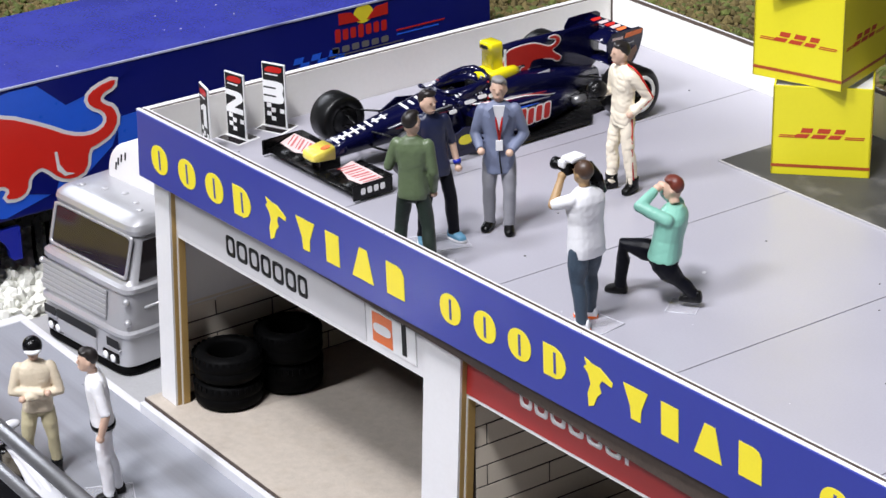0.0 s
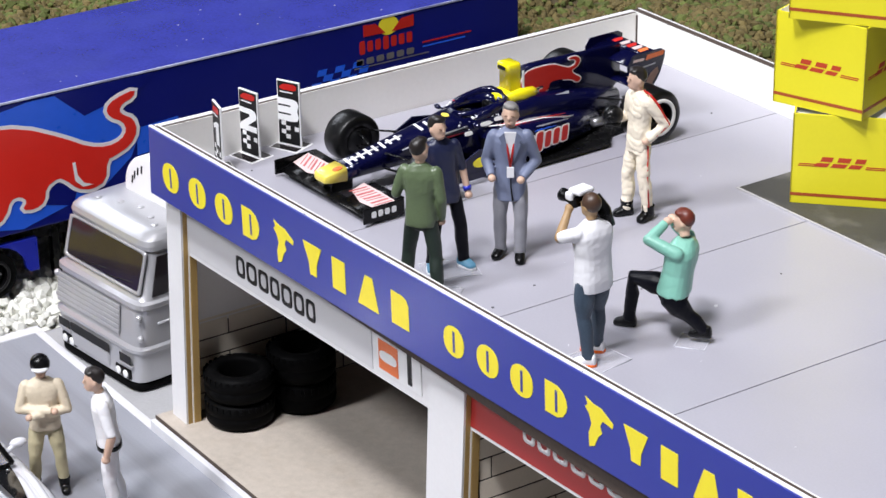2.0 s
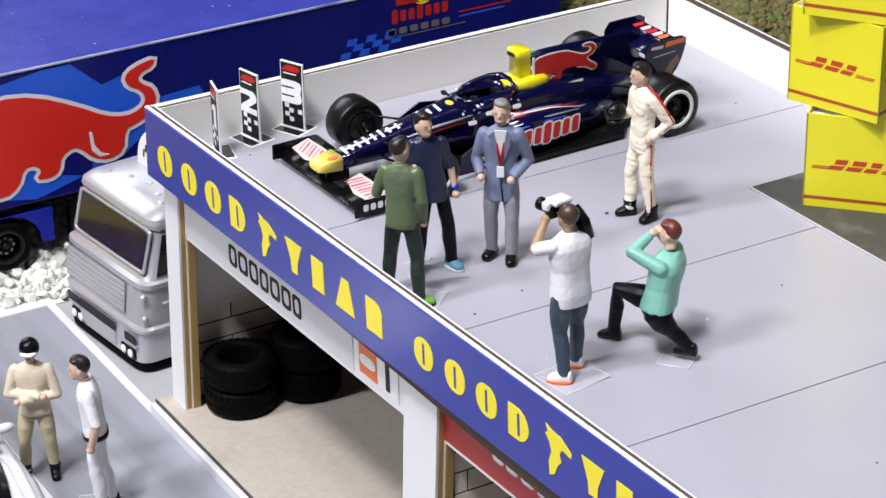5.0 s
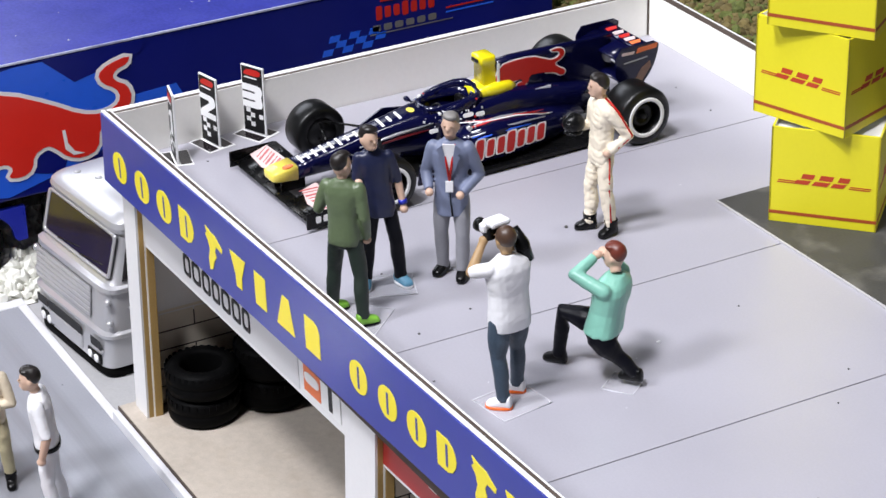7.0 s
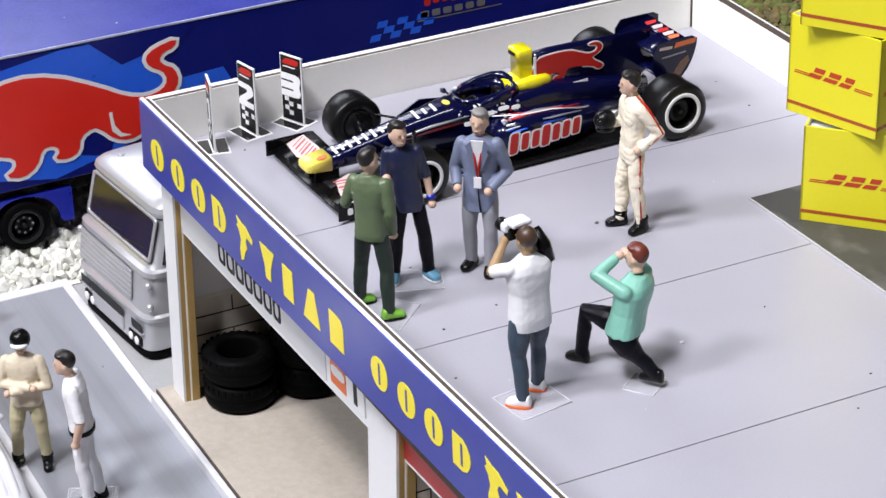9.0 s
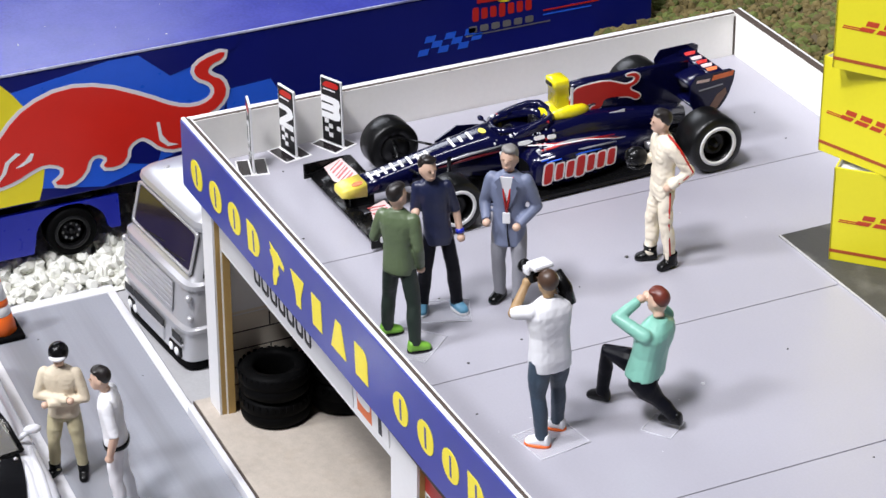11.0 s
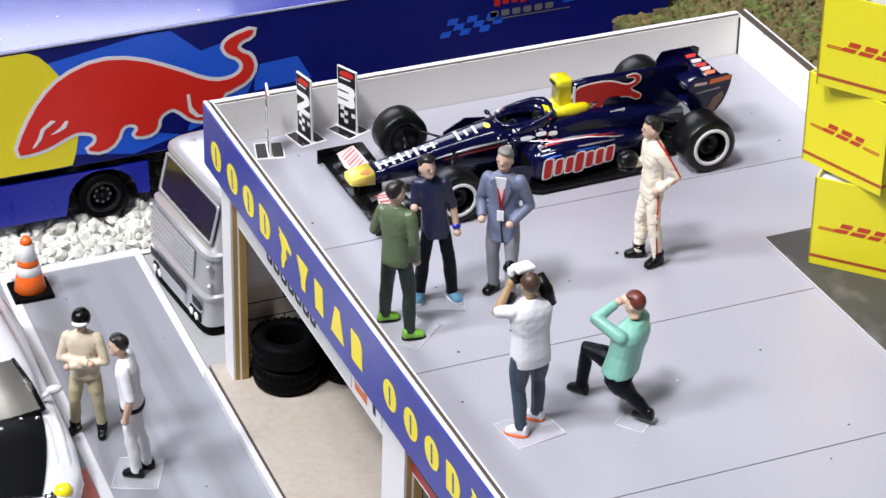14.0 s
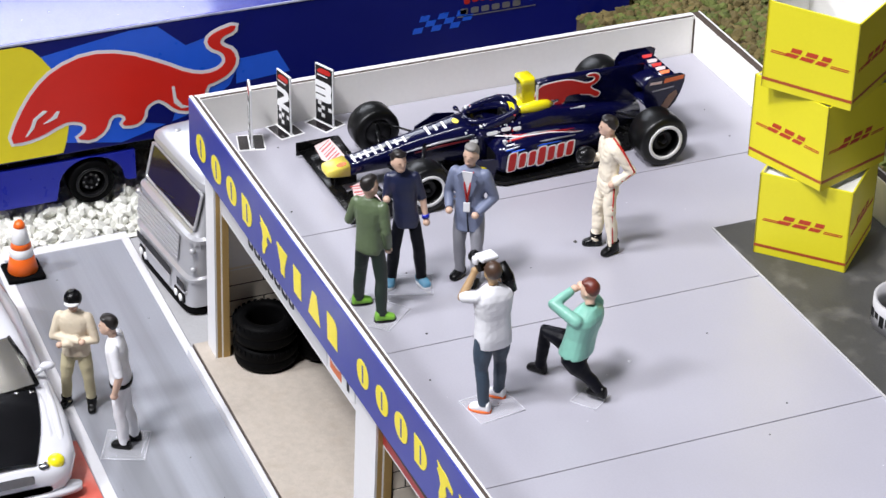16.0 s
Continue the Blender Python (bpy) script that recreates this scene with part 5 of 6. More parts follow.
bm = bmesh.new()
box(bm, -2.6, 0.0, -7.0, 7.8, tz(TZ0), tz(TZ1 - 0.03), 0.02)
tbody = part("trailer_body", bm, TRAILER_BLUE, trailer)
bm = bmesh.new()
box(bm, -2.58, -0.02, -6.98, 7.78, tz(TZ1 - 0.028), tz(TZ1), 0.01)
part("trailer_roof", bm, TRAILER_ROOF, trailer, "glossy blue trailer roof with scuffs")
bm = bmesh.new()
box(bm, -0.010, 0.010, -7.0, 7.8, tz(TZ1 - 0.025), tz(TZ1 + 0.004), 0.004)
part("roof_lip", bm, LIP_BLUE, trailer, "worn pale roof edge")


def decal(name, shape, mt, lift, label=""):
    """A print on the trailer's side: (y, z) points."""
    bm = bmesh.new()
    prism(bm, [(y, tz(z)) for y, z in shape], (lift, 0, 0), (0, 1, 0), (0, 0, 1), 0.003)
    bm.normal_update()
    bmesh.ops.triangulate(bm, faces=bm.faces[:], ngon_method='EAR_CLIP')
    bmesh.ops.recalc_face_normals(bm, faces=bm.faces[:])
    part(name, bm, mt, tbody, label)


sun = [(-1.95 + 1.45 * math.cos(a), 3.35 + 1.45 * math.sin(a)) for a in [2 * math.pi * i / 48 for i in range(48)]]
sun = [(y, max(TZ0 + 0.03, min(TZ1 - 0.05, z))) for y, z in sun]
decal("mid_blue_band", [(-1.2, 3.05), (0.2, 2.80), (1.35, 3.10), (1.75, 3.40), (1.92, 3.75), (1.62, 4.05), (1.25, 4.44), (0.4, 4.44), (-1.2, 4.2)], TRAILER_MID, 0.001)
decal("mid_blue_band", [(1.84, 3.40), (2.62, 3.46), (2.44, 3.80), (1.86, 3.765)], TRAILER_MID, 0.001)
decal("dark_blue_band", [(0.25, 3.12), (0.9, 2.95), (1.1, 3.5), (0.5, 3.6)], TRAILER_BLUE, 0.004)
decal("dark_blue_band", [(1.15, 4.1), (2.0, 4.3), (2.1, 4.46), (0.75, 4.46)], TRAILER_BLUE, 0.004)
decal("yellow_disc", sun, TRAILER_YELLOW, 0.005, "large yellow printed disc")
BLOB = [(-1.33, 3.06), (-1.18, 3.43), (-0.94, 3.80), (-0.65, 4.05), (-0.2, 4.20), (0.30, 4.13), (0.83, 3.88), (1.17, 3.68), (1.43, 3.62), (1.63, 3.67), (1.71, 3.78), (1.66, 3.91),
        (1.49, 4.0), (1.44, 4.13), (1.57, 4.23), (1.87, 4.3), (1.83, 4.19), (1.68, 4.15), (1.62, 4.065), (1.68, 3.985), (1.81, 3.92), (1.86, 3.74), (1.75, 3.57), (1.54, 3.48), (1.41, 3.45),
        (1.37, 3.17), (1.17, 3.1), (0.97, 3.16), (0.83, 3.31), (0.72, 3.37), (0.55, 3.28), (0.52, 3.1), (0.39, 3.03), (0.2, 3.06), (0.29, 3.16), (0.2, 3.25), (0.06, 3.23),
        (-0.02, 3.02), (-0.2, 2.91), (-0.43, 2.97), (-0.28, 3.05), (-0.28, 3.19), (-0.5, 3.26), (-0.68, 3.2), (-0.87, 3.11), (-1.09, 3.06)]


decal("blob_outline", grown(rounded(BLOB, 1), 0.05), WHITE_PRINT, 0.009)
decal("sponsor_blob", rounded(BLOB, 1), TRAILER_RED, 0.013, "large plain red printed shape")
decal("shape_line", [(0.93, 3.52), (0.97, 3.52), (0.99, 3.34), (1.07, 3.22), (1.19, 3.17), (1.05, 3.17), (0.95, 3.27)], WHITE_PRINT, 0.017)
decal("shape_line", [(-0.84, 3.48), (-0.78, 3.46), (-0.93, 3.36), (-0.98, 3.24), (-1.07, 3.14), (-1.11, 3.13), (-1.03, 3.25), (-0.98, 3.38)], WHITE_PRINT, 0.017)
decal("shape_line", [(-0.66, 3.44), (-0.62, 3.43), (-0.66, 3.34), (-0.78, 3.29), (-0.86, 3.28), (-0.74, 3.35)], WHITE_PRINT, 0.017)
# small sponsor group near the rear
decal("disc", [(5.66 + 0.16 * math.cos(a), 4.36 + 0.13 * math.sin(a)) for a in [2 * math.pi * i / 20 for i in range(20)]], YELLOW, 0.002)
for s in (1, -1):
    decal("side_patch", [(5.66 + s * 0.05, 4.27), (5.66 + s * 0.40, 4.28), (5.66 + s * 0.40, 4.44), (5.66 + s * 0.20, 4.42)][::s], RED_PRINT, 0.006)
for i in range(7):
    decal("word_bar", [(5.24 + 0.125 * i + a, 4.13 + b) for a, b in oval(0.045, 0.075 if i not in (0, 3) else 0.095, 14, 5)], RED_PRINT, 0.002)
for i in range(6):
    decal("small_bar", [(5.2 + 0.16 * i + a, 3.93 + b) for a, b in oval(0.06, 0.045, 12, 5)], STEEL, 0.002)
decal("thin_line", [(6.2, 4.00), (7.0, 4.00), (7.0, 4.02), (6.2, 4.02)], RED_PRINT, 0.002)
decal("thin_line", [(6.2, 3.94), (6.9, 3.94), (6.9, 3.96), (6.2, 3.96)], TRAILER_MID, 0.002)
decal("thin_line", [(5.1, 3.845), (6.3, 3.845), (6.3, 3.86), (5.1, 3.86)], STEEL, 0.002)
for i in range(6):
    for j in range(3):
        if (i + j) % 2 == 0:
            y0, z0 = 4.42 + 0.14 * i + 0.05 * j, 3.70 + 0.085 * j
            decal("check_square", [(y0, z0), (y0 + 0.14, z0), (y0 + 0.17, z0 + 0.085), (y0 + 0.03, z0 + 0.085)], TRAILER_MID, 0.002)
# chassis, skirt with wheel arch, wheels
bm = bmesh.new()
box(bm, -2.3, -0.25, -6.9, 7.6, tz(2.50), tz(2.76))
part("chassis", bm, CARBON, trailer)
WY = -0.24
bm = bmesh.new()
arch = [(-6.5, 2.06), (-6.5, 2.64), (WY + 0.62, 2.64), (WY + 0.62, 2.2), (WY + 0.50, 2.2)]
arch += [(WY + 0.46 * math.cos(a), 2.24 + 0.40 * math.sin(a)) for a in [math.pi * i / 12 for i in range(13)]] + [(WY - 0.50, 2.06)]
prism(bm, [(y, tz(z)) for y, z in arch][::-1], (-0.10, 0, 0), (0, 1, 0), (0, 0, 1), 0.08)
part("side_skirt", bm, SKIRT_BLUE, trailer, "bright blue side skirt with wheel arch")
for y in (WY, WY - 3.2, 5.2, 6.1):
    near = wheel(trailer, "trailer_wheel", -0.16, y, 0.32, 0.30, 0.32, 1, HUB, RUBBER)
    for k in range(8):
        bm = bmesh.new()
        ball(bm, (-0.16 + 0.095, y + 0.105 * math.cos(k * math.pi / 4), 0.32 + 0.105 * math.sin(k * math.pi / 4)), (0.012, 0.018, 0.018))
        part("bolt", bm, STEEL, near)
    wheel(trailer, "trailer_wheel", -2.3, y, 0.32, 0.30, 0.32, -1, HUB, RUBBER)
for y in (0.75, 0.95, 3.0):
    bm = bmesh.new()
    box(bm, -0.4, -0.28, y - 0.05, y + 0.05, -0.1, tz(2.6))
    part("landing_leg", bm, CARBON, trailer)


# ---- painted figurines: each one plain mesh ----
def figurine(label, at, turn, mats, feet, arms, pelvis=(0, 0, 0.80), chest=(0, 0, 1.27), head=(0, 0, 1.50), knees=None, jacket=0.72, wide=1.0,
             sleeves=True, hat="", base=None, shoe_turn=(10, -10), open_front=False, extras=None, scale=1.0, boots=False, head_turn=0.0, soles=None, folds=0.22):
    """mats: top, trousers, shoes, skin, hair, extra, extra. feet and knees: left and right places; arms: (elbow, wrist) pairs.
    The figure looks along its own -y."""
    bm = bmesh.new()
    TOP, LEG, SHOE, FLESH, HAIRY, X1, X2 = range(7)
    P, C, H = Vector(pelvis), Vector(chest), Vector(head)
    up = (C - P).normalized()
    # legs and shoes
    for i, s in enumerate((-1, 1)):
        hip = P + Vector((s * 0.085 * wide, 0, -0.02))
        foot = Vector(feet[i])
        ank = foot + Vector((0, 0, 0.07))
        knee = Vector(knees[i]) if knees else (hip + ank) / 2 + Vector((s * 0.012, -0.03, 0.02))
        tube(bm, [hip + Vector((0, 0, 0.06)), hip, hip.lerp(knee, 0.5) + Vector((0, -0.006, 0)), knee, knee.lerp(ank, 0.35) + Vector((0, 0.012, 0)), knee.lerp(ank, 0.8), ank],
             (0.06 * wide, 0.080 * wide, 0.082 * wide, 0.066, 0.068, 0.058, 0.062), 12, LEG)
        if boots:
            tube(bm, [ank + Vector((0, 0, -0.03)), ank + Vector((0, 0, 0.10))], (0.058, 0.070), 12, SHOE)
        q = Euler((0, 0, radians(shoe_turn[i])))
        d = q.to_matrix() @ Vector((0, -1, 0))
        rings = []
        for k, (a, w, h) in enumerate(((-0.07, 0.03, 0.035), (-0.055, 0.048, 0.062), (0.0, 0.052, 0.065), (0.07, 0.055, 0.045), (0.125, 0.05, 0.035), (0.15, 0.025, 0.024))):
            c = foot + d * a + Vector((0, 0, h))
            side = d.cross(Vector((0, 0, 1)))
            rings.append(ring(c, side, (0, 0, 1), w, h, 12, 2.6))
        loft(bm, rings, SHOE)
        if soles:
            side = d.cross(Vector((0, 0, 1)))
            c = foot + d * 0.04
            loft(bm, [ring(c + Vector((0, 0, z)), side, d, 0.058, 0.118, 16, 2.4) for z in (0.0, 0.028)], 8)
    ball(bm, P + Vector((0, 0, -0.01)), (0.145 * wide, 0.112 * wide, 0.10), LEG)
    # torso
    rings = []
    for f, hw, hd in ((jacket / 0.80 - 1.0, 0.156, 0.117), (0.0, 0.160, 0.120), (0.25, 0.152, 0.112), (0.5, 0.148, 0.108), (0.75, 0.164, 0.114), (0.95, 0.176, 0.110), (1.08, 0.158, 0.092), (1.17, 0.10, 0.07), (1.23, 0.058, 0.055)):
        c = P + (C - P) * f if f >= 0 else P + Vector((0, 0, 0.80 * f))
        rings.append(ring(c, (1, 0, 0), Vector((1, 0, 0)).cross(up) * -1, hw * wide, hd * wide, 18, 2.5))
    loft(bm, rings, TOP)
    # arms
    for i, s in enumerate((-1, 1)):
        sh = C + Vector((s * 0.158 * wide, 0.0, 0.02))
        el, wr = Vector(arms[i][0]), Vector(arms[i][1])
        k = min(1.0, wide)
        ball(bm, sh, 0.064 * k, TOP)
        mid = sh.lerp(el, 0.5)
        tube(bm, [sh, mid, el], (0.066 * k, 0.062 * k, 0.054 * k), 12, TOP)
        ball(bm, el, (0.055 if sleeves else 0.045) * k, TOP if sleeves else FLESH)
        tube(bm, [el, el.lerp(wr, 0.5), wr], (0.054 * k, 0.052 * k, 0.044 * k) if sleeves else (0.046 * k, 0.042 * k, 0.034 * k), 12, TOP if sleeves else FLESH)
        dirn = (wr - el).normalized()
        ball(bm, wr + dirn * 0.03, (0.042, 0.045, 0.04), FLESH)
    # neck, head, hair
    tube(bm, [C + up * 0.10, H - Vector((0, 0, 0.05))], (0.05, 0.045), 12, FLESH)
    hm = Euler((0, 0, radians(head_turn))).to_matrix()
    hq = Euler((0, 0, radians(head_turn)))

    def on_head(x, y, z, r, m, u=18, v=12):
        ball(bm, H + hm @ Vector((x, y, z)), r, m, u, v, hq)

    on_head(0, 0, 0, (0.076, 0.088, 0.112), FLESH)
    on_head(0, -0.03, -0.06, (0.055, 0.058, 0.052), FLESH)
    on_head(0, -0.088, -0.012, (0.014, 0.02, 0.022), FLESH, 8, 6)
    for e in (-1, 1):
        on_head(e * 0.078, 0.01, -0.01, (0.012, 0.022, 0.03), FLESH, 8, 6)
    for e in (-1, 1):
        on_head(e * 0.032, -0.080, 0.016, (0.018, 0.010, 0.0055), 10, 8, 6)
    on_head(0, -0.086, -0.062, (0.020, 0.009, 0.005), 9, 8, 6)
    if hat == "helmet":
        on_head(0, 0.014, 0.032, (0.110, 0.122, 0.112), HAIRY)
        on_head(0, -0.058, 0.0, (0.092, 0.078, 0.034), X1, 16, 8)
    elif hat == "cap":
        on_head(0, 0.018, 0.028, (0.086, 0.096, 0.096), HAIRY)
    else:
        on_head(0, 0.028, 0.036, (0.081, 0.082, 0.090), HAIRY)
        on_head(0.01, -0.024, 0.090, (0.066, 0.058, 0.032), HAIRY, 14, 8)
        on_head(-0.01, -0.005, 0.098, (0.06, 0.07, 0.034), HAIRY, 14, 8)
    if open_front:
        # shirt front, lanyard and badge on the chest
        fy = C.y - 0.122
        prism(bm, [(-0.056, 0.128), (0.056, 0.128), (0.074, 0.080), (0.0, -0.22), (-0.074, 0.080)], (C.x, fy - 0.004, C.z - 0.02), (1, 0, 0), (0, -0.10, 1), 0.012, X1)
        tube(bm, [(C.x - 0.050, C.y - 0.085, C.z + 0.085), (C.x - 0.034, fy - 0.010, C.z - 0.02), (C.x, fy - 0.02, C.z - 0.25)], (0.006, 0.011, 0.011), 6, X2)
        tube(bm, [(C.x + 0.050, C.y - 0.085, C.z + 0.085), (C.x + 0.034, fy - 0.010, C.z - 0.02), (C.x, fy - 0.02, C.z - 0.25)], (0.006, 0.011, 0.011), 6, X2)
        box(bm, C.x - 0.035, C.x + 0.035, fy - 0.035, fy - 0.02, C.z - 0.36, C.z - 0.25, 0.004, X1)
        for s in (-1, 1):
            shape = [(s * 0.058, 0.125), (s * 0.112, 0.075), (s * 0.085, 0.02), (s * 0.10, 0.0), (s * 0.012, -0.23), (s * 0.004, -0.20)]
            prism(bm, shape[::-s], (C.x, fy - 0.010, C.z - 0.02), (1, 0, 0), (0, -0.10, 1), 0.012, 11)
        tube(bm, [(C.x, fy - 0.004, C.z - 0.24), (C.x + 0.004, P.y - 0.128, P.z), (C.x + 0.02, P.y - 0.126, jacket + 0.02)], (0.004, 0.006, 0.009), 6, 13)
    if extras:
        extras(bm, P, C, H, X1, X2)
    if base:
        x0, x1, y0, y1 = base
        corners = [(x0, y0), (x1, y0), (x1, y1), (x0, y1)]
        bm.faces.new([bm.verts.new((x, y, 0.007)) for x, y in corners]).material_index = 7
        for (ax, ay), (cx, cy) in zip(corners, corners[1:] + corners[:1]):
            tube(bm, [(ax, ay, 0.004), (cx, cy, 0.004)], (0.0045, 0.0045), 6, 12)
    if scale != 1.0:
        bmesh.ops.scale(bm, vec=(scale, scale, scale), verts=bm.verts)
    mats = list(mats) + [CARBON] * (7 - len(mats)) + [ACETATE, soles or ORANGE, LIPS, BROW, mats[0], ACETATE_EDGE, CARBON]
    waiting.append((bm, mats, label, at, turn, folds))


waiting = []


def cast_figurines():
    """Melt the limbs of each paint group into one smooth moulded skin, with soft folds in the cloth."""
    pieces = []
    for k, (bm, mats, label, at, turn, folds) in enumerate(waiting):
        for g in sorted({f.material_index for f in bm.faces}):
            one = bm.copy()
            bmesh.ops.delete(one, geom=[f for f in one.faces if f.material_index != g], context="FACES")
            me = bpy.data.meshes.new("mould")
            one.to_mesh(me)
            one.free()
            ob = bpy.data.objects.new("mould", me)
            if g < 5:
                scene.collection.objects.link(ob)
                rm = ob.modifiers.new("skin", "REMESH")
                rm.mode, rm.voxel_size = "VOXEL", 0.012
                sm = ob.modifiers.new("soft", "SMOOTH")
                sm.factor, sm.iterations = 0.5, 3
            pieces.append((k, g, ob))
        bm.free()
    deps = bpy.context.evaluated_depsgraph_get()
    whole = [bmesh.new() for _ in waiting]
    for k, g, ob in pieces:
        me = ob.data
        if g < 5:
            me = bpy.data.meshes.new_from_object(ob.evaluated_get(deps))
        out, n0 = whole[k], len(whole[k].faces)
        if g < 2:
            amount = waiting[k][5]
            skin = [(v.co.copy(), v.normal.copy()) for v in me.vertices]
            for v, (p, up) in zip(me.vertices, skin):
                # broad sags, then sharp creases that run slantwise round the limbs
                a = noise.noise((p.x * 7, p.y * 7, p.z * 10 + 7 * g)) * 0.012 + noise.noise((p.x * 22 + 3, p.y * 22, p.z * 30)) * 0.003
                crease = abs(noise.noise((p.x * 8 + 5 * g, p.y * 8, p.z * 13 + p.x * 5)))
                a += 0.010 * (min(crease, 0.22) - 0.16) / 0.22
                v.co = p + up * (a * amount)
        out.from_mesh(me)
        out.faces.ensure_lookup_table()
        for f in out.faces[n0:]:
            f.material_index, f.smooth = g, g < 5 or f.smooth
    for k, g, ob in pieces:
        bpy.data.objects.remove(ob)
    for bm, (_, mats, label, at, turn, folds) in zip(whole, waiting):
        solid("figurine", bm, mats, label, "figurine", at=at, turn=turn, group="painted figurines")


def belt(bm, P, C, H, X1, X2):
    up = (C - P).normalized()
    c = P + up * 0.02
    v = Vector((1, 0, 0)).cross(up) * -1
    loft(bm, [ring(c - up * 0.022, (1, 0, 0), v, 0.161, 0.121, 20, 2.5), ring(c + up * 0.022, (1, 0, 0), v, 0.161, 0.121, 20, 2.5)], X1)


def watch(bm, P, C, H, X1, X2):
    tube(bm, [(0.193, -0.026, 0.86), (0.198, -0.034, 0.82)], (0.041, 0.041), 10, X1)


def camera_kit(bm, P, C, H, X1, X2):
    box(bm, H.x - 0.08, H.x + 0.08, H.y - 0.20, H.y - 0.11, H.z - 0.05, H.z + 0.06, 0.015, X1)
    lathe(bm, [(0, 0.055), (-0.10, 0.05), (-0.12, 0.058), (-0.16, 0.06)], (H.x, H.y - 0.19, H.z), "y", 16, X1)
    box(bm, H.x - 0.10, H.x + 0.09, H.y - 0.19, H.y - 0.04, H.z + 0.085, H.z + 0.135, 0.02, X2)
    box(bm, H.x - 0.05, H.x + 0.11, H.y - 0.21, H.y - 0.13, H.z + 0.02, H.z + 0.10, 0.02, X2)
    tube(bm, [(H.x - 0.14, H.y - 0.08, H.z + 0.02), (H.x - 0.17, H.y + 0.0, H.z - 0.10), (H.x - 0.19, H.y + 0.05, H.z - 0.24)], (0.05, 0.068, 0.06), 10, X1)


def carried_helmet(bm, P, C, H, X1, X2):
    for s in (-1, 1):
        tube(bm, [P + Vector((s * 0.150, 0.01, 0.02)), P + Vector((s * 0.163, 0.0, -0.30)), P + Vector((s * 0.172, 0.02 * s, -0.64))], (0.009, 0.009, 0.009), 6, X2)
    tube(bm, [C + Vector((0.06, 0.01, 0.115)), C + Vector((0.155, 0.02, 0.098)), C + Vector((0.205, 0.07, 0.02)), Vector((0.262, 0.185, 1.06)), Vector((0.225, 0.09, 0.965)), Vector((0.205, 0.02, 0.905))], (0.009, 0.011, 0.011, 0.010, 0.009, 0.008), 6, X2)
    tube(bm, [C + Vector((-0.06, 0.01, 0.115)), C + Vector((-0.155, 0.0, 0.098)), C + Vector((-0.21, 0.0, 0.02))], (0.009, 0.011, 0.009), 6, X2)
    ball(bm, (-0.17, -0.21, 1.09), (0.10, 0.11, 0.10), X1, 18, 12)
    ball(bm, (-0.13, -0.27, 1.11), (0.055, 0.045, 0.025), 5, 12, 8)
    lathe(bm, [(0.0, 0.085), (0.012, 0.09), (0.024, 0.085)], (-0.17, -0.21, 0.995), "z", 18, X1)


# racing driver in cream overalls, one fist on the hip, a dark helmet in the other
figurine("racing driver figurine in cream overalls holding a dark helmet", (4.04, 3.44, RZ), -6, (SUIT_CREAM, SUIT_CREAM, CARBON, SKIN, HAIR, CARBON, RED_PRINT),
         ((-0.10, -0.07, 0), (0.11, 0.05, 0)), (((-0.20, -0.02, 1.04), (-0.17, -0.17, 1.03)), ((0.215, 0.17, 1.05), (0.165, 0.0, 0.90))), shoe_turn=(-12, 18), extras=carried_helmet, wide=0.92, head=(-0.02, -0.03, 1.49), boots=True, head_turn=-14, folds=0.8)
# presenter in a grey-blue blazer
figurine("presenter figurine in grey-blue blazer with lanyard and badge", (4.10, 1.81, RZ), 54, (CLOTH_BLAZER, CLOTH_GREY, CARBON, SKIN, HAIR_GREY, CLOTH_WHITE, RED_PRINT),
         ((-0.10, 0.05, 0), (0.09, -0.05, 0)), (((-0.235, 0.02, 1.03), (-0.185, -0.15, 0.93)), ((0.25, 0.03, 1.02), (0.115, -0.16, 0.91))), jacket=0.64, open_front=True, wide=1.0, head_turn=-8, shoe_turn=(-25, 0))
# man in a navy shirt
figurine("figurine in navy shirt, black trousers and blue shoes", (3.94, 1.17, RZ), 69, (CLOTH_NAVY, CLOTH_BLACK, SHOE_BLUE, SKIN, HAIR, SKIRT_BLUE, CARBON),
         ((-0.16, 0.0, 0), (0.16, 0.0, 0)), (((-0.215, -0.03, 1.04), (-0.21, -0.20, 1.13)), ((0.165, 0.02, 1.02), (0.20, -0.04, 0.80))), sleeves=False, extras=watch, base=(-0.26, 0.28, -0.24, 0.16), jacket=0.71, chest=(-0.05, 0.0, 1.27), head=(-0.085, -0.03, 1.48), wide=0.84, head_turn=28, shoe_turn=(-8, 30), soles=CLOTH_WHITE)
# man in a green jumper
figurine("figurine in green jumper, dark green trousers and lime shoes", (4.34, 0.61, RZ), 222, (CLOTH_GREEN, CLOTH_DARKGREEN, LIME, SKIN, HAIR),
         ((-0.18, 0.09, 0), (0.18, -0.09, 0)), (((-0.205, 0.03, 1.03), (-0.185, -0.05, 0.80)), ((0.235, 0.0, 1.05), (0.225, -0.23, 1.12))), wide=0.95, base=(-0.34, 0.30, -0.26, 0.24), shoe_turn=(-50, -50), jacket=0.75, head_turn=-30, soles=CARBON)
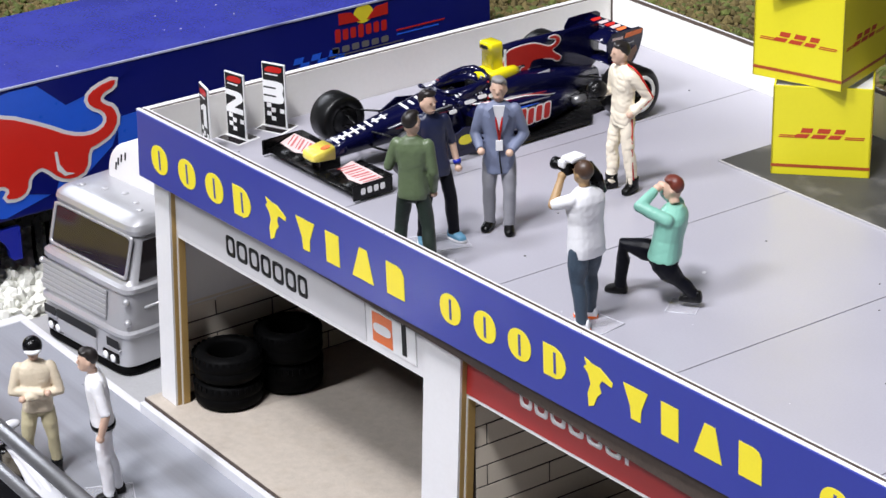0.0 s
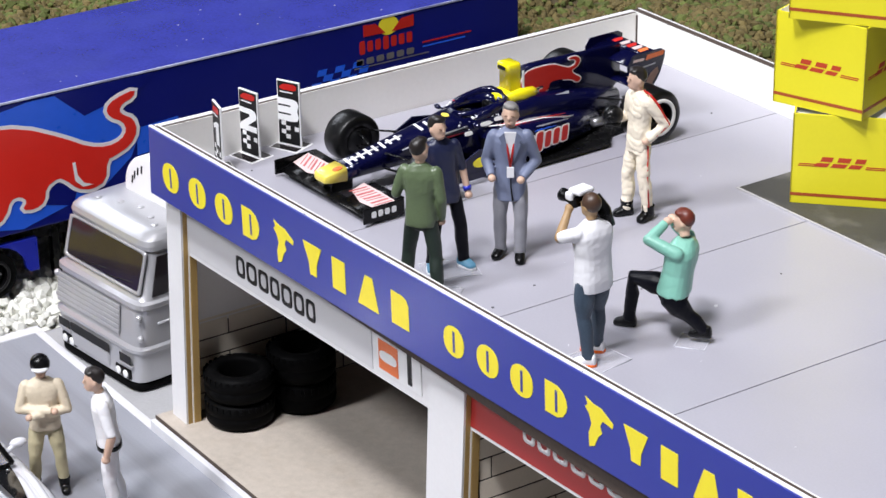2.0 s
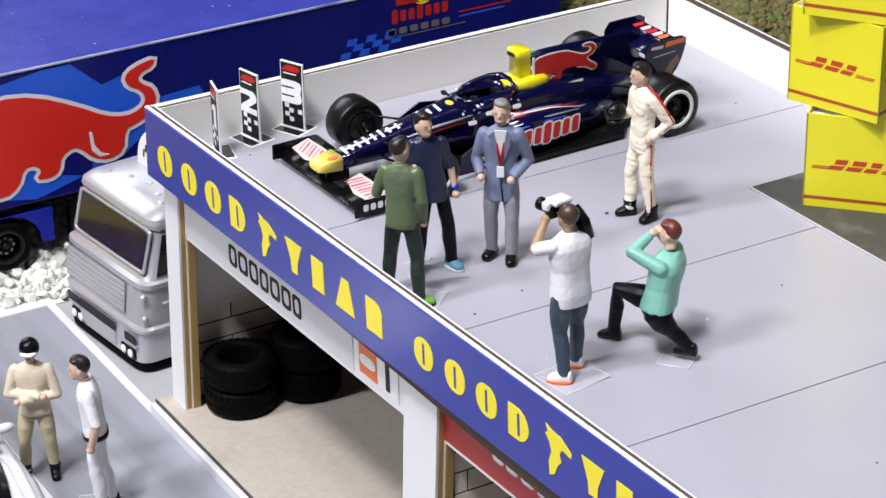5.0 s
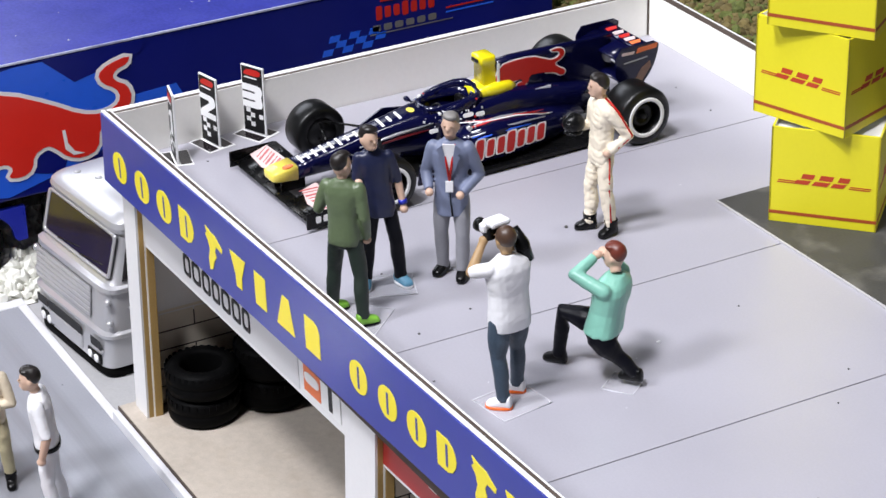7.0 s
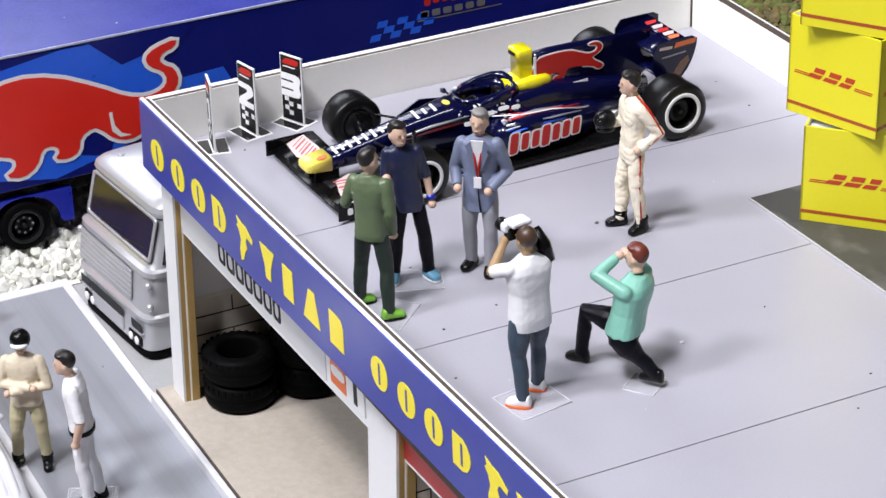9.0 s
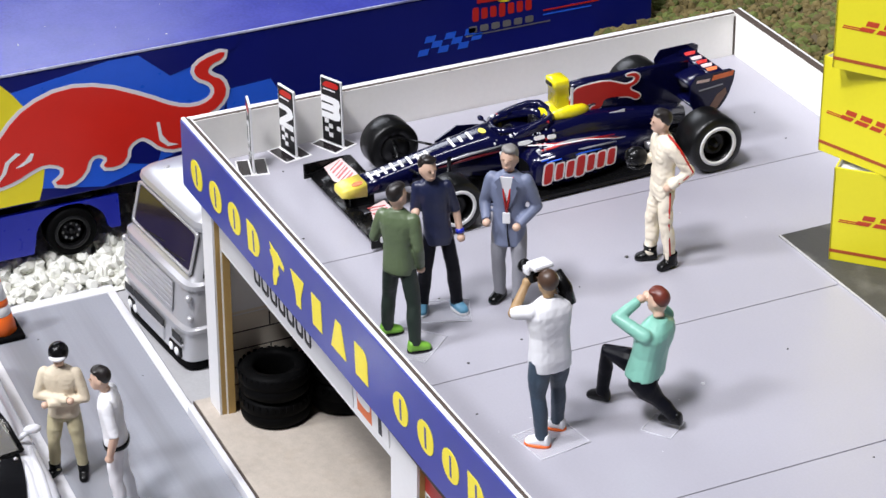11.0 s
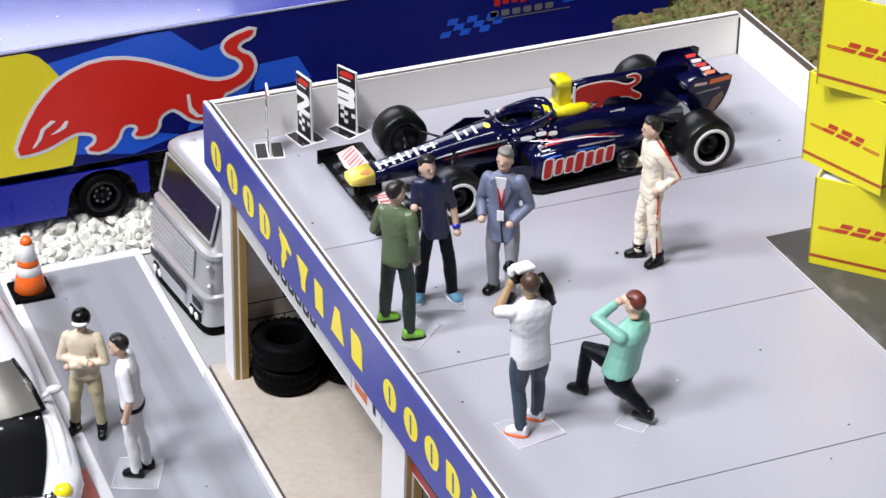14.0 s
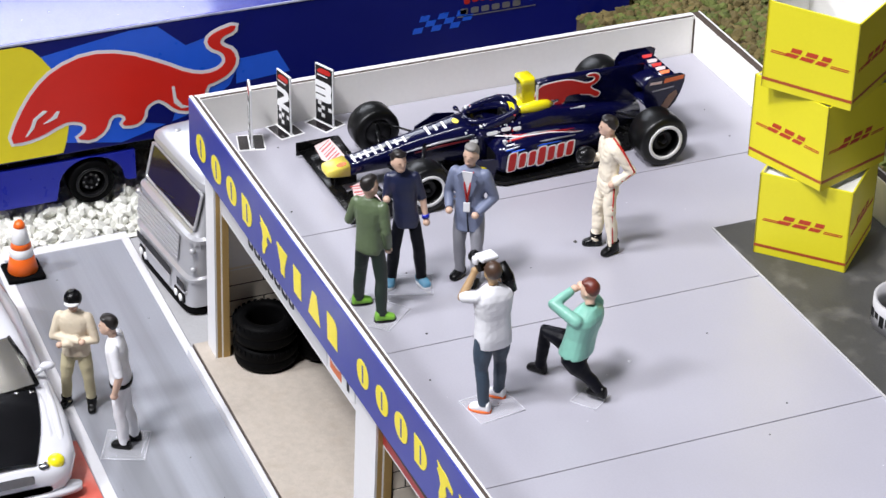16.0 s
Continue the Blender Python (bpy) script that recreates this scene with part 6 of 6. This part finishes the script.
# photographer in a white shirt
figurine("photographer figurine in white shirt and jeans with raised camera", (6.31, 1.13, RZ), -82, (CLOTH_WHITE, CLOTH_JEANS, CLOTH_WHITE, SKIN_DARK, HAIR_BROWN, CARBON, CLOTH_WHITE),
         ((-0.13, -0.07, 0), (0.13, 0.08, 0)), (((-0.25, -0.16, 1.20), (-0.10, -0.20, 1.40)), ((0.25, -0.18, 1.20), (0.10, -0.22, 1.40))), sleeves=False, extras=camera_kit, base=(-0.24, 0.26, -0.18, 0.26), jacket=0.70, wide=1.18, shoe_turn=(35, 40), hat="cap", head=(0, -0.05, 1.48), chest=(0, -0.02, 1.25), soles=ORANGE, folds=0.22)
# kneeling photographer in teal
figurine("kneeling photographer figurine in teal jumper and black trousers", (6.40, 1.98, RZ), -54, (CLOTH_TEAL, CLOTH_BLACK, CARBON, SKIN, HAIR_RED, CARBON, CARBON),
         ((-0.10, -0.44, 0), (0.02, 0.30, 0.05)), (((-0.33, -0.08, 0.97), (-0.22, -0.085, 1.075)), ((0.10, -0.22, 0.985), (-0.085, -0.115, 1.085))), pelvis=(0, 0.0, 0.47), chest=(-0.10, 0.05, 0.86), head=(-0.16, 0.03, 1.09),
         knees=((-0.11, -0.42, 0.50), (0.06, 0.16, 0.27)), jacket=0.81, extras=None, shoe_turn=(0, 0), base=(-0.12, 0.18, 0.06, 0.34), wide=1.32)
# racing driver with crossed arms in the pit lane
figurine("helmeted driver figurine with crossed arms in cream top", (0.22, -1.58, LZ), 62, (TOP_CREAM, KHAKI, CARBON, SKIN, CARBON, CLOTH_WHITE, CARBON),
         ((-0.16, -0.02, 0), (0.15, -0.02, 0)), (((-0.255, -0.05, 1.03), (0.10, -0.18, 1.05)), ((0.255, -0.05, 1.01), (-0.12, -0.19, 1.00))), wide=1.08, hat="helmet", boots=True, jacket=0.78, shoe_turn=(-30, 10), folds=0.35)
# mechanic in white
figurine("mechanic figurine in white with black belt, leaning back", (1.20, -1.25, LZ), -24, (CLOTH_WHITE, CLOTH_WHITE, CARBON, SKIN, HAIR, CARBON, CARBON),
         ((-0.08, 0.055, 0), (0.07, -0.035, 0)), (((-0.225, -0.03, 1.00), (-0.19, -0.08, 0.80)), ((0.235, -0.02, 1.00), (0.21, -0.08, 0.78))), pelvis=(0, -0.04, 0.80), chest=(0, -0.08, 1.26), head=(0, -0.14, 1.49), sleeves=False, extras=belt, jacket=0.80, base=(-0.24, 0.28, -0.26, 0.20), scale=1.12, wide=0.97, folds=0.3)
cast_figurines()


# ---- small things ----
def tyre_stack(at, count, rad, tall, label):
    root = thing("tyre_stack", at, label, "tyres", group="tyre stacks in the garage")
    for k in range(count):
        bm = bmesh.new()
        z0, h = k * tall, tall
        prof = [(0.02 * h, rad * 0.62), (0.0, rad * 0.85), (0.12 * h, rad * 0.97), (0.28 * h, rad), (0.47 * h, rad), (0.50 * h, rad * 0.975), (0.53 * h, rad), (0.72 * h, rad), (0.88 * h, rad * 0.97), (h, rad * 0.85), (0.98 * h, rad * 0.62), (0.85 * h, rad * 0.58), (0.15 * h, rad * 0.58)]
        lathe(bm, prof, (0.012 * (k % 2), 0, z0), "z", 40, 0, close=True)
        tyre = part("tyre", bm, RUBBER, root)
        for j in range(30):
            a = 2 * math.pi * j / 30
            bm = bmesh.new()
            box(bm, rad * 0.965, rad * 1.012, -0.018, 0.018, z0 + h * 0.70, z0 + h * 0.90)
            bmesh.ops.transform(bm, verts=bm.verts, matrix=Matrix.Rotation(a, 4, "Z"))
            part("tread_block", bm, RUBBER, tyre)
    return root


tyre_stack((0.275, 0.77, 1.872), 2, 0.395, 0.33, "two worn black tyres stacked on the garage floor")
tyre_stack((0.34, 1.55, 1.872), 2, 0.39, 0.375, "two wide black tyres stacked in the garage corner")
tyre_stack((6.02, 0.72, 1.872), 2, 0.385, 0.34, "two black tyres stacked in the second bay")
tyre_stack((6.06, 1.55, 1.872), 2, 0.385, 0.34, "two black tyres stacked deep in the second bay")

cone = thing("traffic_cone", (-3.02, -1.50, LZ), "orange and white traffic cone on a black base", "traffic cone")
bm = bmesh.new()
box(bm, -0.25, 0.25, -0.25, 0.25, 0.0, 0.07, 0.025)
part("base", bm, RUBBER, cone)
for z0, z1, r0, r1, mt in ((0.07, 0.30, 0.20, 0.155, ORANGE), (0.30, 0.42, 0.155, 0.135, WHITE_PRINT), (0.42, 0.50, 0.135, 0.118, ORANGE), (0.50, 0.72, 0.118, 0.078, WHITE_PRINT), (0.72, 0.78, 0.078, 0.06, ORANGE)):
    bm = bmesh.new()
    lathe(bm, [(z0, r0), (z0 + 0.004, r0 + 0.004), (z1 - 0.004, r1 + 0.004), (z1, r1)] + ([(z1 + 0.03, 0.035), (z1 + 0.035, 0.005)] if z1 > 0.75 else []), (0, 0, 0), "z", 24)
    part("band", bm, mt, cone)

# white printed tape ring on the mat
roll = thing("tape_ring", (6.54, 5.73, RZ + 0.021), "pale grey printed ring lying on the mat", "ring")
bm = bmesh.new()
lathe(bm, [(0.0, 0.365), (0.0, 0.40), (0.30, 0.40), (0.30, 0.365)], (0, 0, 0), "z", 36, 0, close=True)
part("band", bm, RING_PALE, roll)
for k in range(12):
    a = radians(-120 + k * 13)
    bm = bmesh.new()
    box(bm, 0.399, 0.403, -0.033, 0.033, 0.07 + 0.03 * (k % 3), 0.20)
    bmesh.ops.transform(bm, verts=bm.verts, matrix=Matrix.Rotation(a, 4, "Z"))
    part("print_bar", bm, BLACK_PRINT, roll)

# ---- white touring car on the track ----
tour = thing("touring_car", (-0.08, -2.86, LZ - 0.012), "white touring car model with black bonnet and painted windscreen reflections", "car")


def car_ring(x, hw, z0, z1, power=4.0, n=24):
    return ring((x, 0, (z0 + z1) / 2), (0, 1, 0), (0, 0, 1), hw, (z1 - z0) / 2, n, power)


bm = bmesh.new()
loft(bm, [car_ring(*s) for s in ((2.10, 0.50, 0.16, 0.40), (2.06, 0.66, 0.13, 0.47), (1.95, 0.76, 0.12, 0.52), (1.70, 0.87, 0.11, 0.565), (1.2, 0.93, 0.11, 0.63), (0.5, 0.92, 0.11, 0.70), (-0.3, 0.90, 0.11, 0.76), (-1.2, 0.92, 0.11, 0.78), (-1.9, 0.86, 0.12, 0.76), (-2.1, 0.78, 0.2, 0.70))])
part("body_shell", bm, PEARL, tour)
bm = bmesh.new()
loft(bm, [car_ring(*s) for s in ((0.66, 0.74, 0.60, 0.70), (0.15, 0.72, 0.62, 0.98), (-0.15, 0.68, 0.66, 1.12), (-0.9, 0.64, 0.66, 1.13), (-1.3, 0.66, 0.66, 1.02), (-1.75, 0.72, 0.66, 0.76))])
part("cabin", bm, PEARL, tour)
bm = bmesh.new()
grid = []
for j in range(7):
    v = j / 6
    half, x, z = 0.71 - 0.19 * v, 0.70 - 0.60 * v, 0.715 + 0.345 * v
    row = []
    for i in range(17):
        u = i / 8 - 1
        b = 1 - abs(u) ** 2.4
        row.append(bm.verts.new((x + 0.075 * b, half * u, z + 0.03 * b + 0.03 * math.sin(math.pi * v) * b)))
    grid.append(row)
for p, q in zip(grid, grid[1:]):
    for i in range(16):
        bm.faces.new((p[i], p[i + 1], q[i + 1], q[i])).smooth = True
bmesh.ops.solidify(bm, geom=bm.faces[:], thickness=0.01)
part("windscreen", bm, GLASS_REFLECTION, tour, "windscreen with gold and silver reflections painted in")
bm = bmesh.new()
tube(bm, [(0.70, -0.70, 0.715), (0.75, -0.35, 0.725), (0.76, 0.0, 0.73), (0.75, 0.35, 0.725), (0.70, 0.70, 0.715)], (0.02, 0.02, 0.02, 0.02, 0.02), 8)
for s in (1, -1):
    tube(bm, [(0.70, s * 0.70, 0.715), (0.42, s * 0.63, 0.90), (0.10, s * 0.52, 1.065)], (0.03, 0.028, 0.022), 8)
part("windscreen_seal", bm, CARBON, tour)
bm = bmesh.new()
grid = []
for j in range(9):
    v = j / 8
    half, x, z = 0.67 - 0.10 * v - 0.22 * v * v, 0.69 + 1.31 * v, 0.690 - 0.16 * v
    row = []
    for i in range(17):
        u = i / 8 - 1
        b = 1 - abs(u) ** 2.2
        row.append(bm.verts.new((x, half * u, z + 0.055 * b + 0.02 * math.sin(math.pi * v))))
    grid.append(row)
for p, q in zip(grid, grid[1:]):
    for i in range(16):
        bm.faces.new((p[i], q[i], q[i + 1], p[i + 1])).smooth = True
bmesh.ops.solidify(bm, geom=bm.faces[:], thickness=0.012)
part("bonnet", bm, BONNET, tour, "glossy black bonnet")
for x, y in ((0.80, 0.42), (0.80, 0.60), (0.92, 0.18)):
    for s in (1, -1):
        bm = bmesh.new()
        ball(bm, (x, y * s, 0.688 - 0.122 * (x - 0.69) + 0.055 * (1 - (y / 0.66) ** 2.2) + 0.016), (0.022, 0.03, 0.014))
        part("bonnet_pin", bm, CHROME, tour)
for s in (1, -1):
    for y0, y1, r in ((0.70, 0.62, 0.075), (0.82, 0.74, 0.06)):
        bm = bmesh.new()
        tube(bm, [(0.55, s * y0, 0.620), (1.0, s * (y0 * 0.6 + y1 * 0.4), 0.565), (1.5, s * y1, 0.502), (1.85, s * (y1 - 0.06), 0.45)], (r * 0.5, r, r * 1.1, r * 0.7), 12)
        part("wing_crease", bm, PEARL, tour)
    bm = bmesh.new()
    ball(bm, (0.47, s * 0.88, 0.80), (0.06, 0.10, 0.05))
    tube(bm, [(0.50, s * 0.72, 0.74), (0.48, s * 0.84, 0.79)], (0.03, 0.03), 8)
    part("mirror", bm, PEARL, tour)
    bm = bmesh.new()
    ball(bm, (1.93, s * 0.59, 0.475), (0.10, 0.105, 0.09), 0, 16, 10)
    part("headlight", bm, CAR_YELLOW, tour, "yellow headlight")
    bm = bmesh.new()
    ball(bm, (1.985, s * 0.44, 0.46), (0.075, 0.08, 0.07), 0, 16, 10)
    part("headlight", bm, CHROME, tour, "silver headlight")
    for x in (1.20, -1.30):
        bm = bmesh.new()
        lathe(bm, [(-0.11, 0.18), (-0.11, 0.25), (-0.07, 0.28), (0.07, 0.28), (0.11, 0.25), (0.11, 0.18)], (x, s * 0.72, 0.29), "y", 28, 0, close=True)
        t2 = part("wheel", bm, RUBBER, tour)
        bm = bmesh.new()
        lathe(bm, [(s * 0.05, 0.18), (s * 0.09, 0.15), (s * 0.06, 0.05), (s * 0.09, 0.03), (s * 0.092, 0.002)], (x, s * 0.72, 0.29), "y", 20)
        part("rim", bm, STEEL, t2)
bm = bmesh.new()
prism(bm, oval(0.30, 0.055, 18, 8), (2.085, 0, 0.40), (0, 1, 0), (-0.35, 0, 1), 0.02)
part("grille", bm, CHROME, tour)
bm = bmesh.new()
prism(bm, oval(0.5, 0.05, 18, 6), (2.08, 0, 0.235), (0, 1, 0), (0, 0, 1), 0.02)
part("air_dam", bm, CARBON, tour)
bm = bmesh.new()
loft(bm, [ring((2.02, 0, 0.12), (0, 1, 0), (1, 0, 0), 0.86, 0.14, 24, 3), ring((2.00, 0, 0.17), (0, 1, 0), (1, 0, 0), 0.86, 0.12, 24, 3)])
part("front_spoiler", bm, PEARL, tour)

# ---- trackside shelter whose roof edge passes close by ----
shelter = thing("trackside_shelter", (8.8, -6.1, LZ - 0.012), "grey metal trackside shelter with a railed roof edge", "shelter")
for y, z, r in ((0.62, 5.25, 0.055), (0.48, 5.10, 0.045), (0.30, 5.02, 0.05)):
    bm = bmesh.new()
    tube(bm, [(-5.0, y, z), (0, y - 0.05, z), (3.2, y - 0.08, z)], (r, r, r), 10)
    part("rail", bm, STEEL, shelter)
bm = bmesh.new()
box(bm, -5.0, 3.2, -2.2, 0.18, 4.92, 5.0, 0.01)
part("roof_sheet", bm, CARBON, shelter)
for x in (-4.9, 3.1):
    for y in (-2.1, 0.1):
        bm = bmesh.new()
        box(bm, x - 0.06, x + 0.06, y - 0.06, y + 0.06, 0.0, 4.92)
        part("post", bm, STEEL, shelter)
    bm = bmesh.new()
    box(bm, x - 0.03, x + 0.03, 0.02, 0.66, 4.98, 5.06)
    part("bracket", bm, STEEL, shelter)
    bm = bmesh.new()
    box(bm, x - 0.03, x + 0.03, 0.38, 0.66, 5.06, 5.22)
    part("bracket", bm, STEEL, shelter)

# crumbs and specks on the roof and the lane, chips along the wall tops
rnd = random.Random(21)


def specks(name, places, mt, label):
    verts, faces = [], []
    for x, y, z, r in places:
        n0 = len(verts)
        for p in ico_v:
            verts.append(Vector((x + p.x * r * rnd.uniform(0.7, 1.4), y + p.y * r * rnd.uniform(0.7, 1.4), z + (p.z + 0.55) * r * 0.5)) * S)
        faces += [[i + n0 for i in f] for f in ico_f]
    return stuff(name, (verts, faces), mt, label, "debris")


specks("crumbs", [(3.80, 3.20, RZ, 0.022), (3.86, 3.28, RZ, 0.014)] + [(rnd.uniform(0.4, 9.5), rnd.uniform(0.3, 6.4), RZ, rnd.uniform(0.006, 0.014)) for _ in range(26)] + [(rnd.uniform(-3.2, 4), rnd.uniform(-1.6, -0.2), LZ, rnd.uniform(0.005, 0.012)) for _ in range(14)], MAT_DARK, "dark crumbs scattered on the roof and lane")
specks("pale_crumbs", [(6.13, 2.72, RZ, 0.022)] + [(rnd.uniform(0.4, 9.5), rnd.uniform(0.3, 6.4), RZ, rnd.uniform(0.004, 0.009)) for _ in range(18)], LINE, "pale crumbs scattered on the roof")
specks("roof_dust", [(rnd.uniform(-6.6, -4.2), rnd.uniform(-2.0, 7.6), 4.50, rnd.choice((0.004, 0.005, 0.006, 0.012))) for _ in range(45)], ROOF, "pale dust specks on the trailer roof")
chips = [(rnd.choice((-0.03, 0.10)) + rnd.uniform(-0.006, 0.006), rnd.uniform(0.2, 6.6), PT, rnd.uniform(0.003, 0.009)) for _ in range(30)]
chips += [(rnd.uniform(0.1, 9.0), DEPTH + rnd.choice((0.03, -0.10)), PT, rnd.uniform(0.003, 0.009)) for _ in range(24)]
chips += [(x, 0.0, PT + 0.018 + x * math.tan(radians(-LEAN)), rnd.uniform(0.003, 0.008)) for x in [rnd.uniform(0.1, 10.0) for _ in range(16)]]
specks("wear_chips", chips, BURNT_AND_SHADE, "small dark chips along the worn wall edges")
for x, y, r in ((4.22, 0.36, 0.09), (5.55, 0.30, 0.08), (6.9, 0.28, 0.09), (1.62, 0.34, 0.05), (2.9, 0.32, 0.04)):
    bm = bmesh.new()
    ball(bm, (0, 0, 0.008), (r, r * 0.7, 0.016))
    solid("glue_blob", bm, ACETATE_GREY, "dried shiny glue blob on the roof", "glue", at=(x, y, RZ), group="glue blobs along the roof edge")
